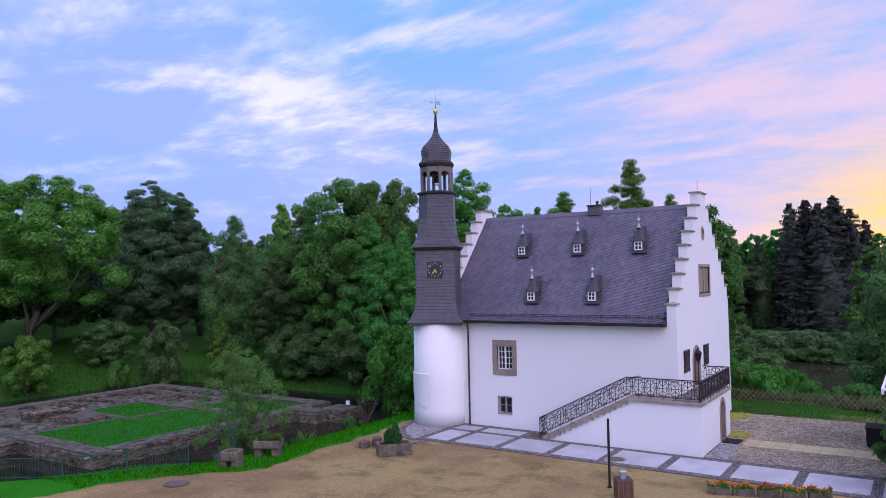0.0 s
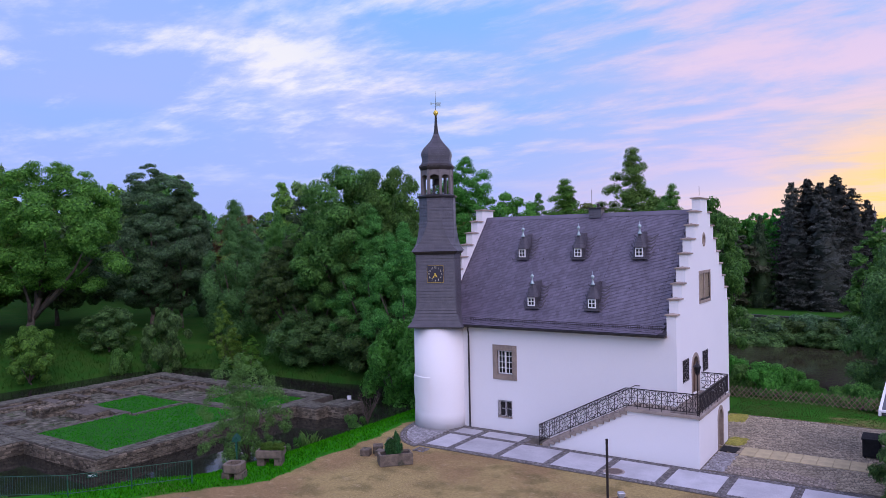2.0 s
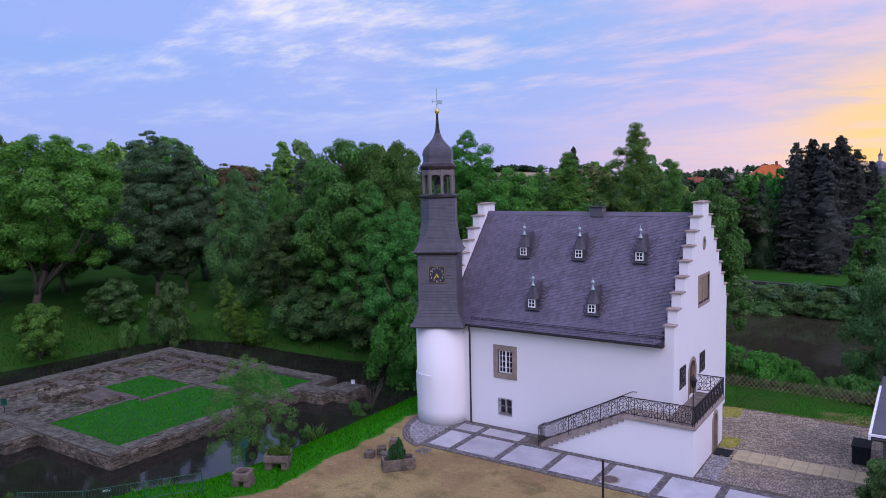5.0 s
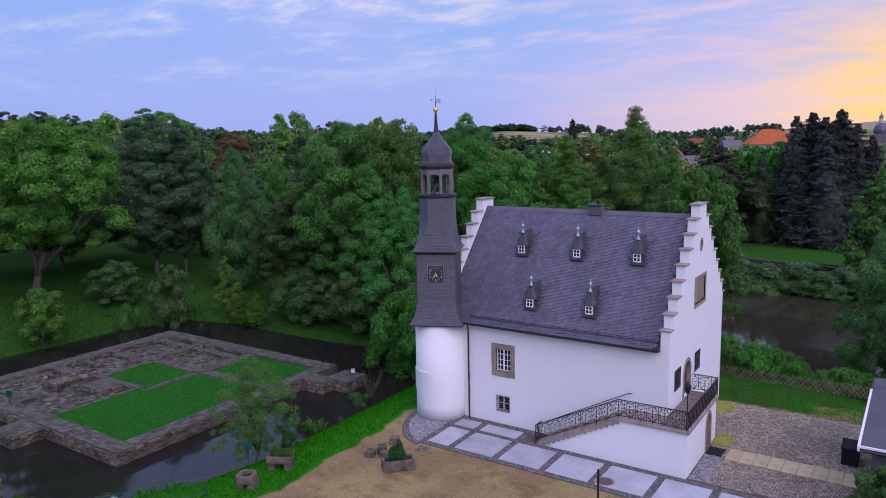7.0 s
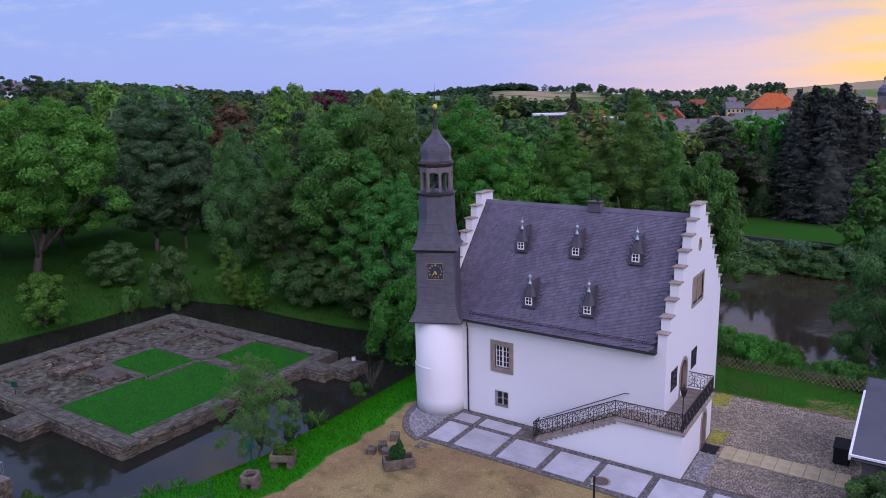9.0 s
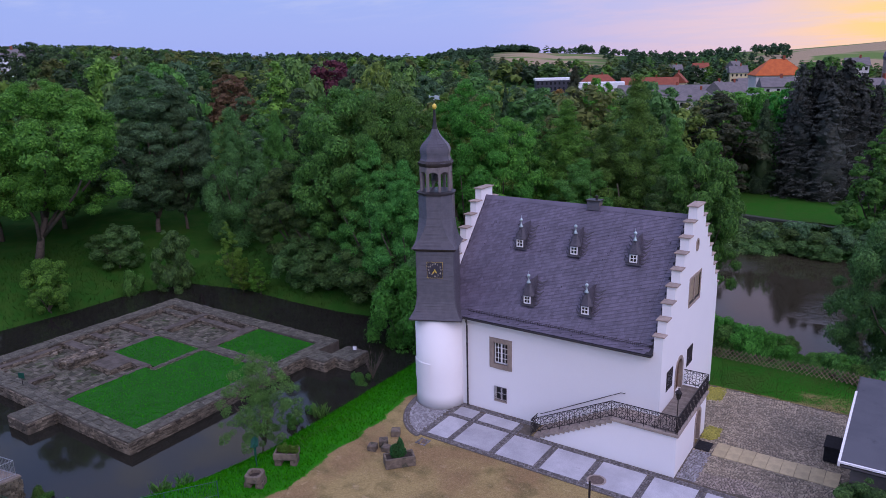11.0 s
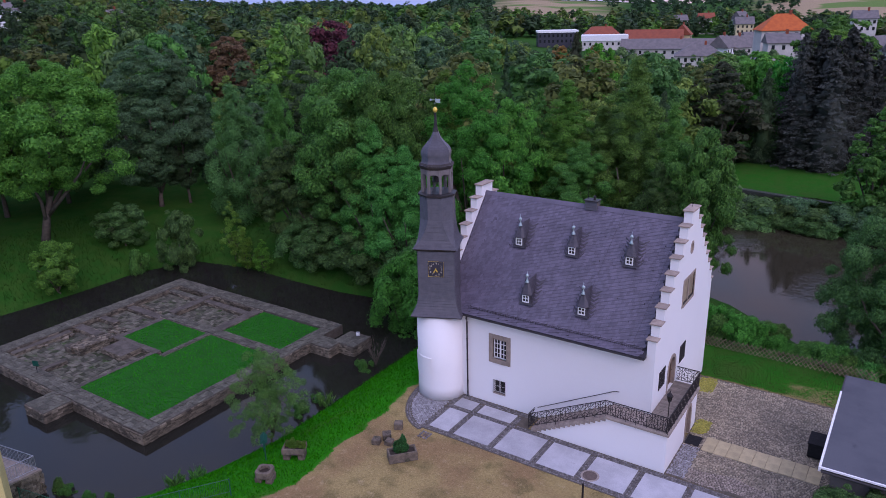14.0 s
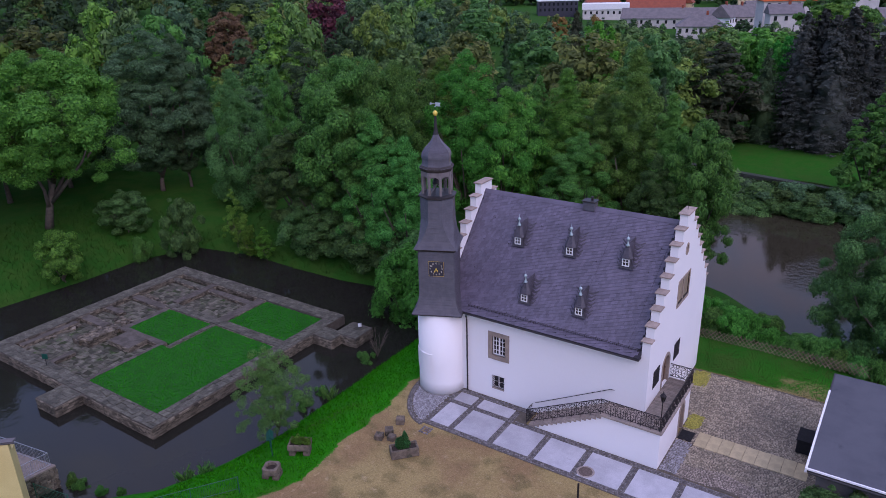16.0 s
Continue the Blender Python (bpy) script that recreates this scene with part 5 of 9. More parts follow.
def rail_panel(p0, p1, h, mat_parent, lift=0.10):
    """One ornamental panel between two feet: bars, an oval ring and scrolls."""
    p0, p1 = Vector(p0), Vector(p1)
    up = Vector((0, 0, 1))

    def at(u, v):
        return p0 + (p1 - p0) * u + up * (lift + v * (h - lift))
    g = Geo()
    g.tube([at(0, 1.0), at(0.5, 1.0), at(1, 1.0)], 0.028, 5)
    g.tube([at(0, 0.04), at(1, 0.04)], 0.020, 4)
    g.tube([at(0.0, 0.5), at(1.0, 0.5)], 0.014, 4)
    for u in (0.0, 0.5):
        g.tube([at(u, -0.09 if u == 0 else 0.04), at(u, 1.0)], 0.018, 4)
    g.tube([at(0.5 + 0.22 * math.cos(t), 0.5 + 0.27 * math.sin(t)) for t in [2 * math.pi * i / 14 for i in range(14)]], 0.018, 4, closed=True)
    for sx in (-1, 1):
        for sy in (-1, 1):
            g.tube([at(0.5 + sx * (0.5 - 0.36 * math.sin(t * 2.6)), 0.5 + sy * (0.10 + 0.34 * t + 0.06 * math.sin(t * 6))) for t in [i / 9 for i in range(10)]], 0.017, 4)
            g.tube([at(0.5 + sx * (0.36 + 0.10 * (1 - t) * math.cos(t * 7)), 0.5 + sy * (0.36 + 0.09 * (1 - t) * math.sin(t * 7))) for t in [i / 10 for i in range(11)]], 0.016, 4)
    g.tube([at(0.5 + 0.18 * math.cos(t), 0.87 + 0.10 * math.sin(t)) for t in [math.pi * i / 8 for i in range(9)]], 0.016, 4)
    for sx in (-1, 1):
        g.tube([at(0.5 + 0.11 * math.cos(t), 0.5 + 0.14 * math.sin(t)) for t in [2 * math.pi * i / 8 for i in range(8)]], 0.013, 4, closed=True)
        g.tube([at(0.5 + sx * 0.25, 0.04), at(0.5 + sx * 0.25, 0.22)], 0.013, 4)
        g.tube([at(0.5 + sx * 0.25, 0.80), at(0.5 + sx * 0.25, 1.0)], 0.013, 4)
    return part("rail_panel", g, M_IRON, mat_parent)


def rail_run(a, b, n, h):
    a, b = Vector(a), Vector(b)
    for k in range(n):
        rail_panel(a + (b - a) * (k / n), a + (b - a) * ((k + 1) / n), h, stair)
    for k in range(0, n + 1, 3):
        p = a + (b - a) * (k / n)
        part("rail_post", Geo().tube([p + Vector((0, 0, -0.22)), p + Vector((0, 0, h + 0.01))], 0.020, 5), M_IRON, stair)


RY = SY - 0.06
rail_run((-18.15, RY, 0.10), (-13.08, RY, LZ), 8, 1.05)
rail_run((-13.08, RY, LZ), (PX + 0.04, RY, LZ), 6, 1.05)
rail_run((PX + 0.04, RY, LZ), (PX + 0.04, 42.95, LZ), 10, 1.05)
rail_run((PX + 0.04, 42.95, LZ), (X1 + 0.05, 42.95, LZ), 2, 1.05)
rail_panel((-18.15, RY, 0.02), (-18.15, RY + 0.9, 0.02), 1.1, stair)
hr = Geo().tube([(-18.25, Y0 - 0.09, 0.80), (-18.0, Y0 - 0.09, 0.92), (-13.1, Y0 - 0.09, 3.56), (-12.9, Y0 - 0.09, 3.58), (-12.85, Y0 - 0.04, 3.56)], 0.022, 6)
part("wall_handrail", hr, M_IRON, stair, "thin black wall handrail")
for k in range(6):
    t = 0.04 + k * 0.18
    part("rail_bracket", Geo().tube([(-18.0 + 4.9 * t, Y0, 0.89 + 2.64 * t), (-18.0 + 4.9 * t, Y0 - 0.09, 0.92 + 2.64 * t)], 0.03, 5), M_IRON, stair)
lamp = thing("lantern_post", (PX - 0.06, SY + 0.05, LZ), "black iron lantern on a slim post beside the railing", "lantern")
lx, ly = PX - 0.06, SY + 0.06
part("post", Geo().tube([(lx, ly, LZ - 0.03), (lx, ly, LZ + 2.05)], 0.035, 8, 0.025), M_IRON, lamp)
part("collar", Geo().lathe(lx, ly, [(0.06, LZ + 2.0), (0.09, LZ + 2.06), (0.05, LZ + 2.1)], 8), M_IRON, lamp)
part("lantern_glass", Geo().lathe(lx, ly, [(0.09, LZ + 2.1), (0.16, LZ + 2.42)], 6), M_GLASS, lamp)
cage = Geo()
for k in range(6):
    a = k * math.pi / 3
    cage.tube([(lx + 0.095 * math.cos(a), ly + 0.095 * math.sin(a), LZ + 2.08), (lx + 0.17 * math.cos(a), ly + 0.17 * math.sin(a), LZ + 2.43)], 0.012, 4)
part("lantern_cage", cage, M_IRON, lamp)
part("lantern_roof", Geo().lathe(lx, ly, [(0.20, LZ + 2.42), (0.19, LZ + 2.45), (0.08, LZ + 2.58), (0.03, LZ + 2.62), (0.035, LZ + 2.68), (0.01, LZ + 2.74)], 6), M_IRON, lamp)

# ---- paving ----
pav = tagged(new("pavement"), "pale stone paving panels framed by dark granite setts along the chapel", "pavement", kind="structure")
STRIPS = [-24.08, -22.2, -19.25, -16.32, -13.47, -10.50, -7.68, -4.8, -1.9, 1.0]
Y_OUT, Y_MID, Y_IN = 33.50, 36.43, 37.92
SW = 0.42                       # width of a strip of setts
part("sett_bed", Geo().box(-24.45, Y_OUT - 0.25, -0.3, 1.3, Y_MID + 0.28, -0.012).box(-24.45, Y_MID + 0.28, -0.3, -18.2, Y0 - 0.004, -0.012), M_BED, pav)


def panel(x0, y0, x1, y1):
    part("paving_panel", Geo().box(x0, y0, -0.1, x1, y1, 0.012, 0.012), M_SLAB, pav)


for a, b in zip(STRIPS, STRIPS[1:]):
    panel(a + SW / 2, Y_OUT + SW / 2, b - SW / 2, Y_MID - SW / 2)
for a, b in zip(STRIPS[:2], STRIPS[1:3]):
    panel(a + SW / 2, Y_MID + SW / 2, b - SW / 2, Y_IN - SW / 2)
sett_me = Geo().box(-0.058, -0.058, -0.08, 0.058, 0.058, 0.0, 0.018).mesh("sett", M_SETT_P)
sett_all, sett_parts = Geo(), []
rq = random.Random(7)


def sett(x, y, z=0.018, turn=0.0, scale=1.0, keep=False, to=None):
    m = Matrix.Translation((x + rq.uniform(-0.008, 0.008), y + rq.uniform(-0.008, 0.008), z + rq.uniform(-0.006, 0.006))) @ Matrix.Rotation(turn + rq.uniform(-0.12, 0.12), 4, "Z") @ Matrix.Diagonal((scale * rq.uniform(0.88, 1.04), scale * rq.uniform(0.88, 1.04), 1, 1))
    if keep:
        sett_parts.append(m)
    else:
        (to or sett_all).add([m @ v.co for v in sett_me.vertices if True], [tuple(p.vertices) for p in sett_me.polygons])


def sett_strip(xa, ya, xb, yb, lines=3, keep=False):
    ln = math.hypot(xb - xa, yb - ya)
    ux, uy = (xb - xa) / ln, (yb - ya) / ln
    n = int(ln / 0.135)
    for k in range(n):
        for j in range(lines):
            o = (j - (lines - 1) / 2) * 0.138
            s = (k + 0.5 * (j % 2) + 0.3) * 0.135
            sett(xa + ux * s - uy * o, ya + uy * s + ux * o, turn=math.atan2(uy, ux), keep=keep)


sett_strip(-24.35, Y_OUT, 1.2, Y_OUT)
sett_strip(-18.9, Y_MID, 1.2, Y_MID, 3)
sett_strip(-24.15, Y_MID, -18.9, Y_MID, 3, True)
sett_strip(-24.15, Y_IN + 0.06, -18.3, Y_IN + 0.06)
for i, x in enumerate(STRIPS):
    sett_strip(x, Y_OUT + SW / 2, x, Y_MID - SW / 2)
    if i < 3:
        sett_strip(x, Y_MID + SW / 2, x, Y_IN - SW / 2)
# round the tower: a fan of small setts with a double border
FAN_X, FAN_Y, FAN_A, FAN_B = -23.6, 38.2, 3.62, 5.05     # the fan's rim is a quarter of an ellipse


def rim(a, grow=0.0):
    return FAN_X - (FAN_A + grow) * math.cos(a), FAN_Y - (FAN_B + grow) * math.sin(a)


part("sett_bed", Geo().prism([rim(i * math.pi / 40, 0.28) for i in range(19)] + [(-24.12, 33.1), (-24.12, FAN_Y)], "z", -0.3, -0.014), M_BED, pav)
fan_setts, apron = Geo(), Geo()
k, rr = 0, 1.80
while rr < 6.2:
    n = int(rr * 2.4 / 0.122)
    for i in range(n):
        a = -math.pi + (i + 0.5 * (k % 2)) * 2.4 / n
        x, y = TX + rr * math.cos(a), TY + rr * math.sin(a)
        if x < -24.33 and ((x - FAN_X) / (FAN_A - 0.16)) ** 2 + ((y - FAN_Y) / (FAN_B - 0.16)) ** 2 < 1 and y < 38.0:
            sett(x, y, turn=a, to=fan_setts)
    k, rr = k + 1, rr + 0.124
for grow in (-0.02, 0.13):
    a = 0.03
    while a < 1.43:
        x, y = rim(a, grow)
        sett(x, y, turn=math.atan2(FAN_B * math.cos(a), -FAN_A * math.sin(a)))
        a += 0.137 / math.hypot(FAN_A * math.sin(a), FAN_B * math.cos(a))
tagged(part("fan_setts", fan_setts, M_SETT_PALE, pav, "pale grey setts laid in a fan"), kind="stuff")
# drain and covers in the sand
for k in range(16):
    a = k % 4, k // 4
    if a not in ((1, 1), (2, 1), (1, 2), (2, 2)):
        sett(-23.75 + a[0] * 0.19, 32.35 + a[1] * 0.19, turn=0.0, scale=1.25)
solid("drain_grate", Geo().box(-23.57, 32.52, -0.06, -23.29, 32.80, -0.002, 0.01), M_CASTIRON, "square iron drain grate framed by setts", "drain")


def cover(x, y, r, frame_mat, frame_label):
    lift = float(ground_z(np.array([x]), np.array([y]))[0]) + 0.04
    g = Geo().lathe(x, y, [(r, -0.06), (r, 0.026), (r * 0.82, 0.026), (r * 0.80, 0.016), (r * 0.1, 0.016)], 28)
    hole = thing("manhole_cover", (x, y, 0), "round rusty cast-iron manhole cover in a " + frame_label, "manhole", "manhole covers")
    part("lid", g.moved(Matrix.Translation((0, 0, lift))), M_CASTIRON, hole)
    part("frame_ring", Geo().lathe(x, y, [(r * 1.02, -0.06), (r * 1.28, -0.06), (r * 1.28, 0.022), (r * 1.02, 0.022), (r * 1.02, -0.06)], 28).moved(Matrix.Translation((0, 0, lift))), frame_mat, hole, frame_label)


cover(-12.89, 34.25, 0.42, M_STEP, "pale concrete frame ring")
cover(-26.9, 19.5, 0.40, M_CASTIRON, "rusty iron frame ring")

# cobbled yard beside the chapel
yard = tagged(new("yard"), "uneven brown granite cobbles laid in waves", "cobbles", kind="structure")
part("yard_bed", Geo().box(PX + 0.0, 36.76, -0.3, 1.2, 49.5, -0.012).box(X1 + 0.0, 42.95, -0.3, PX, 49.5, -0.013), M_BED, yard)
yard_setts, yard_parts = Geo(), []
ry = random.Random(11)
yv = [Vector((x * k, y * k, z)) for k, z in ((0.058, -0.06), (0.058, -0.016), (0.042, 0.0)) for x, y in ((-1, -1), (1, -1), (1, 1), (-1, 1))]
yf = [(4, 5, 9, 8), (5, 6, 10, 9), (6, 7, 11, 10), (7, 4, 8, 11), (8, 9, 10, 11), (0, 1, 5, 4), (1, 2, 6, 5), (2, 3, 7, 6), (3, 0, 4, 7)]
row = 0
yy = 36.84
while yy < 49.45:
    xx = (PX + 0.1 if yy < 42.95 else X1 + 0.1) + ry.uniform(0, 0.1)
    while xx < 0.9:
        wv = 0.16 * math.sin(xx * 1.9 + 0.6 * math.sin(yy)) + 0.06 * math.sin(xx * 0.7 + yy)
        px, py = xx, yy + wv
        on_flags = -8.25 < px < -1.7 and 40.17 < py < 41.80
        on_mat = -9.35 < px < -8.4 and 40.4 < py < 41.5
        if not on_flags and not on_mat and 36.78 < py < 49.4 + 0.12 * math.sin(px * 3):
            s = ry.uniform(0.95, 1.25)
            m = Matrix.Translation((px, py, 0.012 + ry.uniform(-0.014, 0.014))) @ Matrix.Rotation(ry.uniform(-0.25, 0.25) + 0.3 * math.cos(xx * 1.9), 4, "Z") @ Matrix.Diagonal((s, s * ry.uniform(0.8, 1.0), 1, 1))
            if py < 38.6 and -8.3 < px < -3.5 and len(yard_parts) < 300:
                yard_parts.append(m)
            else:
                (apron if px < -8.3 and py < 40.3 else yard_setts).add([m @ v for v in yv], yf)
        xx += ry.uniform(0.135, 0.168)
    yy += 0.142
tagged(part("sett_field", yard_setts, M_YARD, yard), kind="stuff")
tagged(part("sett_apron", apron, M_SETT_PALE, yard, "paler grey setts beside the landing wall"), kind="stuff")
flag_me = Geo().box(-0.355, -0.80, -0.1, 0.355, 0.80, 0.03, 0.015).mesh("flagstone", M_FLAG)
for k in range(9):
    ob = part("flagstone", flag_me, M_FLAG, yard)
    ob.matrix_basis = pose(-7.88 + k * 0.725, 40.98 + rq.uniform(-0.02, 0.02), rq.uniform(-0.005, 0.005), 0, 0, rq.uniform(-0.6, 0.6))
solid("doormat", Geo().box(-9.28, 40.42, -0.01, -8.45, 41.48, 0.035, 0.012), M_MAT, "black rubber doormat before the cellar door", "doormat")
for x0, y0, x1, y1 in ((-9.3, 41.8, -8.4, 43.6), (-10.6, 47.1, -9.4, 49.4)):
    g = Geo()
    rm = random.Random(int(x0 * -10))
    for k in range(900):
        u, v = rm.gauss(0.5, 0.24), rm.gauss(0.5, 0.24)
        if 0 < u < 1 and 0 < v < 1:
            x, y, r, up_ = x0 + (x1 - x0) * u, y0 + (y1 - y0) * v, rm.uniform(0.04, 0.10), rm.uniform(0.02, 0.06)
            g.add([(x + r * math.cos(a) * s, y + r * math.sin(a) * s, z) for s, z in ((1, 0.012), (0.7, up_)) for a in (0.2, 1.77, 3.34, 4.91)], [(0, 1, 5, 4), (1, 2, 6, 5), (2, 3, 7, 6), (3, 0, 4, 7), (4, 5, 6, 7)])
    tagged(part("stonecrop", g, M_MOSS), "mat of yellow flowering stonecrop between the cobbles", "stonecrop", kind="stuff")

# ---- troughs, blocks and small things on the sand ----


def stone_trough(at, lx, ly, h, turn, label, feet=0.0, bowl=False):
    """A hollowed stone trough, on two blocks where feet is given."""
    tr = thing("stone_trough", at, label, "trough")
    M = Matrix.Translation(at) @ Matrix.Rotation(turn, 4, "Z")
    z0, t = feet, 0.11
    g = Geo()
    o = [(-lx / 2, -ly / 2), (lx / 2, -ly / 2), (lx / 2, ly / 2), (-lx / 2, ly / 2)]
    if bowl:
        n = 16
        outer = []
        for i in range(n):
            a = 2 * math.pi * i / n + math.pi / 16
            k = min(lx / 2 / max(abs(math.cos(a)), 1e-6), ly / 2 / max(abs(math.sin(a)), 1e-6))
            outer.append((k * math.cos(a), k * math.sin(a)))
        inner = [(lx * 0.36 * math.cos(2 * math.pi * i / n + math.pi / 16), ly * 0.36 * math.sin(2 * math.pi * i / n + math.pi / 16)) for i in range(n)]
    else:
        outer, inner = o, [(x - math.copysign(t, x), y - math.copysign(t, y)) for x, y in o]
    g.loops([[(x * 0.93, y * 0.93, z0) for x, y in outer], [(x, y, z0 + 0.06) for x, y in outer], [(x, y, z0 + h - 0.03) for x, y in outer], [(x * 0.975, y * 0.975, z0 + h) for x, y in outer], [(x, y, z0 + h) for x, y in inner], [(x * 0.92, y * 0.92, z0 + h * 0.45) for x, y in inner]])
    part("basin", g.moved(M), M_STONE, tr, "weathered grey-brown sandstone basin")
    part("soil", Geo().box(-lx / 2 + t + 0.03, -ly / 2 + t + 0.03, z0 + h * 0.4, lx / 2 - t - 0.03, ly / 2 - t - 0.03, z0 + h * (0.55 if bowl else 0.86)).moved(M), M_SOIL, tr)
    if feet:
        for sx in (-1, 1):
            part("foot_block", Geo().box(sx * lx * 0.33 - 0.2, -ly * 0.42, -0.05, sx * lx * 0.33 + 0.2, ly * 0.42, feet - 0.003, 0.03).moved(M @ Matrix.Rotation(0.05 * sx, 4, "Z")), M_STONE, tr)
    return tr, M


stone_trough((-28.70, 23.95, -0.12), 0.95, 0.95, 0.42, radians(25), "square stone bowl on rough blocks at the grass edge", 0.45, True)
tr2, TR2M = stone_trough((-28.90, 26.55, -0.12), 1.35, 0.95, 0.42, radians(30), "planted stone trough on two rough blocks", 0.48)
tr3, TR3M = stone_trough((-23.18, 29.88, -0.05), 1.75, 0.85, 0.62, radians(48), "long sandstone planter with two small cypresses")
for x, y, s, h, a in ((-25.55, 30.34, 0.52, 0.36, 20), (-25.30, 31.09, 0.56, 0.42, 40), (-24.80, 30.69, 0.50, 0.30, 10), (-25.40, 32.43, 0.55, 0.42, 30)):
    g = Geo().box(-s / 2, -s / 2, -0.05, s / 2, s / 2, h, 0.035).moved(Matrix.Translation((x, y, -0.04)) @ Matrix.Rotation(radians(a), 4, "Z") @ Matrix.Rotation(0.03, 4, "X"))
    solid("stone_block", g, M_STONE, "rough cubic sandstone block lying on the sand", "block", "loose stone blocks")
post = solid("post", Geo().tube([(-11.50, 29.78, -0.2), (-11.50, 29.78, 2.88)], 0.055, 10).lathe(-11.50, 29.78, [(0.10, -0.05), (0.10, 0.03), (0.06, 0.05)], 12), M_IRON, "slim black metal post standing in the sand", "post")
bin_ = thing("litter_bin", (-10.48, 28.65, -0.04), "brown wood-slatted litter bin with a metal ashtray on top", "bin")
for k in range(7):
    o = -0.27 + k * 0.09
    for M in (Matrix.Identity(4), Matrix.Rotation(math.pi / 2, 4, "Z"), Matrix.Rotation(math.pi, 4, "Z"), Matrix.Rotation(-math.pi / 2, 4, "Z")):
        part("slat", Geo().box(o - 0.038, -0.33, 0.02, o + 0.038, -0.305, 0.80, 0.006).moved(Matrix.Translation((-10.48, 28.65, -0.04)) @ Matrix.Rotation(0.6, 4, "Z") @ M), M_BINWOOD, bin_)
BM = Matrix.Translation((-10.48, 28.65, -0.04)) @ Matrix.Rotation(0.6, 4, "Z")
part("liner", Geo().box(-0.295, -0.295, 0.0, 0.295, 0.295, 0.78).moved(BM), M_ZINC, bin_)
part("ashtray_post", Geo().box(-0.10, -0.06, 0.78, 0.10, 0.06, 0.98, 0.01).moved(BM), M_GALV, bin_)
part("ashtray_hood", Geo().box(-0.15, -0.13, 0.98, 0.15, 0.13, 1.13, 0.03).moved(BM), M_GALV, bin_, "rounded steel ashtray hood")


# ---- the ruin on its island ----
RZ = -0.80
ruin = tagged(new("ruin_island"), "excavated stone foundation walls standing in the moat", "ruin", kind="structure")
part("island_core", Geo().box(-62.46, 23.92, -2.700, -40.62, 43.49, -1.300), M_RUINFLOOR, ruin)
WALLS = [(-62.77, 23.62, -40.32, 24.99, RZ), (-41.59, 24.99, -40.32, 42.38, RZ), (-61.45, 42.38, -41.54 + 1.2, 43.80, RZ), (-62.77, 24.99, -61.29, 43.80, RZ),
         (-51.29, 21.49, -48.75, 23.62, RZ - 0.04), (-40.32, 39.64, -38.19, 41.26, RZ - 0.02), (-38.80, 40.86, -36.56, 43.19, RZ + 0.03),
         (-61.29, 41.06, -56.67, 41.67, RZ - 0.14), (-56.67, 37.71, -55.86, 42.38, RZ - 0.05), (-55.86, 41.11, -49.87, 41.72, RZ - 0.14), (-49.97, 37.31, -48.95, 42.38, RZ - 0.06),
         (-56.37, 36.55, -41.59, 37.56, RZ - 0.10), (-49.71, 31.73, -49.21, 36.55, RZ - 0.12), (-56.27, 31.63, -50.27, 32.19, RZ - 0.12), (-56.27, 32.19, -55.61, 36.55, RZ - 0.16),
         (-61.29, 31.02, -56.27, 31.78, RZ - 0.10), (-61.29, 36.29, -56.37, 37.00, RZ - 0.20), (-61.29, 25.34, -60.63, 30.41, RZ - 0.16), (-61.29, 33.45, -58.91, 34.01, RZ - 0.12),
         (-50.73, 24.99, -50.37, 31.63, RZ - 0.14), (-56.11, 24.99, -55.61, 27.07, RZ - 0.15), (-54.84, 29.75, -52.10, 31.58, RZ - 0.02), (-56.88, 28.49, -55.86, 31.02, RZ + 0.22), (-57.89, 28.28, -56.88, 28.94, RZ + 0.05)]
rw = random.Random(21)
for x0, y0, x1, y1, zt in WALLS:
    g = Geo()
    nx, ny = max(1, int((x1 - x0) / 0.7)), max(1, int((y1 - y0) / 0.7))
    top = [[(x0 + (x1 - x0) * i / nx + (rw.uniform(-0.05, 0.05) if 0 < i < nx else rw.uniform(-0.03, 0.03)), y0 + (y1 - y0) * j / ny + (rw.uniform(-0.05, 0.05) if 0 < j < ny else rw.uniform(-0.03, 0.03)), zt + rw.uniform(-0.035, 0.03)) for j in range(ny + 1)] for i in range(nx + 1)]
    vs = [p for r in top for p in r]
    fs = [(i * (ny + 1) + j, (i + 1) * (ny + 1) + j, (i + 1) * (ny + 1) + j + 1, i * (ny + 1) + j + 1) for i in range(nx) for j in range(ny)]
    edge = [i * (ny + 1) for i in range(nx + 1)] + [nx * (ny + 1) + j for j in range(1, ny + 1)] + [i * (ny + 1) + ny for i in range(nx - 1, -1, -1)] + [j for j in range(ny - 1, 0, -1)]
    o = len(vs)
    vs += [(vs[i][0], vs[i][1], -2.500) for i in edge]
    n = len(edge)
    fs += [(edge[k], o + k, o + (k + 1) % n, edge[(k + 1) % n]) for k in range(n)]
    part("foundation_wall", g.add(vs, fs), M_RUINTOP, ruin)
caps = Geo()
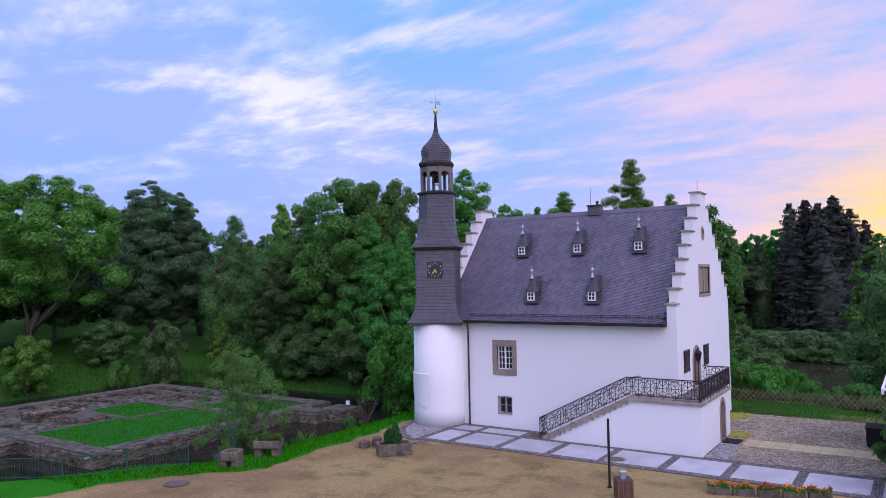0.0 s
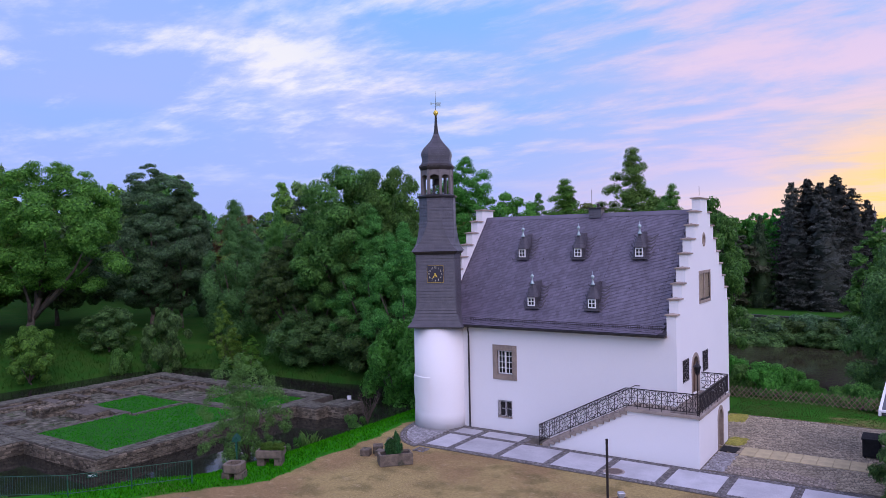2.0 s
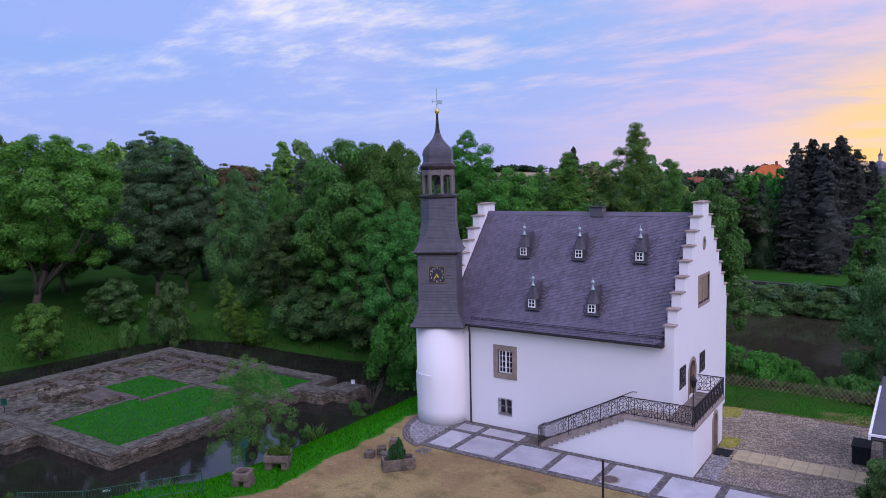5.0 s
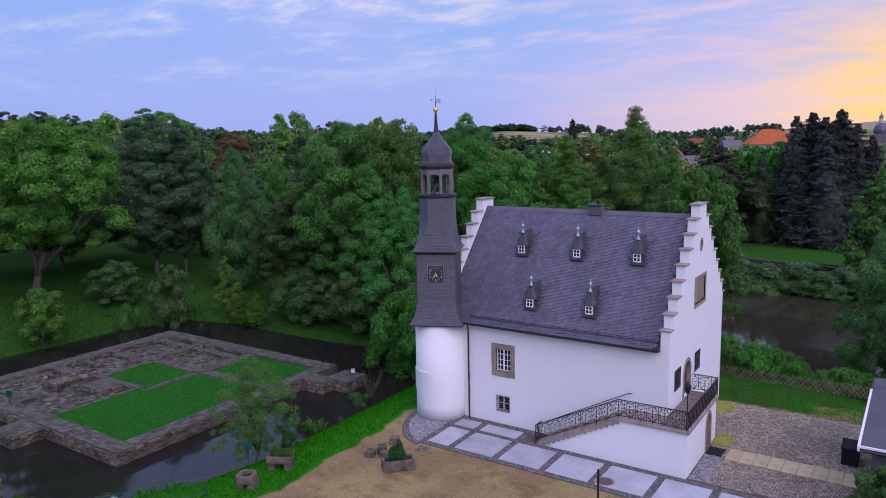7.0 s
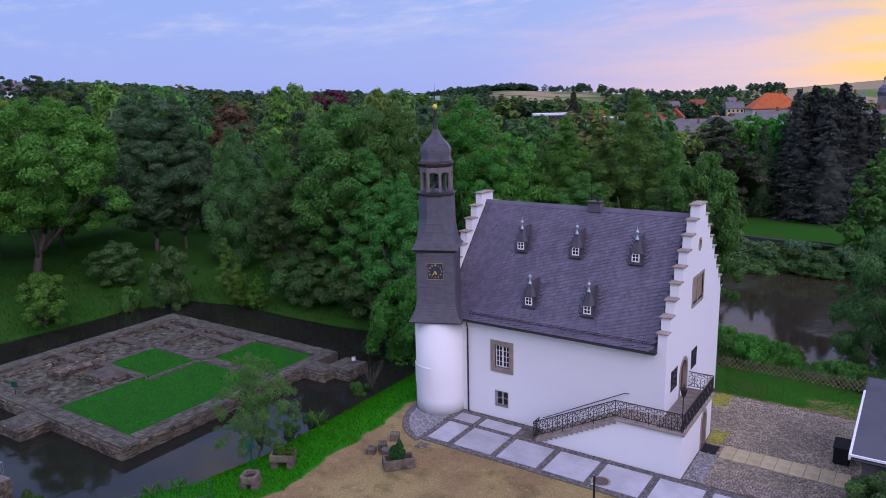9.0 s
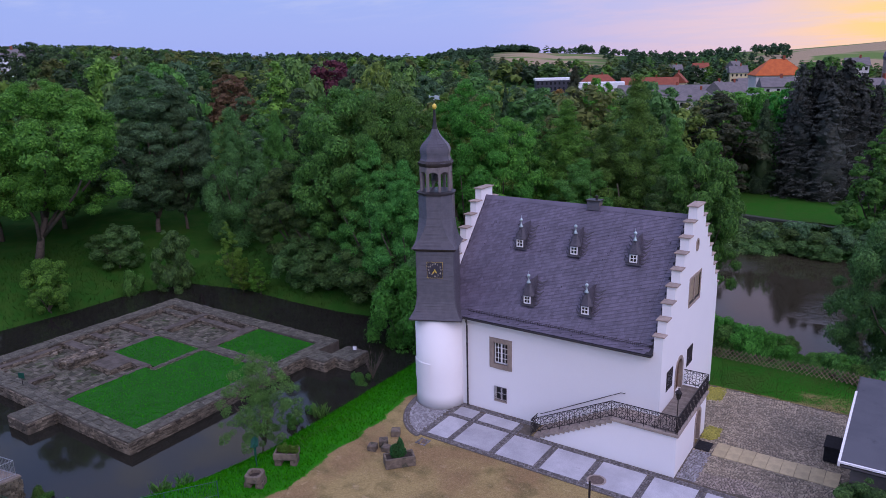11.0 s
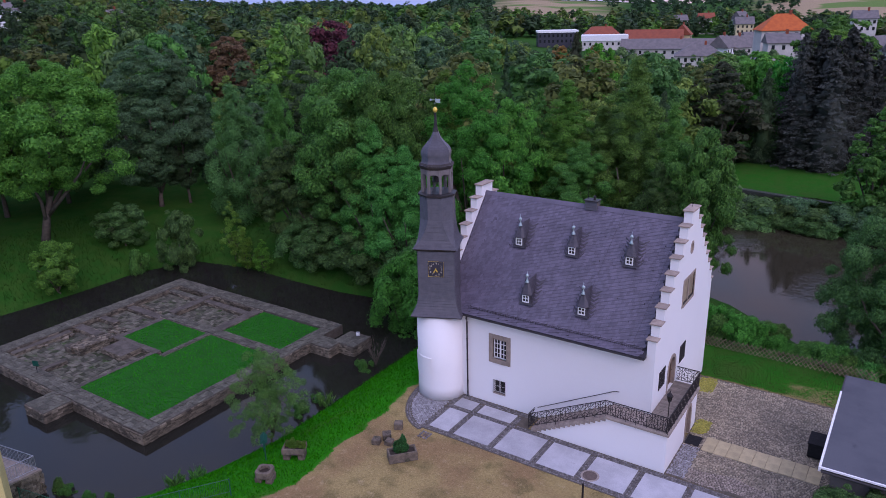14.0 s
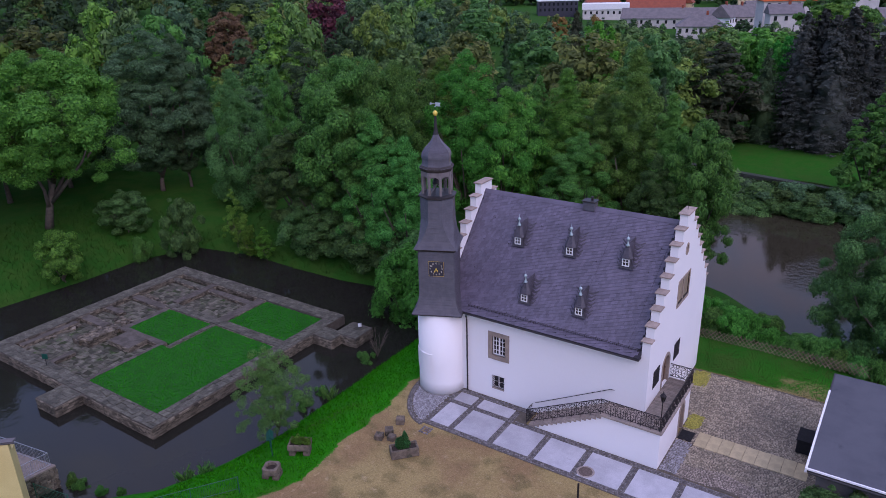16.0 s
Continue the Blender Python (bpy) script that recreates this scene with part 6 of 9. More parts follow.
for x0, y0, x1, y1, zt in WALLS[:8] + WALLS[11:13]:
    along = x1 - x0 > y1 - y0
    ln, wd = (x1 - x0, y1 - y0) if along else (y1 - y0, x1 - x0)
    u = 0.02
    while u < ln - 0.2:
        du = min(rw.uniform(0.25, 0.70), ln - u - 0.01)
        v = 0.02
        while v < wd - 0.12:
            dv = min(rw.uniform(0.22, 0.50), wd - v - 0.01)
            q = [(u + 0.012, v + 0.012), (u + du - 0.012, v + 0.012), (u + du - 0.012, v + dv - 0.012), (u + 0.012, v + dv - 0.012)]
            q = [(a + rw.uniform(-0.05, 0.05) * (0.1 < a < ln - 0.1), b + rw.uniform(-0.05, 0.05) * (0.1 < b < wd - 0.1)) for a, b in q]
            h = zt + rw.uniform(0.025, 0.065)
            cxy = (sum(p[0] for p in q) / 4, sum(p[1] for p in q) / 4)
            rings = [[(cxy[0] + (a - cxy[0]) * k, cxy[1] + (b - cxy[1]) * k, z) for a, b in q] for k, z in ((1.0, zt - 0.06), (1.0, h - 0.015), (0.93, h))]
            caps.loops([[(x0 + a, y0 + b, z) if along else (x0 + b, y0 + a, z) for a, b, z in r] for r in rings], False, True)
            v += dv
        u += du
tagged(part("cap_stones", caps, M_RUINCAP, ruin, "weathered flat cap stones"), kind="stuff")
lawn_defs = [[(-50.37, 24.99), (-41.59, 24.99), (-41.59, 36.55), (-49.21, 36.55), (-49.21, 31.73), (-50.37, 31.73)], [(-55.61, 32.19), (-49.71, 32.19), (-49.71, 36.55), (-55.61, 36.55)], [(-48.95, 37.56), (-41.59, 37.56), (-41.59, 42.38), (-48.95, 42.38)]]
for poly in lawn_defs:
    part("lawn", Geo().prism(poly, "z", -1.350, RZ - 0.16), M_LAWN, ruin, "bright short mown grass")


def blades(name, spots, mat, label, seed, h=0.12, per_m2=30, height=None, kind_name="grass"):
    """Tufts of grass strewn over plan areas (x0, y0, x1, y1, keep)."""
    rng = np.random.default_rng(seed)
    out_v, out_q = [], []
    base = 0
    for x0, y0, x1, y1, keep in spots:
        n = int((x1 - x0) * (y1 - y0) * per_m2)
        px, py = rng.uniform(x0, x1, n), rng.uniform(y0, y1, n)
        ok = keep(px, py)
        px, py = px[ok], py[ok]
        n = len(px)
        pz = height(px, py)
        a = rng.uniform(0, 2 * np.pi, n)
        w, hh = rng.uniform(0.015, 0.04, n), h * rng.uniform(0.5, 1.4, n)
        lx_, ly_ = rng.normal(0, 0.5, n) * hh, rng.normal(0, 0.5, n) * hh
        ca, sa = np.cos(a) * w, np.sin(a) * w
        v = np.stack([np.stack([px - ca, py - sa, pz - 0.02], -1), np.stack([px + ca, py + sa, pz - 0.02], -1),
                      np.stack([px + ca * 0.3 + lx_, py + sa * 0.3 + ly_, pz + hh], -1), np.stack([px - ca * 0.3 + lx_, py - sa * 0.3 + ly_, pz + hh], -1)], 1).reshape(-1, 3)
        out_v.append(v)
        out_q.append(np.arange(n * 4).reshape(-1, 4) + base)
        base += n * 4
    me = numpy_mesh(name, np.concatenate(out_v), np.concatenate(out_q), mat)
    return tagged(new(name, me), label, "grass", kind="stuff")


L_GRASS = leaf_material("grass_blades", (0.018, 0.18, 0.003), (0.036, 0.24, 0.005), 0.38, 0.3, gloss=0.0)
L_STRIP = leaf_material("worn_lawn_blades", (0.040, 0.062, 0.012), (0.072, 0.076, 0.022), 0.35, 0.25)
L_ROUGH = leaf_material("rough_grass_blades", (0.014, 0.085, 0.007), (0.030, 0.105, 0.010), 0.35, 0.25)
flat = lambda x, y: np.full(x.shape, RZ - 0.16)
always = lambda x, y: np.ones(x.shape, dtype=bool)
lawn_keep = lambda x, y: (x > -49.21) | (y < 31.73)
blades("grass", [(-50.37, 25.04, -41.64, 36.50, lawn_keep), (-55.55, 32.24, -49.77, 36.50, always), (-48.90, 37.61, -41.64, 42.33, always)], L_GRASS, "short lawn grass inside the ruin walls", 3, 0.07, 90, flat)
blades("grass", [(-33.4, 17, -25.9, 48, lambda x, y: (shore(x, y, MOAT) > 0.05) & (x < -27.35 + 0.45 * np.exp(-((y - 24.0) / 2.6) ** 2) - 0.14 * np.clip(27.0 - y, 0, 6) - 0.42 * np.clip(21.0 - y, 0, 9) - 0.25 * ease((y - 33) / 2) + 0.45 * wave(x, y, 1.3) + 0.25 * wave(x, y, 0.45)))], L_GRASS, "lush grass on the bank of the moat", 5, 0.10, 110, ground_z)
blades("grass", [(-11, 49.5, 1.0, 54.9, always)], L_STRIP, "strip of worn lawn before the lattice fence", 6, 0.06, 70, ground_z)
blades("grass", [(-88, 20, -67.5, 52, lambda x, y: shore(x, y, MOAT) > 0.1), (-70, 48, -35, 60, lambda x, y: shore(x, y, MOAT) > 0.1)], L_ROUGH, "rough meadow grass on the far bank", 8, 0.30, 14, ground_z)
# rubble faces: stones set in courses on the outer walls, and loose ones within
stone_me = []
for k in range(5):
    rk = random.Random(k + 40)
    g = Geo().box(-0.5, -0.5, -0.5, 0.5, 0.5, 0.5, 0.12)
    g.v = [(x + rk.uniform(-0.06, 0.06), y + rk.uniform(-0.06, 0.06), z + rk.uniform(-0.06, 0.06)) for x, y, z in g.v]
    stone_me.append(g.mesh("stone", M_RUIN_P))
ruin_near, ruin_rest = [], Geo()


def rubble(xa, ya, xb, yb, z0, z1, near=False, course=0.115):
    ln = math.hypot(xb - xa, yb - ya)
    ux, uy = (xb - xa) / ln, (yb - ya) / ln
    z = z0
    while z < z1 - 0.05:
        ch = min(course * rw.uniform(0.75, 1.25), z1 - z)
        s = rw.uniform(-0.2, 0)
        while s < ln:
            w = rw.uniform(0.16, 0.48)
            c = min(max(s + w / 2, w / 2 - 0.02), ln - w / 2 + 0.02)
            m = Matrix.Translation((xa + ux * c, ya + uy * c, z + ch / 2)) @ Matrix.Rotation(math.atan2(uy, ux) + rw.uniform(-0.06, 0.06), 4, "Z") @ Matrix.Rotation(rw.uniform(-0.05, 0.05), 4, "Y") @ Matrix.Diagonal((w * 0.94, rw.uniform(0.10, 0.20), ch * 0.88, 1))
            k = rw.randrange(5)
            if near and len(ruin_near) < 300:
                ruin_near.append((k, m))
            else:
                ruin_rest.add([m @ v.co for v in stone_me[k].vertices], [tuple(p.vertices) for p in stone_me[k].polygons])
            s += w
        z += ch


rubble(-40.32, 23.62, -40.32, 39.64, -1.700, RZ - 0.03, True)
rubble(-48.75, 23.62, -40.32, 23.62, -1.700, RZ - 0.03, True)
for seg in ((-62.77, 23.62, -51.29, 23.62), (-51.29, 21.49, -48.75, 21.49), (-48.75, 21.49, -48.75, 23.62), (-51.29, 21.49, -51.29, 23.62), (-40.32, 39.64, -38.19, 39.64), (-38.19, 39.64, -38.19, 40.86), (-38.80, 40.86, -36.56, 40.86), (-36.56, 40.86, -36.56, 43.19)):
    rubble(*seg, -1.700, RZ - 0.05)
for x0, y0, x1, y1, zt in WALLS[7:]:
    for seg in ((x0, y0, x1, y0), (x1, y0, x1, y1), (x0, y1, x1, y1), (x0, y0, x0, y1)):
        rubble(*seg, -1.280, zt - 0.02, False, 0.10)
rubble(-61.29, 24.99, -61.29, 42.38, -1.280, RZ - 0.02, False, 0.10)
rubble(-61.29, 42.38, -48.95, 42.38, -1.280, RZ - 0.02, False, 0.10)
for x0, y0, x1, y1, n, zt in ((-57.08, 28.28, -55.66, 31.22, 60, RZ + 0.2), (-61.14, 25.34, -60.13, 30.51, 26, -1.220), (-60.94, 37.00, -56.88, 37.71, 18, -1.220), (-59.11, 31.93, -56.47, 33.45, 20, -1.200)):
    for k in range(n):
        m = Matrix.Translation((rw.uniform(x0, x1), rw.uniform(y0, y1), zt + rw.uniform(-0.05, 0.06))) @ Matrix.Rotation(rw.uniform(0, 6.3), 4, "Z") @ Matrix.Rotation(rw.uniform(-0.25, 0.25), 4, "X") @ Matrix.Diagonal((rw.uniform(0.2, 0.5), rw.uniform(0.18, 0.36), rw.uniform(0.1, 0.2), 1))
        j = rw.randrange(5)
        ruin_rest.add([m @ v.co for v in stone_me[j].vertices], [tuple(p.vertices) for p in stone_me[j].polygons])
tagged(part("rubble_facing", ruin_rest, M_RUIN, ruin), kind="stuff")
# irregular flags on the ruin's floors
flags = Geo()
for x0, y0, x1, y1 in ((-60.63, 25.04, -50.78, 31.02), (-61.24, 37.10, -56.77, 41.06), (-55.76, 37.61, -50.07, 41.06), (-61.24, 31.83, -56.37, 36.19)):
    nx, ny = int((x1 - x0) / 0.42), int((y1 - y0) / 0.36)
    P = [[(x0 + (x1 - x0) * (i + (rw.uniform(-0.3, 0.3) if 0 < i < nx else 0)) / nx, y0 + (y1 - y0) * (j + (rw.uniform(-0.3, 0.3) if 0 < j < ny else 0)) / ny) for j in range(ny + 1)] for i in range(nx + 1)]
    for i in range(nx):
        for j in range(ny):
            q = [P[i][j], P[i + 1][j], P[i + 1][j + 1], P[i][j + 1]]
            cx, cy = sum(p[0] for p in q) / 4, sum(p[1] for p in q) / 4
            if -54.95 < cx < -52.00 and 29.60 < cy < 31.73 or rw.random() < 0.12:
                continue
            h = -1.275 + rw.uniform(0, 0.03)
            flags.loops([[(cx + (x - cx) * s, cy + (y - cy) * s, z) for x, y in q] for s, z in ((0.92, -1.320), (0.92, h - 0.02), (0.80, h))], False, True)
tagged(part("floor_flags", flags, M_RUINFLAG, ruin), kind="stuff")
fl = thing("floodlight", (-37.48, 42.58, RZ + 0.03), "small floodlight on the end of the ruin wall", "floodlight")
part("housing", Geo().box(-0.17, -0.08, 0.14, 0.17, 0.10, 0.48, 0.03).moved(Matrix.Translation((-37.48, 42.58, RZ + 0.02)) @ Matrix.Rotation(0.6, 4, "Z")), M_GALV, fl)
part("lens", Geo().box(-0.13, -0.095, 0.18, 0.13, -0.08, 0.44).moved(Matrix.Translation((-37.48, 42.58, RZ + 0.02)) @ Matrix.Rotation(0.6, 4, "Z")), M_WHITE, fl)
part("bracket", Geo().tube([(-37.48, 42.58, RZ), (-37.48, 42.58, RZ + 0.2)], 0.03, 5), M_IRON, fl)
sg = thing("sign_on_post", (-55.2, 24.5, RZ), "small green notice board on a thin post", "sign")
part("post", Geo().tube([(-55.2, 24.5, RZ - 0.05), (-55.2, 24.5, RZ + 0.95)], 0.03, 5), M_IRON, sg)
part("board", Geo().box(-0.25, -0.03, 0.6, 0.25, 0.03, 1.05, 0.01).moved(Matrix.Translation((-55.2, 24.5, RZ)) @ Matrix.Rotation(0.4, 4, "Z")), M_TEAL, sg)
sb = thing("information_stand", (-30.3, 25.45, 0), "green roofed notice stand on a post at the bank", "sign")
SBZ = -0.55
part("post", Geo().tube([(-30.3, 25.45, SBZ - 0.3), (-30.3, 25.45, 1.35)], 0.04, 6), M_GREENIRON, sb)
part("board", Geo().box(-0.32, -0.05, 0.75, 0.32, 0.05, 1.35, 0.01).moved(Matrix.Translation((-30.3, 25.45, 0)) @ Matrix.Rotation(-0.75, 4, "Z")), M_TEAL, sb)
part("roof_board", Geo().add([(-0.45, -0.22, 1.33), (0.45, -0.22, 1.33), (0.45, 0, 1.58), (-0.45, 0, 1.58), (0.45, 0.22, 1.33), (-0.45, 0.22, 1.33)], [(0, 1, 2, 3), (3, 2, 4, 5), (0, 3, 5), (1, 4, 2), (0, 5, 4, 1)]).moved(Matrix.Translation((-30.3, 25.45, 0)) @ Matrix.Rotation(-0.75, 4, "Z")), M_TEAL, sb)
for k in range(5):
    part("text_bar", Geo().box(-0.26, -0.056, 0.84 + k * 0.09, 0.26 - 0.06 * (k % 3), -0.051, 0.875 + k * 0.09).moved(Matrix.Translation((-30.3, 25.45, 0)) @ Matrix.Rotation(-0.75, 4, "Z")), M_WHITE, sb)

# green railing along the bank
gf = thing("bank_railing", (-30.6, 20.5, 0), "low dark green iron railing along the bank", "railing")
for run, low in (([(-34.4, 15.6), (-31.9, 17.3), (-30.4, 19.45), (-28.9, 21.6)], 0.45), ([(-41.2, 15.95), (-38.4, 16.5), (-35.8, 15.6)], -1.45)):
    for (xa, ya), (xb, yb) in zip(run, run[1:]):
        for h in (0.18, 1.0):
            part("rail", Geo().tube([(xa, ya, low + h), (xb, yb, low + h)], 0.018, 5), M_GREENIRON, gf)
        n = int(math.hypot(xb - xa, yb - ya) / 0.115)
        for k in range(1, n):
            t = k / n
            part("baluster", Geo().tube([(xa + (xb - xa) * t, ya + (yb - ya) * t, low + 0.18), (xa + (xb - xa) * t, ya + (yb - ya) * t, low + 1.0)], 0.008, 4), M_GREENIRON, gf)
    for x, y in run:
        part("post", Geo().tube([(x, y, low - 1.2), (x, y, low + 1.03)], 0.035, 6), M_GREENIRON, gf)
wc = thing("direction_sign", (-31.3, 18.1, 1.2), "small green direction sign reading WC on the railing", "sign")
WCM = Matrix.Translation((-31.33, 18.12, 1.32)) @ Matrix.Rotation(radians(55), 4, "Z")
part("plate", Geo().box(-0.22, -0.045, -0.08, 0.22, -0.03, 0.08, 0.006).moved(WCM), M_TEAL, wc)
lettering("lettering", "WC »", 0.12, M_WHITE, WCM @ Matrix.Translation((0, -0.048, 0)) @ Matrix.Rotation(math.pi / 2, 4, "X"), wc, 0.002)

# ---- lattice fence ----
fence = thing("lattice_fence", (-7, 54.7, 0), "low rustic lattice fence of crossed weathered laths", "fence")
n = 46
for k in range(n):
    x = -14.5 + k * 0.32
    for s in (-1, 1):
        y = 54.72 + 0.025 * s
        part("lath", Geo().tube([(x - s * 0.36, y, -0.08), (x + s * 0.36, y, 0.78 + 0.04 * math.sin(k * 2.3))], 0.020, 5), M_LATH, fence)

# ---- flat-roofed shed ----
shed = thing("flat_shed", (3, 41, 0), "flat-roofed outbuilding with grey felt roof and white fascia", "outbuilding")
SX0, SX1, SY0, SY1, SZ = -1.62, 9.0, 35.75, 46.55, 4.02
part("wall", Geo().box(SX0 + 0.5, SY0 + 0.4, -0.1, SX1 - 0.3, SY1 - 0.3, SZ - 0.25), M_GREYROOF, shed)
felt = part("felt_roof", Geo().box(SX0 + 0.05, SY0 + 0.05, SZ - 0.2, SX1, SY1, SZ - 0.02), M_FELT, shed, "grey bituminous felt roof with stains")
for k in range(1, 10):
    part("felt_seam", Geo().box(SX0 + k * 1.05 - 0.05, SY0 + 0.06, SZ - 0.02, SX0 + k * 1.05, SY1 - 0.05, SZ - 0.014), M_FELT, felt)
part("fascia", Geo().box(SX0 - 0.06, SY0 - 0.06, SZ - 0.24, SX0 + 0.05, SY1 - 2.3, SZ + 0.02, 0.01), M_WHITE, shed, "white fascia board")
part("fascia", Geo().box(SX0 + 0.05, SY0 - 0.05, SZ - 0.08, SX1, SY0 + 0.05, SZ + 0.02, 0.01), M_WHITE, shed, "thin white roof edge")
# dark strip standing for the shaded gap below the white edge
part("fascia", Geo().box(SX0 + 0.05, SY0, SZ - 0.24, SX1, SY0 + 0.05, SZ - 0.08), M_ZINC, shed)
part("fascia", Geo().box(SX0 - 0.03, SY1 - 2.3, SZ - 0.2, SX0 + 0.05, SY1, SZ), M_ZINC, shed)
part("gutter", Geo().tube([(SX0 + 0.1, SY0 - 0.13, SZ - 0.16), (SX1, SY0 - 0.13, SZ - 0.16)], 0.06, 6), M_ZINC, shed)
cont = thing("dark_container", (-2.4, 43.8, 0), "black waste container beside the shed", "container")
part("body", Geo().box(-2.75, 42.7, 0.08, -1.95, 44.1, 0.95, 0.03), M_MAT, cont)
part("lid", Geo().box(-2.80, 42.65, 0.95, -1.9, 44.15, 1.02, 0.02), M_MAT, cont)
for x in (-2.65, -2.0):
    for y in (42.8, 44.0):
        part("wheel", Geo().lathe(x, y, [(0.06, 0.0), (0.06, 0.09)], 8), M_IRON, cont)

# ---- yellow house with a terrace over the moat ----
yh = thing("yellow_house", (-42, 11, -0.1), "yellow rendered house with a dark roof by the moat", "house")
YM = Matrix.Translation((-38.95, 14.55, 0.85)) @ Matrix.Rotation(radians(52), 4, "Z")
part("wall", Geo().prism([(-9, -2.4), (0, -2.4), (0, 3.55), (-9, 4.6)], "y", -0.35, 0.0).prism([(-0.35, -2.4), (0, -2.4), (0, 3.0), (-0.35, 3.0)], "y", 0.0, 0.6).moved(YM), M_YELLOW, yh, "yellow rendered wall")
part("roof", Geo().add([(-9, -0.25, 4.66), (0.22, -0.25, 3.58), (0.22, 0.4, 3.40), (-9, 0.4, 4.48), (-9, -0.25, 4.76), (0.22, -0.25, 3.68), (0.22, 0.4, 3.50), (-9, 0.4, 4.58)], [(0, 3, 2, 1), (4, 5, 6, 7), (0, 1, 5, 4), (1, 2, 6, 5), (2, 3, 7, 6), (3, 0, 4, 7)]).moved(YM), M_GREYROOF, yh, "dark tiled lean-to roof")
part("gutter", Geo().tube([(-9, -0.30, 4.68), (0.30, -0.30, 3.60)], 0.06, 6).moved(YM), M_ZINC, yh)
tg = thing("terrace", (-42, 17, -2), "stone-walled terrace with a galvanised railing over the water", "terrace")
TERR = [(-47.0, 13.4), (-41.5, 14.2), (-41.2, 17.3), (-47.0, 16.3)]
part("terrace_wall", Geo().prism(TERR, "z", -3.0, -0.12), M_RUINTOP, tg, "rubble stone retaining wall")
part("terrace_slab", Geo().prism([(-47.1, 13.4), (-41.42, 14.1), (-41.1, 17.42), (-47.1, 16.4)], "z", -0.12, 0.0), M_DECK, tg, "brownish grey terrace paving")
for a, b in (((-46.8, 16.25), (-41.25, 17.2)), ((-41.25, 17.2), (-41.5, 14.6))):
    for h in (0.12, 1.0):
        part("rail", Geo().tube([(*a, h), (*b, h)], 0.022, 5), M_GALV, tg)
    n = int(math.dist(a, b) / 0.13)
    for k in range(n + 1):
        t = k / n
        x, y = a[0] + (b[0] - a[0]) * t, a[1] + (b[1] - a[1]) * t
        part("baluster", Geo().tube([(x, y, 0.0 if k % 8 == 0 else 0.12), (x, y, 1.0)], 0.018 if k % 8 == 0 else 0.008, 4), M_GALV, tg)
fst = Geo()
for (xa, ya, xb, yb) in ((-47.0, 16.3, -41.2, 17.3), (-41.5, 14.2, -41.2, 17.3)):
    ln = math.hypot(xb - xa, yb - ya)
    z = -2.3
    while z < -0.2:
        s = 0.0
        while s < ln:
            w = rw.uniform(0.18, 0.45)
            m = Matrix.Translation((xa + (xb - xa) * min(s + w / 2, ln) / ln, ya + (yb - ya) * min(s + w / 2, ln) / ln, z + 0.09)) @ Matrix.Rotation(math.atan2(yb - ya, xb - xa), 4, "Z") @ Matrix.Diagonal((w * 0.92, 0.16, 0.16, 1))
            j = rw.randrange(5)
            fst.add([m @ v.co for v in stone_me[j].vertices], [tuple(p.vertices) for p in stone_me[j].polygons])
            s += w
        z += 0.18
tagged(part("rubble_facing", fst, M_RUIN, tg), kind="stuff")

# ---- trees ----

def unit(v):
    return v / np.maximum(np.linalg.norm(v, axis=-1, keepdims=True), 1e-9)


def crown_profile(style, z):
    """The crown's half-width at each height, as shares of its own."""
    z = np.clip(z, 0, 1)
    if style == "round":
        return np.sqrt(np.clip(1 - (2 * z - 0.88) ** 2 / 1.28, 0.02, 1))
    if style == "tall":
        return np.clip(np.sin(np.pi * z ** 0.75) ** 0.65, 0.05, 1)
    if style == "egg":
        return np.clip((1 - z ** 2.1) ** 0.75 * np.minimum(1, 0.72 + z * 1.4), 0.05, 1)
    return np.clip((1 - z) ** 0.62 * np.minimum(1, 0.62 + z * 2.2), 0.03, 1)


def leaf_faces(pos, nrm, leaf, rng, slim=0.64):
    """Pointed leaves, one three-cornered face each."""
    pos, nrm = pos.reshape(-1, 3), nrm.reshape(-1, 3)
    tan = unit(np.cross(nrm, rng.normal(0, 1, pos.shape)))
    bit = np.cross(nrm, tan)
    s = np.reshape(leaf, (-1, 1)) * rng.uniform(0.55, 1.3, (len(pos), 1))
    v = np.stack([pos - tan * s * 0.5 - bit * s * slim * 0.5, pos - tan * s * 0.35 + bit * s * slim * 0.5, pos + tan * s * 0.6], 1).reshape(-1, 3)
    return v, np.arange(len(v)).reshape(-1, 3)


def ball(cuts):
    """A sphere of twenty faces, each cut in four as often as told."""
    g = (1 + 5 ** 0.5) / 2
    v = [(-1, g, 0), (1, g, 0), (-1, -g, 0), (1, -g, 0), (0, -1, g), (0, 1, g), (0, -1, -g), (0, 1, -g), (g, 0, -1), (g, 0, 1), (-g, 0, -1), (-g, 0, 1)]
    f = [(0, 11, 5), (0, 5, 1), (0, 1, 7), (0, 7, 10), (0, 10, 11), (1, 5, 9), (5, 11, 4), (11, 10, 2), (10, 7, 6), (7, 1, 8), (3, 9, 4), (3, 4, 2), (3, 2, 6), (3, 6, 8), (3, 8, 9), (4, 9, 5), (2, 4, 11), (6, 2, 10), (8, 6, 7), (9, 8, 1)]
    for _ in range(cuts):
        mid, out = {}, []

        def half(a, b):
            k = (min(a, b), max(a, b))
            if k not in mid:
                mid[k] = len(v)
                v.append(tuple((p + q) / 2 for p, q in zip(v[a], v[b])))
            return mid[k]
        for a, b, c in f:
            ab, bc, ca = half(a, b), half(b, c), half(c, a)
            out += [(a, ab, ca), (b, bc, ab), (c, ca, bc), (ab, bc, ca)]
        f = out
    return unit(np.array(v, dtype=float)), np.array(f)


BALLS = [ball(0), ball(1), ball(2)]


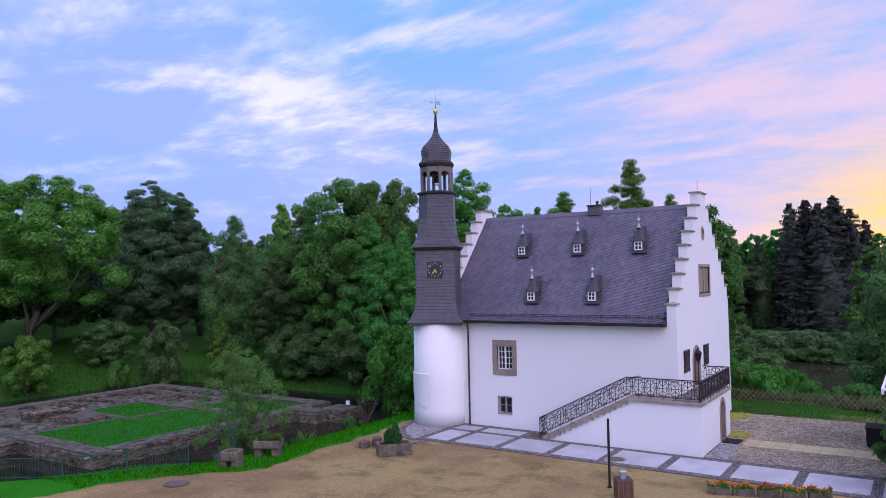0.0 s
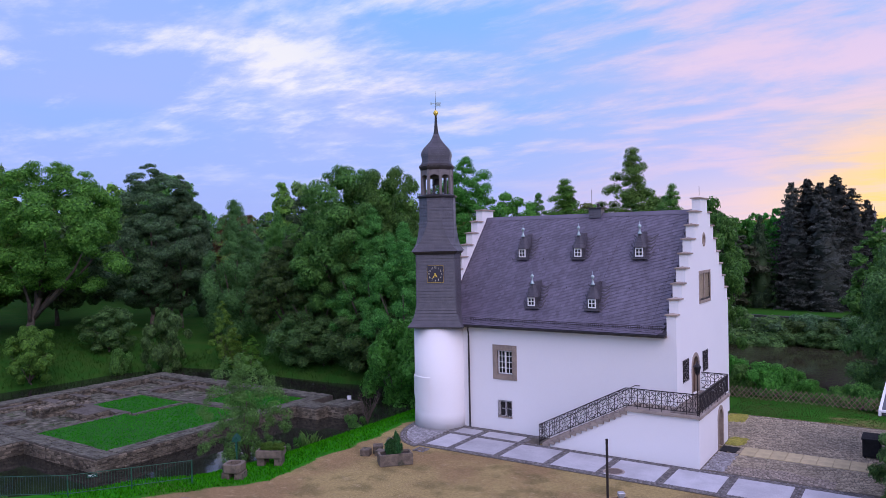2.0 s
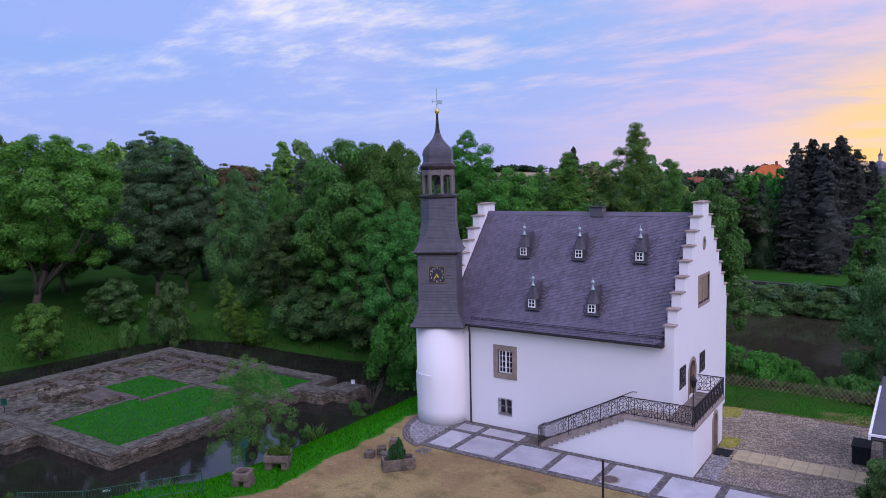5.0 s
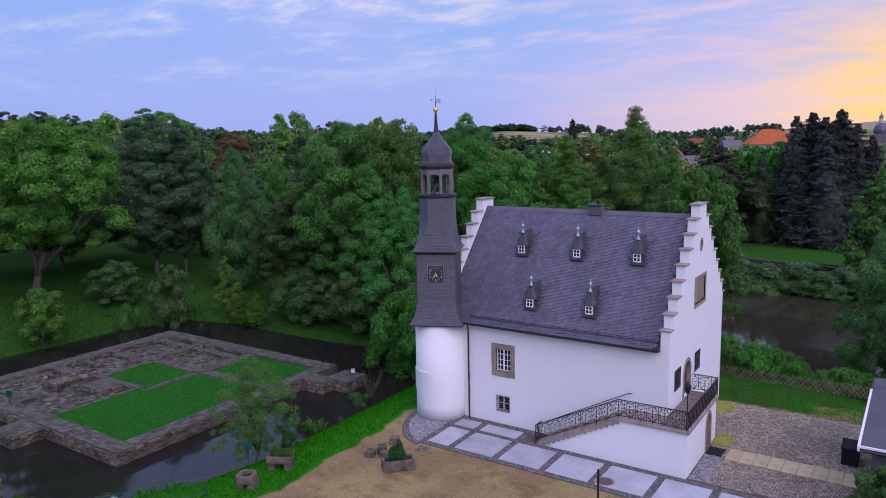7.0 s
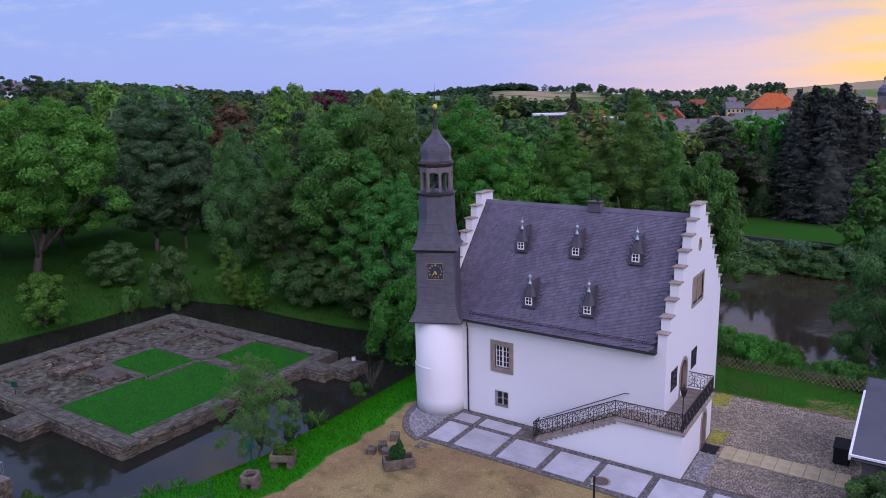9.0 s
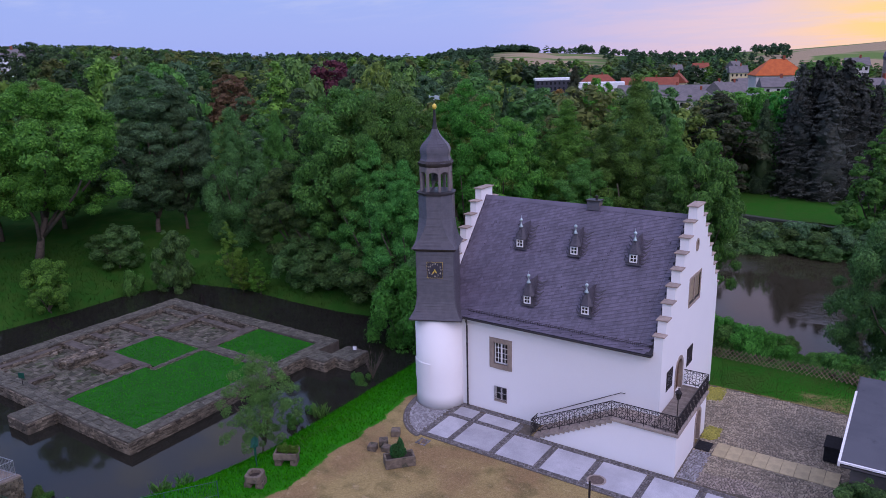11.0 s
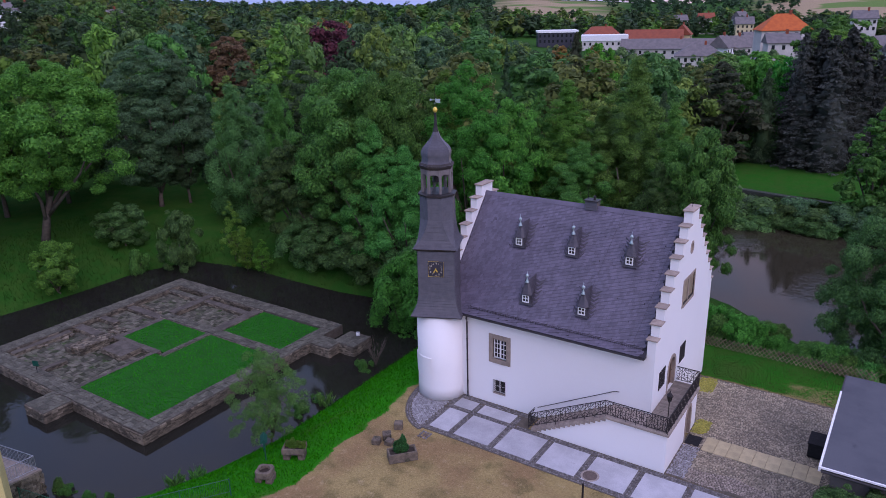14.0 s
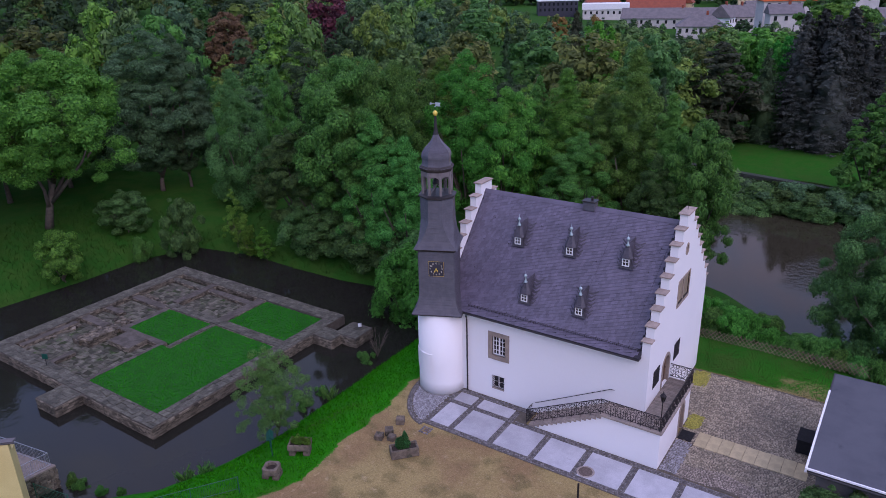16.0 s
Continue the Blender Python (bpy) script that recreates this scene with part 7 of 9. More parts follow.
def lumps(c, r, squash, rng, cuts=0):
    """The dense twiggy hearts of boughs round the points c."""
    bv, bf = BALLS[cuts]
    k, m = len(c), len(bv)
    v = c[:, None, :] + bv[None] * r[:, None, None] * rng.uniform(0.74, 1.16, (k, m, 1)) * np.array([1, 1, squash])
    return v.reshape(-1, 3), (bf[None] + np.arange(k)[:, None, None] * m).reshape(-1, 3)


def crown_arrays(seed, R, H, boughs, bough, style, squash=0.78, droop=0.0, cuts=2, dense=1.0, leaf=1.0, many=1, low=0.02, ragged=0.13):
    """A crown of billowing boughs on z = 0: each one a coat of leaves on its outer side, round a small dense heart."""
    rng = np.random.default_rng(seed)
    if style in ("fir", "spire"):
        return fir_arrays(rng, R, H, boughs, bough, style)
    up = np.array([0.0, 0.0, 1.0])
    zz = np.linspace(low, 0.98, 200)
    cdf = np.cumsum(crown_profile(style, zz) + 0.30)
    z = np.interp((np.arange(boughs) + rng.uniform(0.1, 0.9, boughs)) / boughs * cdf[-1], cdf, zz)
    prof = crown_profile(style, z)
    a = np.arange(boughs) * 2.39996 + rng.uniform(-0.5, 0.5, boughs)
    lobes = 1 + 0.16 * np.sin(a * 2 + rng.uniform(0, 6) + z * 4) + 0.11 * np.sin(a * 3 + rng.uniform(0, 6) + z * 9)
    br = R * bough * rng.uniform(0.62, 1.35, boughs) * (0.50 + 0.50 * prof)
    reach = np.maximum(prof * R * lobes * rng.uniform(0.95 - ragged, 0.95 + ragged, boughs) - br * 0.7, 0.0)
    reach = np.where(z > 0.92, reach * 0.7, reach)
    reach = np.where(rng.uniform(0, 1, boughs) < 0.30, reach * rng.uniform(0.15, 0.65, boughs), reach)
    c = np.stack([reach * np.cos(a), reach * np.sin(a), np.minimum(z * H, H - br * squash)], -1)
    out = unit(c * np.array([1, 1, 0.0]) + 1e-6 + up * (z[:, None] - 0.30) * R)
    # leaves spread evenly over every bough, each bough turned its own way
    bv, bf = BALLS[cuts]
    fc = unit(bv[bf].mean(1))
    w, x, y, zq = unit(rng.normal(0, 1, (boughs, 4))).T
    turn = np.stack([1 - 2 * (y * y + zq * zq), 2 * (x * y - w * zq), 2 * (x * zq + w * y), 2 * (x * y + w * zq), 1 - 2 * (x * x + zq * zq), 2 * (y * zq - w * x), 2 * (x * zq - w * y), 2 * (y * zq + w * x), 1 - 2 * (x * x + y * y)], -1).reshape(-1, 3, 3)
    d = np.einsum("kij,fj->kfi", turn, fc)
    keep = (d * (out * 0.8 + up * 0.45)[:, None, :]).sum(-1) > rng.uniform(-0.70, -0.25, d.shape[:2])
    keep &= rng.uniform(0, 1, d.shape[:2]) < dense
    k, f = np.nonzero(keep)
    k, f = np.repeat(k, many), np.repeat(f, many)
    dk = unit(d[k, f] + (rng.normal(0, 0.10, (len(k), 3)) if many > 1 else 0.0))
    lump = 1 + 0.20 * np.sin(dk[:, 0] * 5 + k) * np.cos(dk[:, 1] * 5 + 2 * k) * np.cos(dk[:, 2] * 4 + 3 * k) + rng.uniform(-0.26, 0.20, len(k))
    pos = c[k] + dk * (br[k] * lump)[:, None] * np.array([1, 1, squash])
    if droop:
        pos[:, 2] -= droop * br[k] * rng.uniform(0, 2.5, len(k))
    nrm = unit(dk * np.array([1, 1, 1 / squash]) + out[k] * 0.2 + up * 0.25 + rng.normal(0, 0.45, dk.shape))
    v, q = leaf_faces(pos, nrm, br[k] * (1.34, 0.67, 0.335)[cuts] * leaf / many ** 0.62, rng, 0.8)
    if dense < 0.8 or cuts == 0:
        return v, q
    cv, cq = lumps(c, br * 0.55, squash, rng)
    return np.concatenate([v, cv]), np.concatenate([q, cq + len(v)])


def fir_arrays(rng, R, H, boughs, per, style):
    """Drooping boughs all along a straight stem, round a dense core."""
    n = boughs
    z = np.linspace(0.01, 0.99, n) + rng.uniform(-0.02, 0.02, n)
    a = rng.uniform(0, 2 * np.pi, n)
    power = 0.56 if style == "fir" else 0.9
    ln = R * np.clip(1 - z, 0.012, 1) ** power * rng.uniform(0.62, 1.10, n) * (1 + 0.12 * np.sin(a * 3 + z * 9))
    t = rng.uniform(0.12, 1.0, (n, per)) ** 0.75
    side = rng.normal(0, 0.15, (n, per)) * ln[:, None] * (1.15 - t)
    hang = -0.34 * t ** 1.3 + 0.16 * t ** 4
    x = np.cos(a)[:, None] * ln[:, None] * t - np.sin(a)[:, None] * side
    y = np.sin(a)[:, None] * ln[:, None] * t + np.cos(a)[:, None] * side
    leaf = R * 0.42 / per ** 0.5
    zz = z[:, None] * H + hang * ln[:, None] - np.abs(rng.normal(0, 0.45, (n, per))) * leaf - np.abs(side) * 0.25
    pos = np.stack([x, y, np.maximum(zz, -H * 0.04)], -1)
    nrm = unit(np.stack([np.cos(a)[:, None] * 0.6 + 0 * t, np.sin(a)[:, None] * 0.6 + 0 * t, 0.7 + 0 * t], -1) + rng.normal(0, 0.4, (n, per, 3)))
    v, q = leaf_faces(pos, nrm, leaf, rng, 0.45)
    k = 14
    cz = np.linspace(0.04, 0.86, k)
    cr = R * (1 - cz) ** power * 0.44
    ca = np.arange(k) * 2.4
    cv, cq = lumps(np.stack([cr * 0.3 * np.cos(ca), cr * 0.3 * np.sin(ca), cz * H], -1), np.maximum(cr, 0.02 * R), 1.6, rng)
    return np.concatenate([v, cv]), np.concatenate([q, cq + len(v)])


KINDS = {}


def tree_kind(key, seed, R, H, boughs, bough, style, mat, trunk_h, trunk_r, forks, name="tree", squash=0.78, droop=0.0, low=0.6, lean=(0.0, 0.0), cuts=2, dense=1.0, leaf=1.0, many=1, ragged=0.13):
    """One tree at the origin: tapered trunk with limbs, and a crown on it; kept as the pattern for its copies."""
    v, q = crown_arrays(seed, R, H, boughs, bough, style, squash, droop, cuts, dense, leaf, many, ragged=ragged)
    v += np.array([lean[0], lean[1], trunk_h])
    KINDS[key] = (numpy_mesh("crown", v, q, mat), trunk_mesh(seed, trunk_h, H, R, trunk_r, forks, low, style in ("fir", "spire"), lean), name, R, float(v[:, 2].max()))


def trunk_mesh(seed, trunk_h, H, R, r, forks, low=0.6, straight=False, lean=(0.0, 0.0)):
    rk = random.Random(seed)
    g = Geo()
    top = trunk_h + H * (0.95 if straight else 0.55)
    k0 = 0.0 if straight else 1.0
    bend = [rk.uniform(-0.3, 0.3) * k0 for _ in range(4)]
    lx_, ly_ = lean
    g.tube([(0, 0, -0.5), (bend[0] * 0.2 + lx_ * 0.25, bend[1] * 0.2 + ly_ * 0.25, trunk_h * 0.5), (bend[0] + lx_ * 0.6, bend[1] + ly_ * 0.6, trunk_h), (bend[2] + lx_, bend[3] + ly_, top)], r, 8, r * 0.2)
    for k in range(forks):
        a = 2 * math.pi * k / forks + rk.uniform(-0.4, 0.4)
        z0 = trunk_h * rk.uniform(low, 1.05)
        ln = R * rk.uniform(0.5, 0.8)
        s = z0 / max(trunk_h, 0.01)
        bx, by = (bend[0] + lx_ * 0.6) * s, (bend[1] + ly_ * 0.6) * s
        g.tube([(bx, by, z0), (lx_ * 0.7 + ln * 0.35 * math.cos(a), ly_ * 0.7 + ln * 0.35 * math.sin(a), z0 + H * 0.20), (lx_ + ln * 0.7 * math.cos(a), ly_ + ln * 0.7 * math.sin(a), z0 + H * 0.38), (lx_ + ln * math.cos(a), ly_ + ln * math.sin(a), z0 + H * 0.52)], r * 0.5, 5, r * 0.1)
    return g.mesh("trunk", M_BARK, True)


def plant(key, x, y, top, label, category="tree", turn=0.0, wide=1.0, group="", z=None, mat=None, radius=None):
    """A tree of that kind with its top at that height, its crown of that radius."""
    crown_me, trunk_me, name, R, full = KINDS[key]
    base = float(ground_z(np.array([x]), np.array([y]))[0]) if z is None else z
    k = (top - base) / full
    w = radius / R if radius else k * wide
    root = new(name)
    for nm, me in (("trunk", trunk_me), ("crown", crown_me)):
        ob = new(nm, me)
        ob.parent = root
        if nm == "crown" and mat is not None:
            ob.material_slots[0].link = "OBJECT"
            ob.material_slots[0].material = mat
    root.matrix_basis = Matrix.Translation((x, y, base)) @ Matrix.Rotation(turn, 4, "Z") @ Matrix.Diagonal((w, w, k, 1))
    return tagged(root, label, category, group)


tree_kind("oak1", 101, 7.0, 15.0, 100, 0.19, "round", L_MID, 3.0, 0.45, 7, squash=0.56)
tree_kind("oak_far", 121, 7.0, 15.0, 120, 0.165, "round", L_MID, 3.0, 0.45, 5, cuts=1, squash=0.56)
tree_kind("lime_far", 122, 5.2, 16.5, 120, 0.18, "egg", L_MID, 0.5, 0.4, 5, cuts=1, squash=0.56)
tree_kind("oak2", 102, 6.5, 15.5, 100, 0.19, "round", L_MID, 2.5, 0.42, 7, squash=0.56)
tree_kind("oak3", 103, 7.5, 15.0, 165, 0.145, "round", L_MID, 2.0, 0.45, 7, many=2, squash=0.66)
tree_kind("maple", 113, 7.5, 14.0, 135, 0.17, "round", L_BRIGHT, 6.0, 0.55, 6, squash=0.6, low=0.30, lean=(2.9, 1.9), many=2)
tree_kind("airy", 104, 6.8, 19.0, 150, 0.17, "tall", L_BLUE, 2.5, 0.38, 9, squash=0.52, many=2)
tree_kind("horn", 105, 4.9, 16.5, 130, 0.17, "egg", L_DARK, 0.6, 0.35, 5, squash=1.1, many=2)
tree_kind("ash", 106, 5.0, 16.5, 140, 0.165, "tall", L_MID, 2.5, 0.35, 7, many=2, squash=0.72, ragged=0.30)
tree_kind("alder", 114, 4.6, 17.0, 190, 0.165, "cone", L_ALDER, 1.5, 0.33, 7, many=2, squash=0.72, ragged=0.42)
tree_kind("birch", 115, 4.4, 16.0, 100, 0.20, "egg", L_BLUE, 1.5, 0.25, 7, squash=0.6)
tree_kind("lime", 116, 5.2, 16.5, 120, 0.19, "egg", L_MID, 0.5, 0.4, 6, many=2, squash=0.68, droop=0.05)
tree_kind("fir1", 107, 5.6, 19.5, 440, 40, "fir", L_FIR, 0.6, 0.4, 0, "spruce_tree")
tree_kind("fir2", 117, 5.2, 19.0, 440, 40, "fir", L_FIR, 0.6, 0.4, 0, "spruce_tree")
tree_kind("thicket", 112, 3.6, 7.0, 44, 0.24, "round", L_MID, 0.3, 0.14, 6, "bush")
tree_kind("bush", 108, 2.4, 4.2, 36, 0.24, "round", L_MID, 0.2, 0.10, 6, "bush", squash=0.6)
tree_kind("loose", 118, 1.9, 5.0, 36, 0.24, "egg", L_MID, 0.5, 0.07, 8, "young_tree", squash=0.55, dense=0.7)
tree_kind("shrub", 109, 1.6, 1.7, 12, 0.36, "round", L_MID, 0.1, 0.06, 5, "shrub", squash=0.7)
tree_kind("sapling", 110, 1.8, 4.8, 130, 0.15, "round", L_MID, 0.7, 0.07, 11, "young_tree", squash=0.85, dense=0.66, many=2, ragged=0.35)
tree_kind("leaner", 119, 5.4, 11.0, 150, 0.150, "round", L_DARK, 1.0, 0.30, 6, squash=0.7, lean=(-3.6, 0.8), many=2)
tree_kind("cypress", 111, 0.24, 1.25, 60, 0.34, "tall", L_YEW, 0.02, 0.03, 0, "cypress", squash=2.2, cuts=1)

NEAR = [
    # kind, x, y, top, radius, turn, material, label
    ("maple", -83.2, 40.6, 21.4, 7.3, 0.0, L_BRIGHT, "broad light-green deciduous tree with a leaning forked trunk"),
    ("oak_far", -95.5, 42.6, 22.8, 5.8, 2.7, L_BRIGHT, "tall light-green deciduous tree"),
    ("oak2", -87.5, 29.5, 19.5, 6.5, 0.7, L_MID, "green deciduous tree on the far bank"),
    ("oak_far", -94.0, 25.5, 19.5, 7.0, 1.7, L_MID, "green deciduous tree on the far bank"),
    ("airy", -84.0, 57.0, 22.6, 6.9, 0.9, L_BLUE, "tall bluish-green tree with foliage in level tiers"),
    ("airy", -82.6, 60.6, 21.3, 4.6, 2.9, L_BLUE, "bluish-green tree with foliage in level tiers"),
    ("horn", -71.4, 60.2, 17.5, 4.6, 0.2, L_DARK, "dense dark-green conical hornbeam"),
    ("horn", -73.4, 69.5, 16.4, 3.4, 2.0, L_MID, "dense green conical hornbeam"),
    ("oak3", -51.0, 58.9, 20.2, 7.3, 0.0, L_MID, "large dense green deciduous tree over the water"),
    ("oak3", -47.0, 60.4, 19.8, 5.8, 2.4, L_MID, "large dense green deciduous tree in the wood's edge"),
    ("oak1", -58.2, 56.9, 12.4, 4.6, 1.2, L_DARK, "dark green deciduous tree over the water"),
    ("lime", -53.4, 55.9, 10.4, 3.9, 1.9, L_DARK, "dark green lime tree over the water"),
    ("lime", -45.2, 55.2, 15.2, 4.5, 1.2, L_MID, "green lime tree with hanging boughs over the water"),
    ("lime", -40.6, 54.2, 13.6, 4.0, 2.2, L_MID, "green lime tree with hanging boughs over the water"),
    ("ash", -40.0, 64.4, 20.6, 5.0, 0.6, L_FRESH, "bright green ash tree behind the tower"),
    ("oak1", -36.6, 66.6, 16.8, 4.2, 2.6, L_BRIGHT, "green deciduous tree behind the chapel"),
    ("birch", -36.2, 73.8, 17.0, 2.6, 2.2, L_MID, "slender green birch behind the chapel"),
    ("alder", -32.0, 71.8, 18.2, 5.4, 0.5, L_BRIGHT, "green alder behind the chapel"),
    ("alder", -28.2, 72.6, 15.6, 4.8, 1.5, L_ALDER, "green alder behind the chapel"),
    ("ash", -27.6, 66.0, 13.0, 4.0, 2.5, L_MID, "green deciduous tree behind the chapel"),
    ("alder", -24.2, 70.9, 20.8, 5.6, 1.1, L_ALDER, "tall pointed green alder behind the stepped gable"),
    ("alder", -20.0, 69.6, 16.8, 3.6, 0.2, L_ALDER, "pointed green alder behind the stepped gable"),
    ("oak2", -16.2, 66.8, 15.2, 3.4, 3.1, L_MID, "green tree at the pond's edge"),
    ("lime", -19.5, 64.8, 12.0, 3.6, 1.4, L_DARK, "dark green tree at the pond's edge"),
    ("birch", -26.4, 86.7, 15.7, 2.0, 1.0, L_BLUE, "small pale bluish-green tree beyond the alders"),
    ("thicket", -36.4, 47.6, 5.3, 3.1, 0.4, L_FRESH, "bright green bush overhanging the moat"),
    ("thicket", -38.5, 52.6, 5.0, 3.2, 1.4, L_DARK, "dark shrub at the water's edge"),
    ("leaner", 3.5, 60.8, 11.4, 4.9, 0.0, L_DARK, "dark green tree leaning over the pond"),
    ("lime_far", -4.2, 99.5, 13.4, 3.8, 0.8, L_MID, "dark tree on the pond's far shore"),
    ("lime_far", 1.5, 99.5, 14.5, 5.0, 2.0, L_DARK, "dark tree on the pond's far shore"),
    ("lime_far", 8.5, 98.5, 16.0, 5.0, 2.0, L_DARK, "dark tree on the pond's far shore"),
    ("fir1", -18.0, 129.9, 20.3, 5.6, 0.0, L_FIR, "dark broad spruce tree behind the lawn"),
    ("fir2", -15.8, 131.2, 20.9, 6.0, 1.0, L_FIR, "dark broad spruce tree behind the lawn"),
    ("fir1", -13.7, 129.4, 20.0, 6.6, 2.0, L_FIR, "dark broad spruce tree behind the lawn"),
    ("fir2", -11.7, 130.6, 21.2, 6.6, 3.0, L_FIR, "dark broad spruce tree behind the lawn"),
    ("fir1", -9.4, 130.8, 18.9, 6.0, 2.6, L_FIR, "dark broad spruce tree behind the lawn"),
    ("fir2", -16.8, 127.0, 15.5, 5.6, 5.0, L_FIR, "dark broad spruce tree behind the lawn"),
    ("fir2", -12.6, 126.0, 17.0, 6.8, 4.0, L_FIR, "dark broad spruce tree behind the lawn"),
    ("fir1", -7.4, 131.6, 17.0, 4.6, 0.7, L_FIR, "dark broad spruce tree behind the lawn"),
    ("fir1", -22.3, 126.8, 15.0, 3.4, 4.0, L_BLUE, "bluish spruce tree behind the lawn"),
    ("oak_far", -27.2, 132.4, 15.0, 3.3, 0.3, L_FRESH, "bright green round tree beside the spruces"),
    ("oak_far", -24.2, 133.0, 15.7, 3.3, 1.9, L_FRESH, "bright green round tree beside the spruces"),
    ("oak_far", -21.0, 134.0, 16.4, 3.3, 3.4, L_FRESH, "bright green round tree beside the spruces"),
    ("lime_far", -28.6, 123.0, 16.2, 6.8, 0.4, L_DOME, "dark olive-brown round tree beyond the pond"),
    ("oak_far", -30.6, 162.0, 15.2, 7.8, 0.4, L_BRIGHT, "bright green round tree beyond the pond"),
    ("lime_far", -37.0, 126.0, 14.0, 6.0, 1.4, L_DARK, "dark deciduous tree beyond the pond"),
    ("oak_far", -34.4, 106.0, 18.7, 5.6, 0.4, L_DARK, "dark deciduous tree beyond the pond"),
    ("oak_far", -22.7, 199.4, 18.1, 8.5, 1.4, L_BRIGHT, "light green round tree before the village"),
    ("oak_far", -25.8, 234.2, 20.4, 9.5, 2.4, L_MID, "green round tree before the village"),
    ("fir2", -52.3, 119.6, 20.9, 3.8, 0.4, L_DOME, "tall brownish larch in the woods"),
    ("oak_far", -52.6, 130.4, 18.4, 4.2, 0.4, L_LIME, "light green round tree in the woods"),
    ("oak_far", -66.5, 75.0, 15.5, 6.0, 1.9, L_MID, "mid-green deciduous tree in the wood's edge"),
    ("ash", -49.0, 74.0, 18.6, 5.0, 0.1, L_BRIGHT, "light green deciduous tree in the wood's edge"),
    ("lime_far", -81.0, 72.0, 13.2, 4.8, 1.3, L_BLUE, "grey-green deciduous tree in the wood's edge"),
    ("oak_far", -95.0, 50.5, 16.5, 5.5, 0.3, L_DARK, "dark green deciduous tree in the wood's edge"),
    ("oak_far", -96.3, 68.6, 23.0, 5.8, 2.3, L_MID, "green deciduous tree in the wood's edge"),
    ("oak_far", -104.0, 44.0, 17.5, 5.5, 1.5, L_MID, "green deciduous tree in the wood's edge"),
    ("oak_far", -137.0, 116.0, 20.0, 6.4, 1.5, L_RUST, "rust-brown deciduous tree in the woods"),
    ("oak3", -30.0, 80.0, 14.0, 5.0, 2.7, L_DARK, "dark green deciduous tree by the pond"),
    ("bush", -75.6, 45.9, 5.2, 2.8, 0.2, L_DARK, "round dark bush on the far bank"),
    ("bush", -67.4, 47.2, 5.3, 2.2, 1.2, L_DARK, "small round tree on the far bank"),
    ("bush", -71.6, 35.5, 4.4, 2.4, 2.2, L_BRIGHT, "light green bush on the far bank"),
    ("bush", -79.5, 28.5, 4.0, 2.6, 2.9, L_MID, "bush on the far bank"),
    ("loose", -63.4, 51.6, 5.7, 1.7, 0.4, L_YEL, "yellowish young tree on the far bank"),
    ("loose", -60.4, 50.6, 3.0, 1.6, 0.9, L_LIME, "fresh green shrub on the far bank"),
    ("loose", -58.0, 50.9, 2.4, 1.3, 2.4, L_LIME, "fresh green shrub on the far bank"),
    ("shrub", -70.4, 43.6, 1.2, 1.3, 0.3, L_MID, "low shrub on the far bank"),
    ("thicket", -55.0, 53.6, 3.8, 2.8, 0.4, L_DARK, "dark shrub under the trees at the water"),
    ("thicket", -50.5, 53.6, 4.2, 3.0, 1.8, L_DARK, "dark shrub under the trees at the water"),
    ("thicket", -45.5, 53.6, 5.0, 3.2, 3.0, L_DARK, "dark shrub under the trees at the water"),
    ("thicket", -42.0, 54.0, 5.0, 3.2, 0.9, L_DARK, "dark shrub under the trees at the water"),
    ("sapling", -33.2, 28.4, 5.3, 2.25, 0.7, L_SAP, "young multi-stemmed tree on the moat bank"),
]
for key, x, y, top, wide, turn, mt, label in NEAR:
    plant(key, x, y, top, label, "bush" if key in ("bush", "shrub", "thicket") else "tree", turn, mat=mt, radius=wide)
# shrubs behind the fence and at the shores
rb = random.Random(31)
for k, (x, y, h, w) in enumerate(((-13.4, 56.0, 2.6, 1.5), (-12.2, 56.4, 2.9, 1.5), (-11.2, 56.0, 2.3, 1.3), (-10.0, 56.5, 2.5, 1.5), (-8.9, 56.1, 1.9, 1.2), (-8.0, 56.4, 2.2, 1.1), (-6.6, 56.0, 1.5, 1.0), (-5.2, 56.1, 1.2, 0.8), (-3.6, 56.3, 1.5, 1.1), (-2.2, 56.0, 1.1, 0.9), (-0.6, 56.2, 0.9, 0.9), (0.8, 56.0, 1.0, 0.9))):
    plant("shrub", x, y, h, "fresh green leafy shrub behind the lattice fence", "shrub", rb.uniform(0, 6), group="shrubs behind the fence", mat=L_FRESH if k in (1, 3, 4, 5, 6) else L_MID, radius=w)
for k in range(7):
    plant("shrub", -13.0 + k * 1.9 + rb.uniform(-0.4, 0.4), 58.3 + rb.uniform(-0.7, 0.7) + max(0, 4 - k) * 0.8, rb.uniform(0.2, 1.0), "green shrub on the pond's bank", "shrub", rb.uniform(0, 6), rb.uniform(0.9, 1.3), "shrubs on the pond bank", mat=L_MID)
for k in range(15):
    plant("shrub", -21.0 + k * 1.9 + rb.uniform(-0.6, 0.6), 96.6 + rb.uniform(-0.8, 0.8), rb.uniform(1.0, 3.0), "dark bushy shrub on the pond's far shore", "shrub", rb.uniform(0, 6), rb.uniform(0.9, 1.3), "shrubs on the far shore", mat=L_BLUE if k % 2 else L_DARK)
for k in range(17):
    plant("shrub", -21.0 + k * 1.7 + rb.uniform(-0.5, 0.5), 95.0 + rb.uniform(-0.5, 0.5) - 0.02 * k, rb.uniform(-0.4, 0.5), "low dark shrub at the pond's far edge", "shrub", rb.uniform(0, 6), rb.uniform(1.0, 1.4), "shrubs on the far shore", mat=L_DARK)
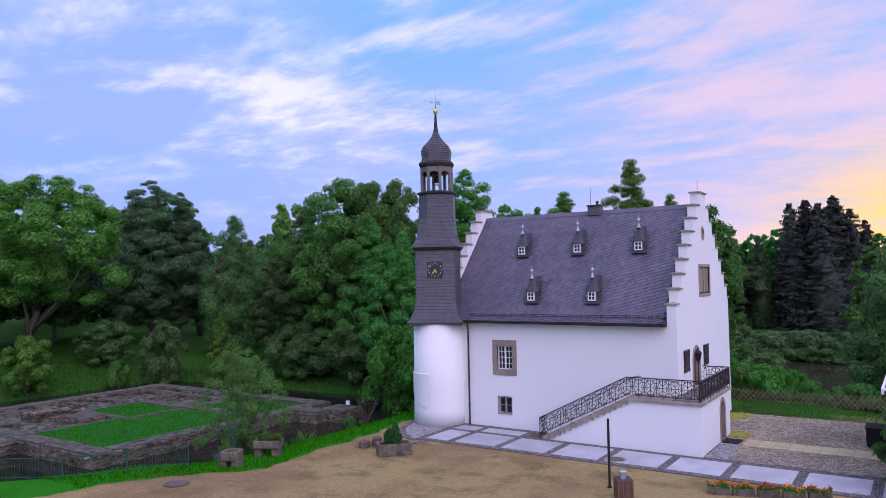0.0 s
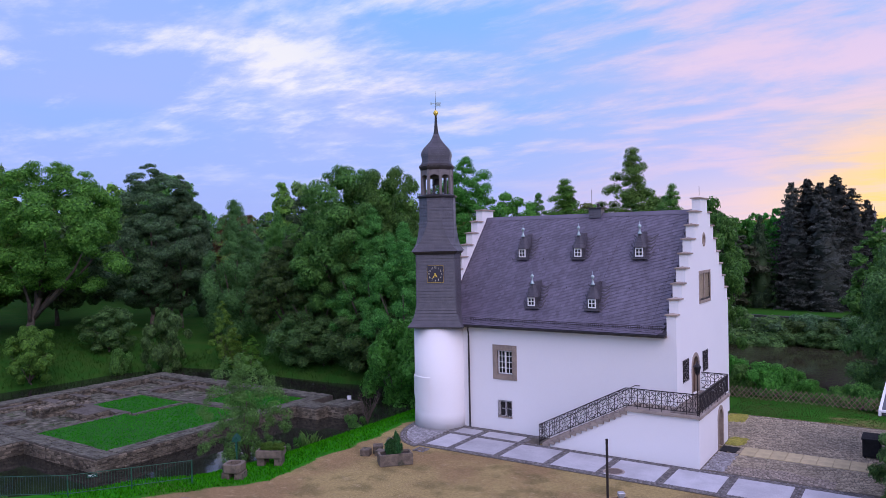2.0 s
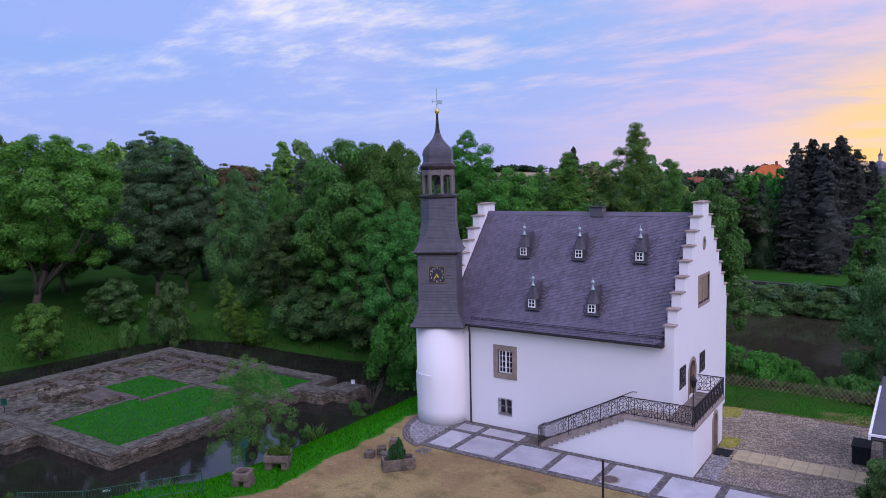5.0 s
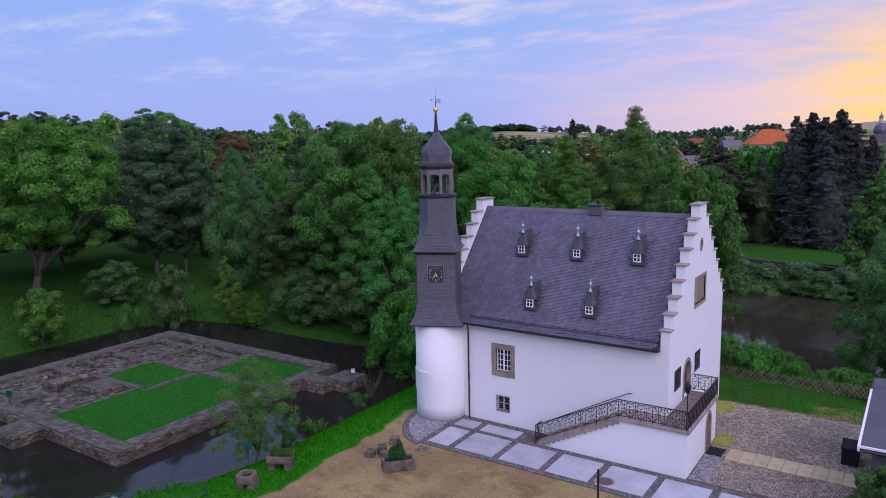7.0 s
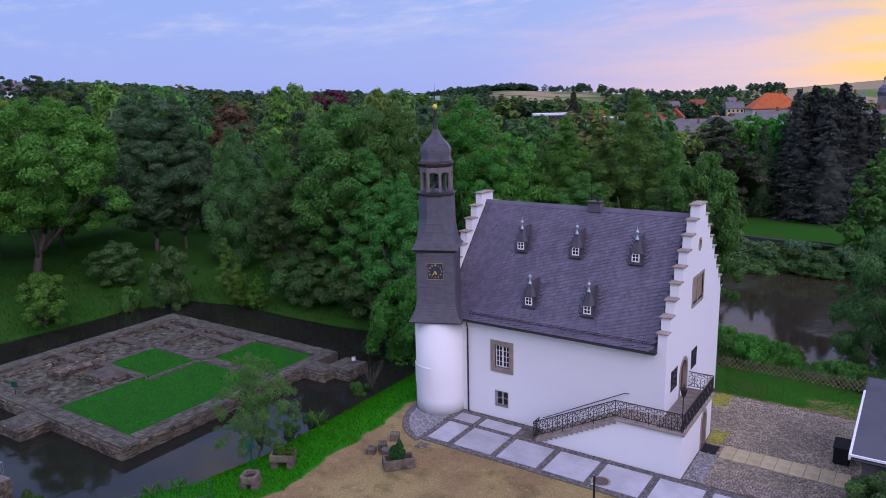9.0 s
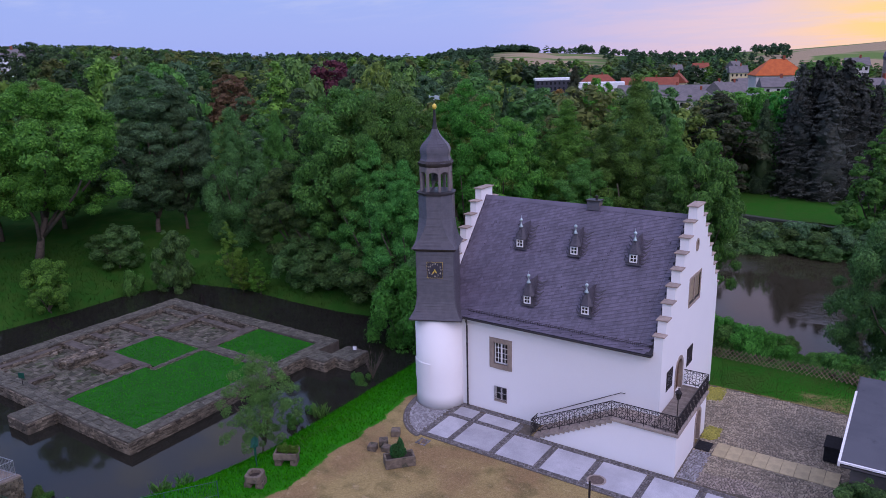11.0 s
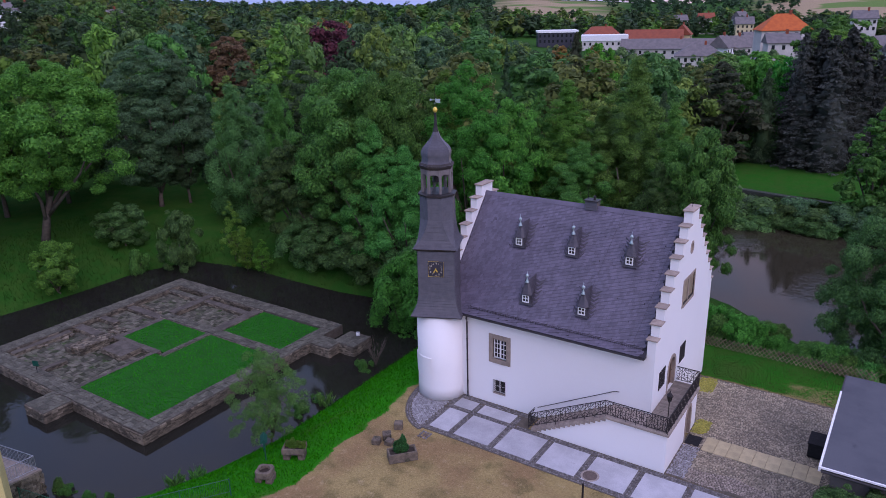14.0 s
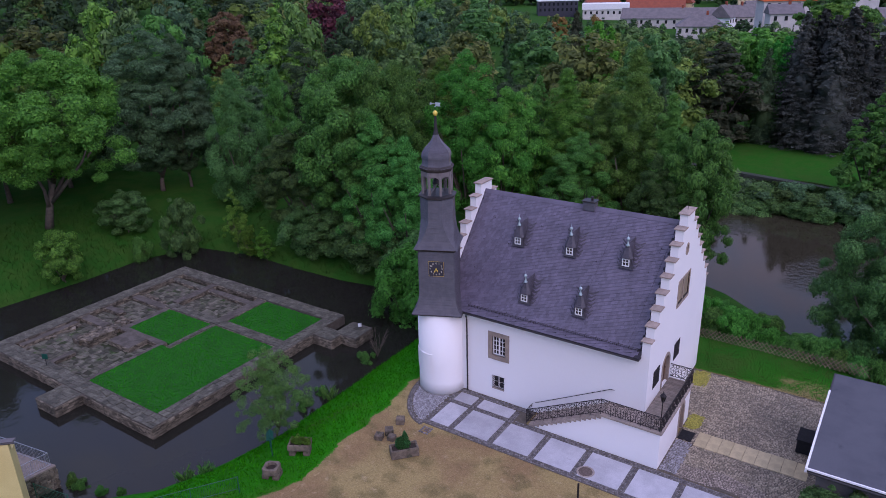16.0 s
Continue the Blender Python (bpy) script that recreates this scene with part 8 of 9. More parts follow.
for x, y in ((-29.9, 23.6), (-31.4, 22.4), (-32.9, 31.9), (-33.0, 34.2), (-33.2, 39.5), (-38.6, 18.0), (-37.0, 18.4), (-35.6, 18.9), (-39.6, 17.9)):
    plant("shrub", x - 1.2, y, -1.05 + rb.uniform(0, 0.35), "tuft of leafy weeds at the water's edge", "weeds", rb.uniform(0, 6), 0.55, "weeds at the water", mat=L_MID)
for x, y, t, w in ((-0.5, 34.9, 3.8, 1.5), (0.9, 34.8, 3.95, 1.6), (2.5, 34.7, 3.95, 1.6), (4.2, 34.6, 3.9, 1.6), (-0.2, 33.8, 2.6, 1.4), (1.6, 33.6, 2.8, 1.5), (3.4, 33.5, 2.8, 1.5)):
    plant("bush", x, y, t, "dense dark green ivy bush against the shed", "bush", rb.uniform(0, 6), group="bushes by the shed", mat=L_DARK, radius=w)
# clipped hedge across the pond
hv, hq = [], []
rngh = np.random.default_rng(9)
for x0, y0, x1, y1 in ((-30.0, 103.9, 4.0, 97.2),):
    nh = 16000
    t = rngh.uniform(0, 1, nh)
    side = rngh.integers(0, 3, nh)
    hx, hy = x0 + (x1 - x0) * t, y0 + (y1 - y0) * t
    gz = ground_z(hx, hy)
    off = np.where(side == 0, -0.6, np.where(side == 1, 0.6, rngh.uniform(-0.6, 0.6)))
    hz = np.where(side == 2, 1.25, rngh.uniform(0, 1.25, nh)) + rngh.normal(0, 0.04, nh)
    p = np.stack([hx, hy + off + rngh.normal(0, 0.05, nh), gz + hz], -1)
    nrm = unit(rngh.normal(0, 1, (nh, 3)))
    tan = unit(np.cross(nrm, rngh.normal(0, 1, (nh, 3))))
    bit = np.cross(nrm, tan)
    hv = np.stack([p - tan * 0.2, p + bit * 0.12, p + tan * 0.2, p - bit * 0.12], 1).reshape(-1, 3)
    hq = np.arange(nh * 4).reshape(-1, 4)
hedge = thing("hedge", (-13, 103, 0), "long clipped dark green hedge beyond the pond", "hedge")
part("leaves", numpy_mesh("leaves", hv, hq, L_DARK), L_DARK, hedge)
part("twig_core", Geo().add([(-30.0, 103.9 - 0.5, -0.5), (4.0, 96.7, -0.5), (4.0, 97.7, -0.5), (-30.0, 104.4, -0.5), (-30.0, 103.4, 1.2), (4.0, 96.7, 1.2), (4.0, 97.7, 1.2), (-30.0, 104.4, 1.2)], [(0, 3, 2, 1), (4, 5, 6, 7), (0, 1, 5, 4), (1, 2, 6, 5), (2, 3, 7, 6), (3, 0, 4, 7)]), L_FIR, hedge)
# plants in the troughs
for k, (u, v, h) in enumerate(((-0.34, 0.05, 0.66), (-0.26, -0.06, 0.78), (-0.16, 0.04, 0.72), (-0.02, -0.05, 0.92), (0.07, 0.04, 1.10), (0.16, -0.03, 0.96))):
    p = TR3M @ Vector((u, v, 0))
    plant("cypress", p.x, p.y, 0.62 + h, "small dark green cypress in the stone planter", "cypress", k, group="cypresses in the planter", z=0.40, radius=0.20)
for k in range(6):
    p = TR2M @ Vector((-0.45 + 0.18 * k, 0.1 * (-1) ** k, 0))
    plant("shrub", p.x, p.y, 1.02 + 0.06 * (k % 3), "small dry houseleek and fern tuft in the trough", "plant", k, 1.0, "plants in the trough", z=0.72, mat=L_YEL)
# bare shrub at the water and its twigs
tw = Geo()
rt = random.Random(77)
for k in range(26):
    a, ln = rt.uniform(0, 6.28), rt.uniform(1.4, 2.7)
    sp = rt.uniform(0.2, 0.55)
    pts = [(-34.0, 40.6, -1.6)]
    for j in range(1, 5):
        pts.append((-34.0 + math.cos(a) * sp * ln * j / 4 + rt.uniform(-0.06, 0.06), 40.6 + math.sin(a) * sp * ln * j / 4 + rt.uniform(-0.06, 0.06), -1.6 + ln * j / 4))
    tw.tube(pts, 0.028, 4, 0.006)
    for j in (2, 3):
        b = a + rt.uniform(-1.2, 1.2)
        p = pts[j]
        tw.tube([p, (p[0] + 0.35 * math.cos(b), p[1] + 0.35 * math.sin(b), p[2] + 0.35)], 0.012, 3, 0.004)
solid("bare_shrub", tw, M_BARK, "leafless many-stemmed shrub at the water's edge", "shrub")
# rushes at the bank
for x, y in ((-34.6, 21.9), (-33.3, 33.9), (-33.9, 22.9)):
    g = Geo()
    for k in range(60):
        a, r = rt.uniform(0, 6.28), rt.uniform(0, 0.5)
        b, h = rt.uniform(0, 6.28), rt.uniform(0.6, 1.2)
        px, py = x + r * math.cos(a), y + r * math.sin(a)
        g.add([(px - 0.03, py, -1.7), (px + 0.03, py, -1.7), (px + 0.25 * h * math.cos(b), py + 0.25 * h * math.sin(b), -1.7 + h * 0.75), (px + 0.5 * h * math.cos(b), py + 0.5 * h * math.sin(b), -1.7 + h)], [(0, 1, 2), (0, 2, 3)])
    tagged(part("rushes", g, L_MID), "clump of rushes at the water's edge", "rushes", kind="stuff")
# flower boxes
for k in range(5):
    x, y, a = -7.35 + k * 0.90, 31.15 + k * 0.28, math.atan2(0.30, 0.90)
    fb = thing("flower_box", (x, y, -0.04), "grey stone flower box full of orange blossoms", "flower box", "row of flower boxes")
    M = Matrix.Translation((x, y, -0.04)) @ Matrix.Rotation(a, 4, "Z")
    g = Geo()
    o = [(-0.42, -0.17), (0.42, -0.17), (0.42, 0.17), (-0.42, 0.17)]
    g.loops([[(u * 0.95, v * 0.9, 0.0) for u, v in o], [(u, v, 0.30) for u, v in o], [(u * 0.93, v * 0.8, 0.30) for u, v in o], [(u * 0.93, v * 0.8, 0.2) for u, v in o]])
    part("box", g.moved(M), M_STONE, fb)
    rng = np.random.default_rng(200 + k)
    for nm, mt, n, zlo, zhi, s in (("leaves", L_MID, 420, 0.22, 0.42, 0.085), ("blossoms", L_FLOWER, 150, 0.36, 0.52, 0.075)):
        p = np.stack([rng.uniform(-0.44, 0.44, n), rng.normal(0, 0.10, n), rng.uniform(zlo, zhi, n)], -1)
        p[:, 2] += 0.06 * np.sin(p[:, 0] * 9 + k)
        tan = unit(rng.normal(0, 1, (n, 3)))
        bit = unit(np.cross(tan, rng.normal(0, 1, (n, 3))))
        v = np.stack([p - tan * s * 0.5, p + bit * s * 0.4, p + tan * s * 0.5, p - bit * s * 0.4], 1).reshape(-1, 3)
        me = numpy_mesh(nm, v, np.arange(n * 4).reshape(-1, 4), mt)
        me.transform(M)
        part(nm, me, mt, fb)

# ---- woods to the hills ----


def place(b, d):
    f = d / math.sqrt(1 + b * b)
    return -math.sin(HEAD) * f + math.cos(HEAD) * b * f, math.cos(HEAD) * f + math.sin(HEAD) * b * f


def woods(name, spots, style_pool, mat, label):
    """Many crowns joined: spots are rows of x, y, ground, height, radius, pattern and colour."""
    V, Q, T = [], [], []
    base = 0
    for x, y, gz, h, r, k, turn, col in spots:
        v, q = style_pool[k]
        c, s = math.cos(turn), math.sin(turn)
        w = np.stack([(v[:, 0] * c - v[:, 1] * s) * r + x, (v[:, 0] * s + v[:, 1] * c) * r + y, v[:, 2] * h + gz], -1)
        V.append(w)
        Q.append(q + base)
        T.append(np.tile(np.array([*col, 1.0]), (len(w), 1)))
        base += len(w)
    me = numpy_mesh(name, np.concatenate(V), np.concatenate(Q), mat, np.concatenate(T))
    return tagged(new(name, me), label, "woods", kind="stuff")


def pool(boughs, bough, seeds, styles, cuts):
    """Crown patterns one metre wide and one high, shaped for a tree some 2.5 times as high as its radius."""
    out = []
    for sd, st in zip(seeds, styles):
        tall = 2.5 if st == "round" else 4.2
        n, b = (boughs * 5, 10) if st in ("fir", "spire") else (boughs, bough)
        v, q = crown_arrays(sd, 1.0, tall, n, b, st, 0.75, 0.0, cuts, low=0.20)
        v[:, 2] = 0.06 + v[:, 2] / tall * 0.94
        out.append((v, q))
    return out


rng_w = np.random.default_rng(12)
POOL_STYLES = ["round", "round", "round", "egg", "tall", "round", "fir", "spire"]
close_pool = pool(48, 0.22, range(300, 308), POOL_STYLES, 2)
near_pool = pool(50, 0.20, range(310, 318), POOL_STYLES, 1)
mid_pool = pool(16, 0.32, range(330, 338), POOL_STYLES, 1)


far_pool = pool(10, 0.41, range(320, 326), ["round", "round", "egg", "round", "egg", "round"], 0)
TINTS = [(1.2, 1.25, 1.2), (1.9, 1.7, 1.1), (0.8, 0.85, 1.0), (1.0, 1.15, 1.6), (1.6, 2.0, 1.0), (0.65, 0.65, 0.8), (1.5, 1.1, 0.95), (1.4, 1.6, 1.2), (0.9, 1.3, 1.0), (0.6, 0.65, 0.8)]
BROWN, COPPER = (2.6, 0.95, 0.9), (1.2, 0.22, 0.9)


def open_ground(x, y, d, b):
    """Clearings: water, lawns, the town and the fields."""
    if d < 112 and b < -0.2 or d < 96 and b < 0.1:
        return True
    if -32 < x < 12 and 55 < y < 127:
        return True
    if 285 < d < 560 and 0.10 < b < 0.66:
        return (x * 12.9898 + y * 78.233) % 1.0 > 0.35
    return False


spots, spots_close, spots_mid, spots_back = [], [], [], []
tries = 0
taken = {}
while len(spots) + len(spots_close) + len(spots_mid) + len(spots_back) < 2500 and tries < 60000:
    tries += 1
    d = math.sqrt(78 ** 2 + (560 ** 2 - 78 ** 2) * rng_w.uniform() ** 1.25)
    b = rng_w.uniform(-0.72, 0.74)
    f = d / math.sqrt(1 + b * b)
    x = -math.sin(HEAD) * f + math.cos(HEAD) * b * f
    y = math.cos(HEAD) * f + math.sin(HEAD) * b * f
    if open_ground(x, y, d, b) or any(math.hypot(x - t[1], y - t[2]) < 6.5 for t in NEAR):
        continue
    gap = 10.2 + d * 0.013
    key = (int(x // gap), int(y // gap))
    if any(math.hypot(x - px, y - py) < gap for i in (-1, 0, 1) for j in (-1, 0, 1) for px, py in taken.get((key[0] + i, key[1] + j), ())):
        continue
    gz = float(ground_z(np.array([x]), np.array([y]))[0])
    if d < 190 and min(float(shore(np.array([x]), np.array([y]), p)[0]) for p in (MOAT, POND)) < 1.0:
        continue
    h = rng_w.uniform(11.0, 21.0) * (0.9 if b > 0.08 else 1.0)
    lim = 26.1 - d * float(np.interp(b, [-0.6, -0.515, -0.365, -0.25, -0.14, -0.035, 0.01, 0.06, 0.09, 0.12, 0.18, 0.25, 0.31, 0.36, 0.48, 0.54, 0.7], [-0.03, -0.026, -0.008, 0.004, 0.017, 0.028, 0.020, 0.032, 0.047, 0.055, 0.056, 0.059, 0.071, 0.064, 0.062, 0.046, 0.04]))
    h = min(h, lim - gz + rng_w.uniform(-3.0, 1.0), (lim if b > 0.08 else 17.0 + 0.03 * d) - gz)
    if h < 5.0:
        continue
    k = int(rng_w.integers(0, 8 if d < 340 else 6))
    r = h * rng_w.uniform(0.36, 0.46) * (0.60 if k in (3, 4, 6, 7) else 1.0)
    col = TINTS[int(rng_w.integers(0, len(TINTS)))]
    u = rng_w.uniform()
    if d < 105:
        pass
    elif u < 0.03:
        col = BROWN
    elif k in (6, 7):
        col = (0.5, 0.6, 0.75)
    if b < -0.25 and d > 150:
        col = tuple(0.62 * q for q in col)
    taken.setdefault(key, []).append((x, y))
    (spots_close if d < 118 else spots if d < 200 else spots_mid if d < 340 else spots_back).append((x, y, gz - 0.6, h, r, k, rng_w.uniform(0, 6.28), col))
for x, y, top, r, k, tint in ((-128.0, 78.7, 24.0, 6.5, 5, 4), (-116.8, 77.7, 23.0, 6, 0, 0), (-144.3, 108.0, 23.0, 6.5, 1, 3), (-94.1, 90.1, 23.1, 5.5, 3, 4), (-95.4, 96.1, 23.1, 5.5, 0, 7), (-87.6, 109.7, 22.2, 5.5, 5, 1), (-91.2, 119.6, 22.0, 6, 1, 7), (-109.4, 130.6, 21.4, 6, 0, 2)):
    spots.append((x, y, 0.0, top, r, k, x, TINTS[tint]))
for bq, dq, top, r, k, tint in ((-0.60, 330, 31.5, 8, 0, 5), (-0.55, 340, 32.0, 7, 1, 9), (-0.51, 345, 31.0, 8, 2, 2), (-0.46, 320, 29.5, 7, 5, 7), (-0.42, 335, 28.5, 7, 0, 0), (-0.36, 300, 27.0, 6, 2, 6), (-0.63, 300, 30.0, 7, 2, 4)):
    fq = dq / math.sqrt(1 + bq * bq)
    spots.append((-math.sin(HEAD) * fq + math.cos(HEAD) * bq * fq, math.cos(HEAD) * fq + math.sin(HEAD) * bq * fq, top - 19.0, 19.0, r, k, dq, TINTS[tint]))
spots.append((-124.0, 137.6, 0.0, 22.4, 8.6, 1, 0.4, COPPER))
spots.append((-146.4, 134.5, 1.0, 20.0, 4.5, 4, 0.4, (1.9, 1.7, 1.2)))
woods("woods", spots_close, close_pool, L_WOODS, "edge of the deciduous woods in mixed greens")
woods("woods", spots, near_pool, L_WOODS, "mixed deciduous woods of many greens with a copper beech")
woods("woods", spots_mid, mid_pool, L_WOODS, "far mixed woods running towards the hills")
spots = spots_back
n_back = len(spots)
tries = 0
while len(spots) < n_back + 1900 and tries < 40000:
    tries += 1
    d = 540 + 1500 * rng_w.uniform() ** 1.1
    b = rng_w.uniform(-0.70, 0.72)
    f = d / math.sqrt(1 + b * b)
    x = -math.sin(HEAD) * f + math.cos(HEAD) * b * f
    y = math.cos(HEAD) * f + math.sin(HEAD) * b * f
    field = 0.06 < b < 0.215 and 880 < d < 1330 or b > 0.46 and d > 800
    dense = b < 0.03 or d < 900 or -0.06 < b < 0.125 and d > 1380
    if field and rng_w.uniform() > 0.004 or not dense and rng_w.uniform() > 0.35:
        continue
    gz = float(ground_z(np.array([x]), np.array([y]))[0])
    h = rng_w.uniform(11, 18)
    # past 900 m the tint turns bluish: distance haze put into the crown colour
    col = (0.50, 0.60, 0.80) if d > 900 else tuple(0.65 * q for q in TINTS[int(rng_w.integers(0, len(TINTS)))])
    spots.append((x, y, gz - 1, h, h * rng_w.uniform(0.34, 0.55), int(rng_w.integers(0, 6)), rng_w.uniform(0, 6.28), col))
# the hill's own wood, its tint blued for haze as well
for k in range(420):
    b, d = rng_w.uniform(-0.035, 0.122), rng_w.uniform(1480, 1800)
    x, y = place(b, d)
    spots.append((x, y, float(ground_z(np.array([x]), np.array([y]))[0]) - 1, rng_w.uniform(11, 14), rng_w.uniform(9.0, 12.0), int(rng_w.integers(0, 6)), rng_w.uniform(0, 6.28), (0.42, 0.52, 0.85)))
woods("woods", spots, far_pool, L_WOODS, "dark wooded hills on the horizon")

# ---- the small town beyond the woods ----


def town_house(b, d, eave, ridge, ln, wd, turn, wall_m, roof_m, label, hip=0.0, flat_roof=False, floors=2, bays=5, category="house"):
    """A far house: walls to the eaves, a gabled or hipped roof, rows of windows on the side that faces the valley."""
    x, y = place(b, d)
    gz = float(ground_z(np.array([x]), np.array([y]))[0]) - 1.0
    hs = thing("house", (x, y, gz), label, category)
    M = Matrix.Translation((x, y, 0)) @ Matrix.Rotation(HEAD + math.atan(-b) + turn, 4, "Z")
    hl, hw = ln / 2, wd / 2
    if flat_roof or hip:
        part("wall", Geo().box(-hl, -hw, gz, hl, hw, eave).moved(M), wall_m, hs)
    else:
        part("wall", Geo().prism([(-hw, gz), (hw, gz), (hw, eave), (0, ridge - 0.2), (-hw, eave)], "x", -hl, hl).moved(M), wall_m, hs)
    if flat_roof:
        rf = part("roof", Geo().box(-hl - 0.5, -hw - 0.5, eave, hl + 0.5, hw + 0.5, ridge).moved(M), roof_m, hs)
    else:
        e = 0.6
        hx = hl - hip
        rf = part("roof", Geo().add([(-hl - e, -hw - e, eave - 0.3), (hl + e, -hw - e, eave - 0.3), (hl + e, hw + e, eave - 0.3), (-hl - e, hw + e, eave - 0.3), (-hx - (0 if hip else e), 0, ridge), (hx + (0 if hip else e), 0, ridge),
                                     (-hl - e, -hw - e, eave - 0.05), (hl + e, -hw - e, eave - 0.05), (hl + e, hw + e, eave - 0.05), (-hl - e, hw + e, eave - 0.05)],
                                    [(0, 3, 2, 1), (0, 1, 7, 6), (1, 2, 8, 7), (2, 3, 9, 8), (3, 0, 6, 9), (6, 7, 5, 4), (7, 8, 5), (8, 9, 4, 5), (9, 6, 4)]).moved(M), roof_m, hs)
        part("chimney", Geo().box(hl * 0.2, -0.5, ridge - 1.0, hl * 0.2 + 0.9, 0.4, ridge + 1.3).moved(M), M_REDROOF, rf)
    fh = 3.1
    for f in range(floors):
        zt = eave - 0.9 - f * fh
        for k in range(bays):
            u = -hl + ln * (k + 0.5) / bays
            w = part("window", Geo().box(u - 0.55, -hw - 0.06, zt - 1.6, u + 0.55, -hw + 0.05, zt).moved(M), M_GLASS, hs)
    return hs


SPAN = 1279.0                   # bearings below are given as fractions of this


def bb(u):
    return (u - 784) / SPAN


town_house(bb(1357), 324, 12.7, 18.6, 18, 13, 0.25, M_TOWNWALL, M_TERRA, "tall pale villa with a bright orange hipped tile roof", 6.0, bays=5)
town_house(bb(1358), 305, 9.0, 12.2, 11, 8, 0.25, M_TOWNWALL, M_GREYROOF, "small annex with a grey roof", 0.0, bays=3, floors=1)
town_house(bb(1219), 335, 2.2, 6.6, 19, 13, 0.05, M_TOWNWALL, M_GREYROOF, "pale public building with a grey hipped roof and pediment", 6.0, bays=7, floors=1)
town_house(bb(1168), 385, 1.9, 6.4, 46, 13, -0.05, M_TOWNWALL, M_GREYROOF, "long building with a dark grey roof and white gable", 0.0, bays=12)
town_house(bb(1257), 372, 3.0, 8.4, 9, 9, 1.2, M_WHITE, M_GREYROOF, "white gabled house with a grey roof", 0.0, bays=3)
town_house(bb(1280), 380, 2.6, 7.8, 11, 10, 0.6, M_TOWNWALL, M_GREYROOF, "house with a brown-grey roof", 0.0, bays=4)
town_house(bb(1312), 392, 4.0, 9.0, 12, 10, 0.5, M_TOWNWALL, M_GREYROOF, "house with a brown-grey roof", 0.0, bays=4)
town_house(bb(1139), 470, 1.4, 7.4, 33, 14, 0.0, M_TOWNYELLOW, M_REDROOF, "long yellow school building with a red tile roof", 0.0, bays=12)
town_house(bb(1188), 478, 4.0, 9.7, 10, 10, 1.45, M_TOWNYELLOW, M_REDROOF, "yellow gabled wing with a red tile roof", 0.0, bays=4)
town_house(bb(1056), 440, 3.0, 6.0, 25, 14, 0.0, M_TOWNWALL, M_WHITE, "long white flat-roofed hall", 0.0, True, bays=8, floors=1)
town_house(bb(974), 455, 7.2, 8.4, 23, 14, 0.1, M_DIAL, M_WHITE, "glazed modern hall with a flat white roof", 0.0, True, bays=9, floors=2)
town_house(bb(1050), 480, 5.0, 9.2, 20, 12, 0.1, M_TOWNWALL, M_REDROOF, "house with a red hipped roof", 4.0, bays=4)
town_house(bb(1537), 270, 9.3, 13.1, 10, 9, 0.8, M_TOWNWALL, M_GREYROOF, "village house with a dark grey roof", 0.0, bays=4)
town_house(bb(1580), 262, 8.8, 13.0, 11, 9, 0.4, M_TOWNWALL, M_GREYROOF, "village house with a dark grey roof", 0.0, bays=4)
town_house(bb(1492), 420, 13.8, 17.4, 10, 9, 0.2, M_TOWNWALL, M_GREYROOF, "village house with a dark grey roof", 0.0, bays=4)
town_house(bb(1180), 620, 8.0, 12.0, 11, 9, 0.3, M_TOWNWALL, M_GREYROOF, "distant village house among the trees", 0.0, bays=4)
town_house(bb(1283), 600, 9.5, 14.3, 9, 8, 0.9, M_TOWNWALL, M_GREYROOF, "distant village house among the trees", 0.0, bays=4)
town_house(bb(1290), 540, 7.5, 12.0, 11, 9, 0.2, M_TOWNYELLOW, M_GREYROOF, "distant village house among the trees", 0.0, bays=4)
town_house(bb(1225), 650, 8.5, 12.5, 12, 9, 0.2, M_TOWNWALL, M_REDROOF, "distant village house among the trees", 0.0, bays=4)
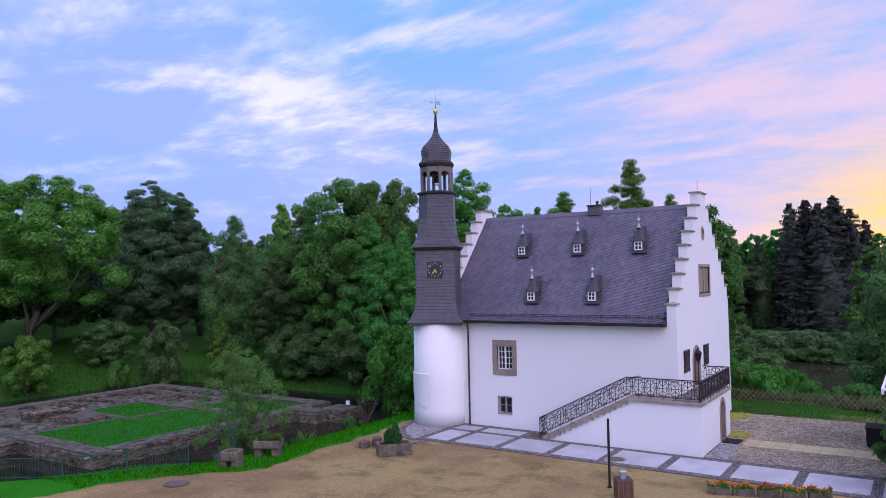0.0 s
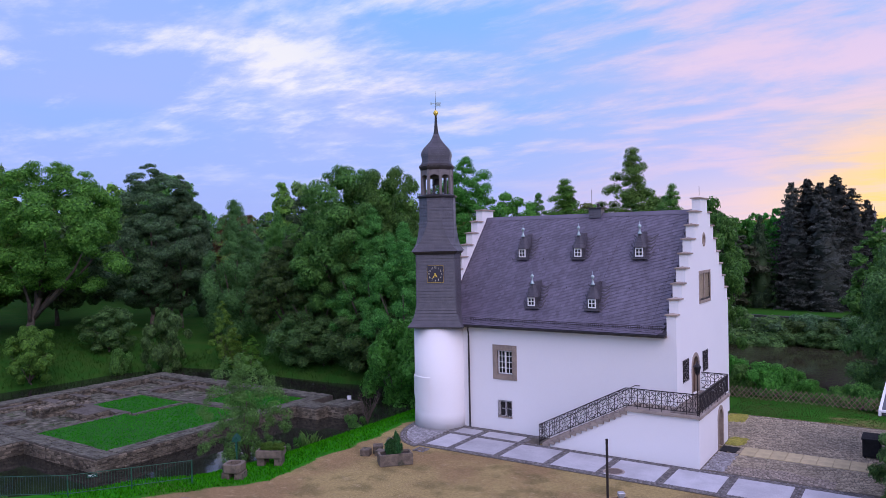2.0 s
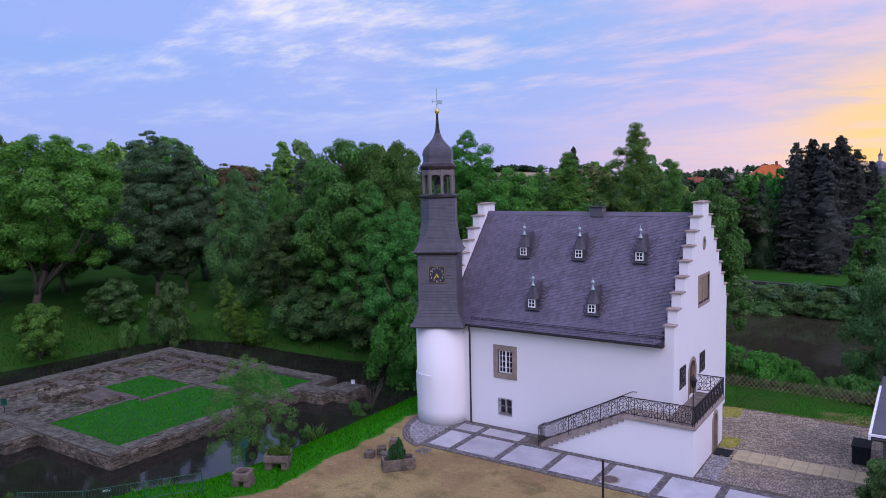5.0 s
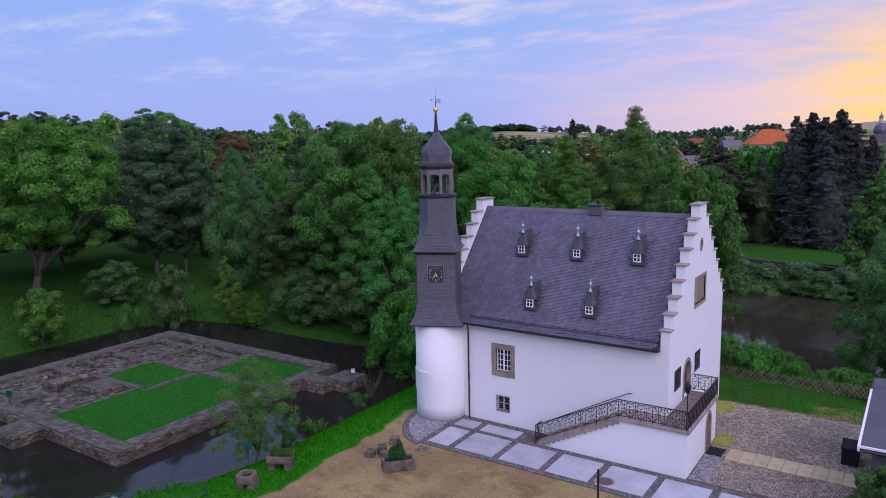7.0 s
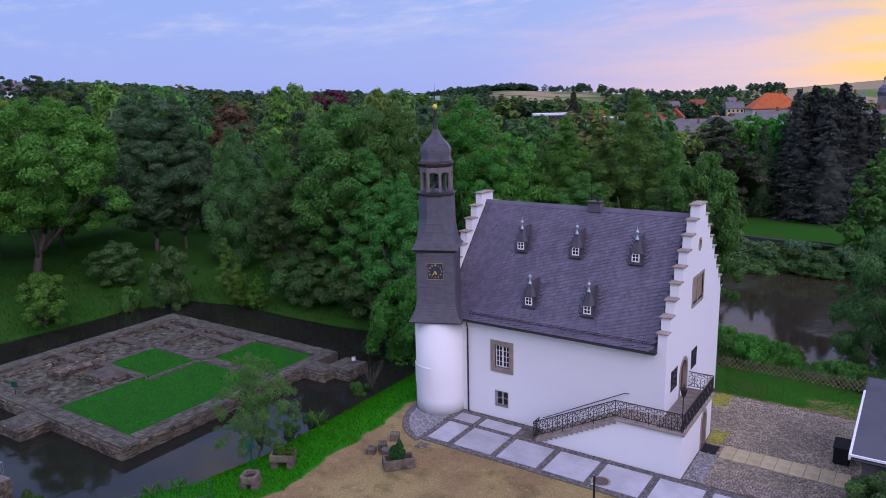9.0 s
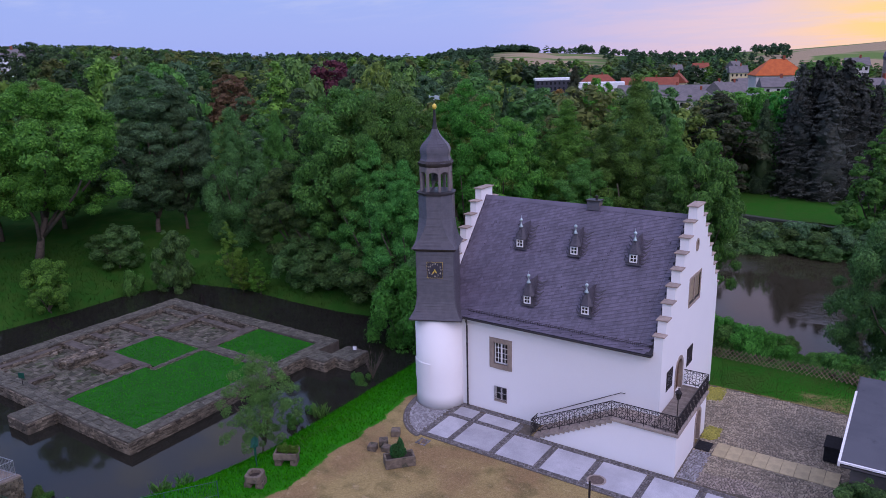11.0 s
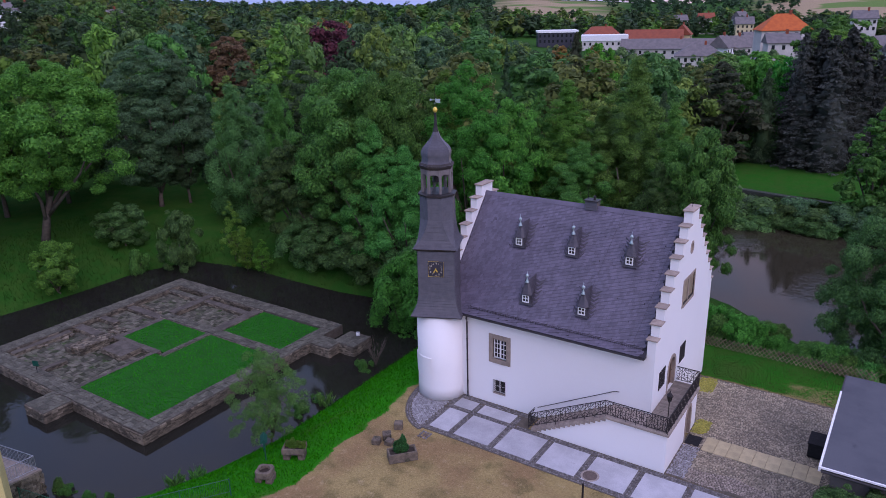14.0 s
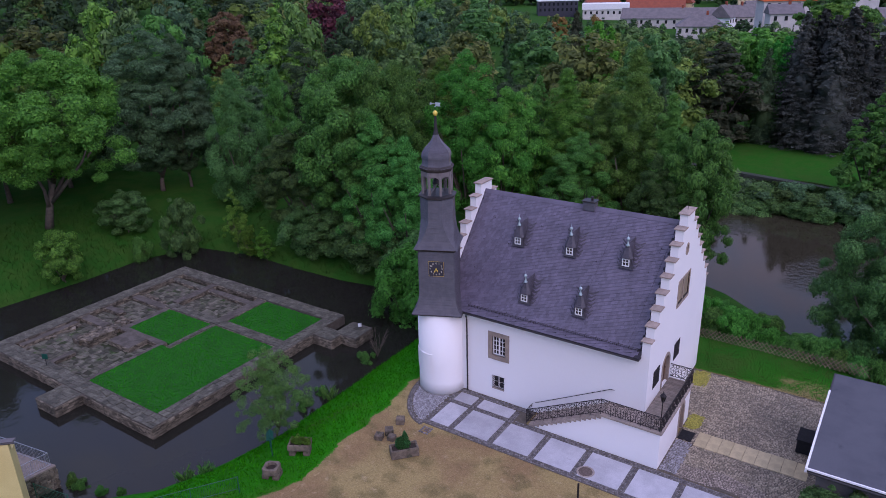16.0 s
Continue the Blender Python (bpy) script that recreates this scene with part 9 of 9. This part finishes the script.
town_house(bb(40), 420, 27.5, 31.0, 9, 9, 0.3, M_WHITE, M_GREYROOF, "white house on the wooded slope", 0.0, bays=4)
town_house(bb(78), 425, 27.0, 30.5, 9, 9, 1.2, M_WHITE, M_GREYROOF, "white house on the wooded slope", 0.0, bays=4)
town_house(bb(224), 420, 22.8, 26.5, 9, 9, 0.5, M_TOWNWALL, M_GREYROOF, "grey house on the wooded slope", 0.0, bays=4)
cx_, cy_ = place(bb(1549), 520)
church = thing("church_tower", (cx_, cy_, 0), "distant church tower with an onion dome", "church")
part("tower", Geo().box(-3.2, -3.2, -4, 3.2, 3.2, 14.5).moved(Matrix.Translation((cx_, cy_, 0))), M_GREYROOF, church)
part("dome", Geo().lathe(cx_, cy_, [(3.5, 14.5), (3.9, 16.5), (3.3, 19.0), (1.5, 21.0)], 14), M_SLATE, church)
part("lantern", Geo().lathe(cx_, cy_, [(1.1, 21.0), (1.1, 24.2)], 8), M_TOWNWALL, church)
part("spire", Geo().lathe(cx_, cy_, [(1.5, 24.2), (0.9, 25.4), (0.3, 26.2), (0.08, 28.8)], 8), M_SLATE, church)

# ---- pieces that can be told apart, last ----
for m in piece_slates[:300]:
    ob = part("slate", slate_me, M_SLATE_P, roof)
    ob.matrix_basis = m
rest = Geo()
for m in piece_slates[300:]:
    rest.add([m @ v.co for v in slate_me.vertices], [tuple(p.vertices) for p in slate_me.polygons])
tagged(part("slate_cladding", rest, M_SLATE, roof), kind="stuff")
for m in sett_parts[:300]:
    ob = part("sett", sett_me, M_SETT_P, pav)
    ob.matrix_basis = m
for m in sett_parts[300:]:
    sett_all.add([m @ v.co for v in sett_me.vertices], [tuple(p.vertices) for p in sett_me.polygons])
tagged(part("sett_rows", sett_all, M_SETT, pav), kind="stuff")
for k, m in ruin_near:
    ob = part("stone", stone_me[k], M_RUIN_P, ruin)
    ob.matrix_basis = m
yard_sett_me = Geo().box(-0.058, -0.058, -0.08, 0.058, 0.058, 0.0, 0.018).mesh("sett", M_YARD_P)
for m in yard_parts:
    ob = part("sett", yard_sett_me, M_YARD_P, yard)
    ob.matrix_basis = m
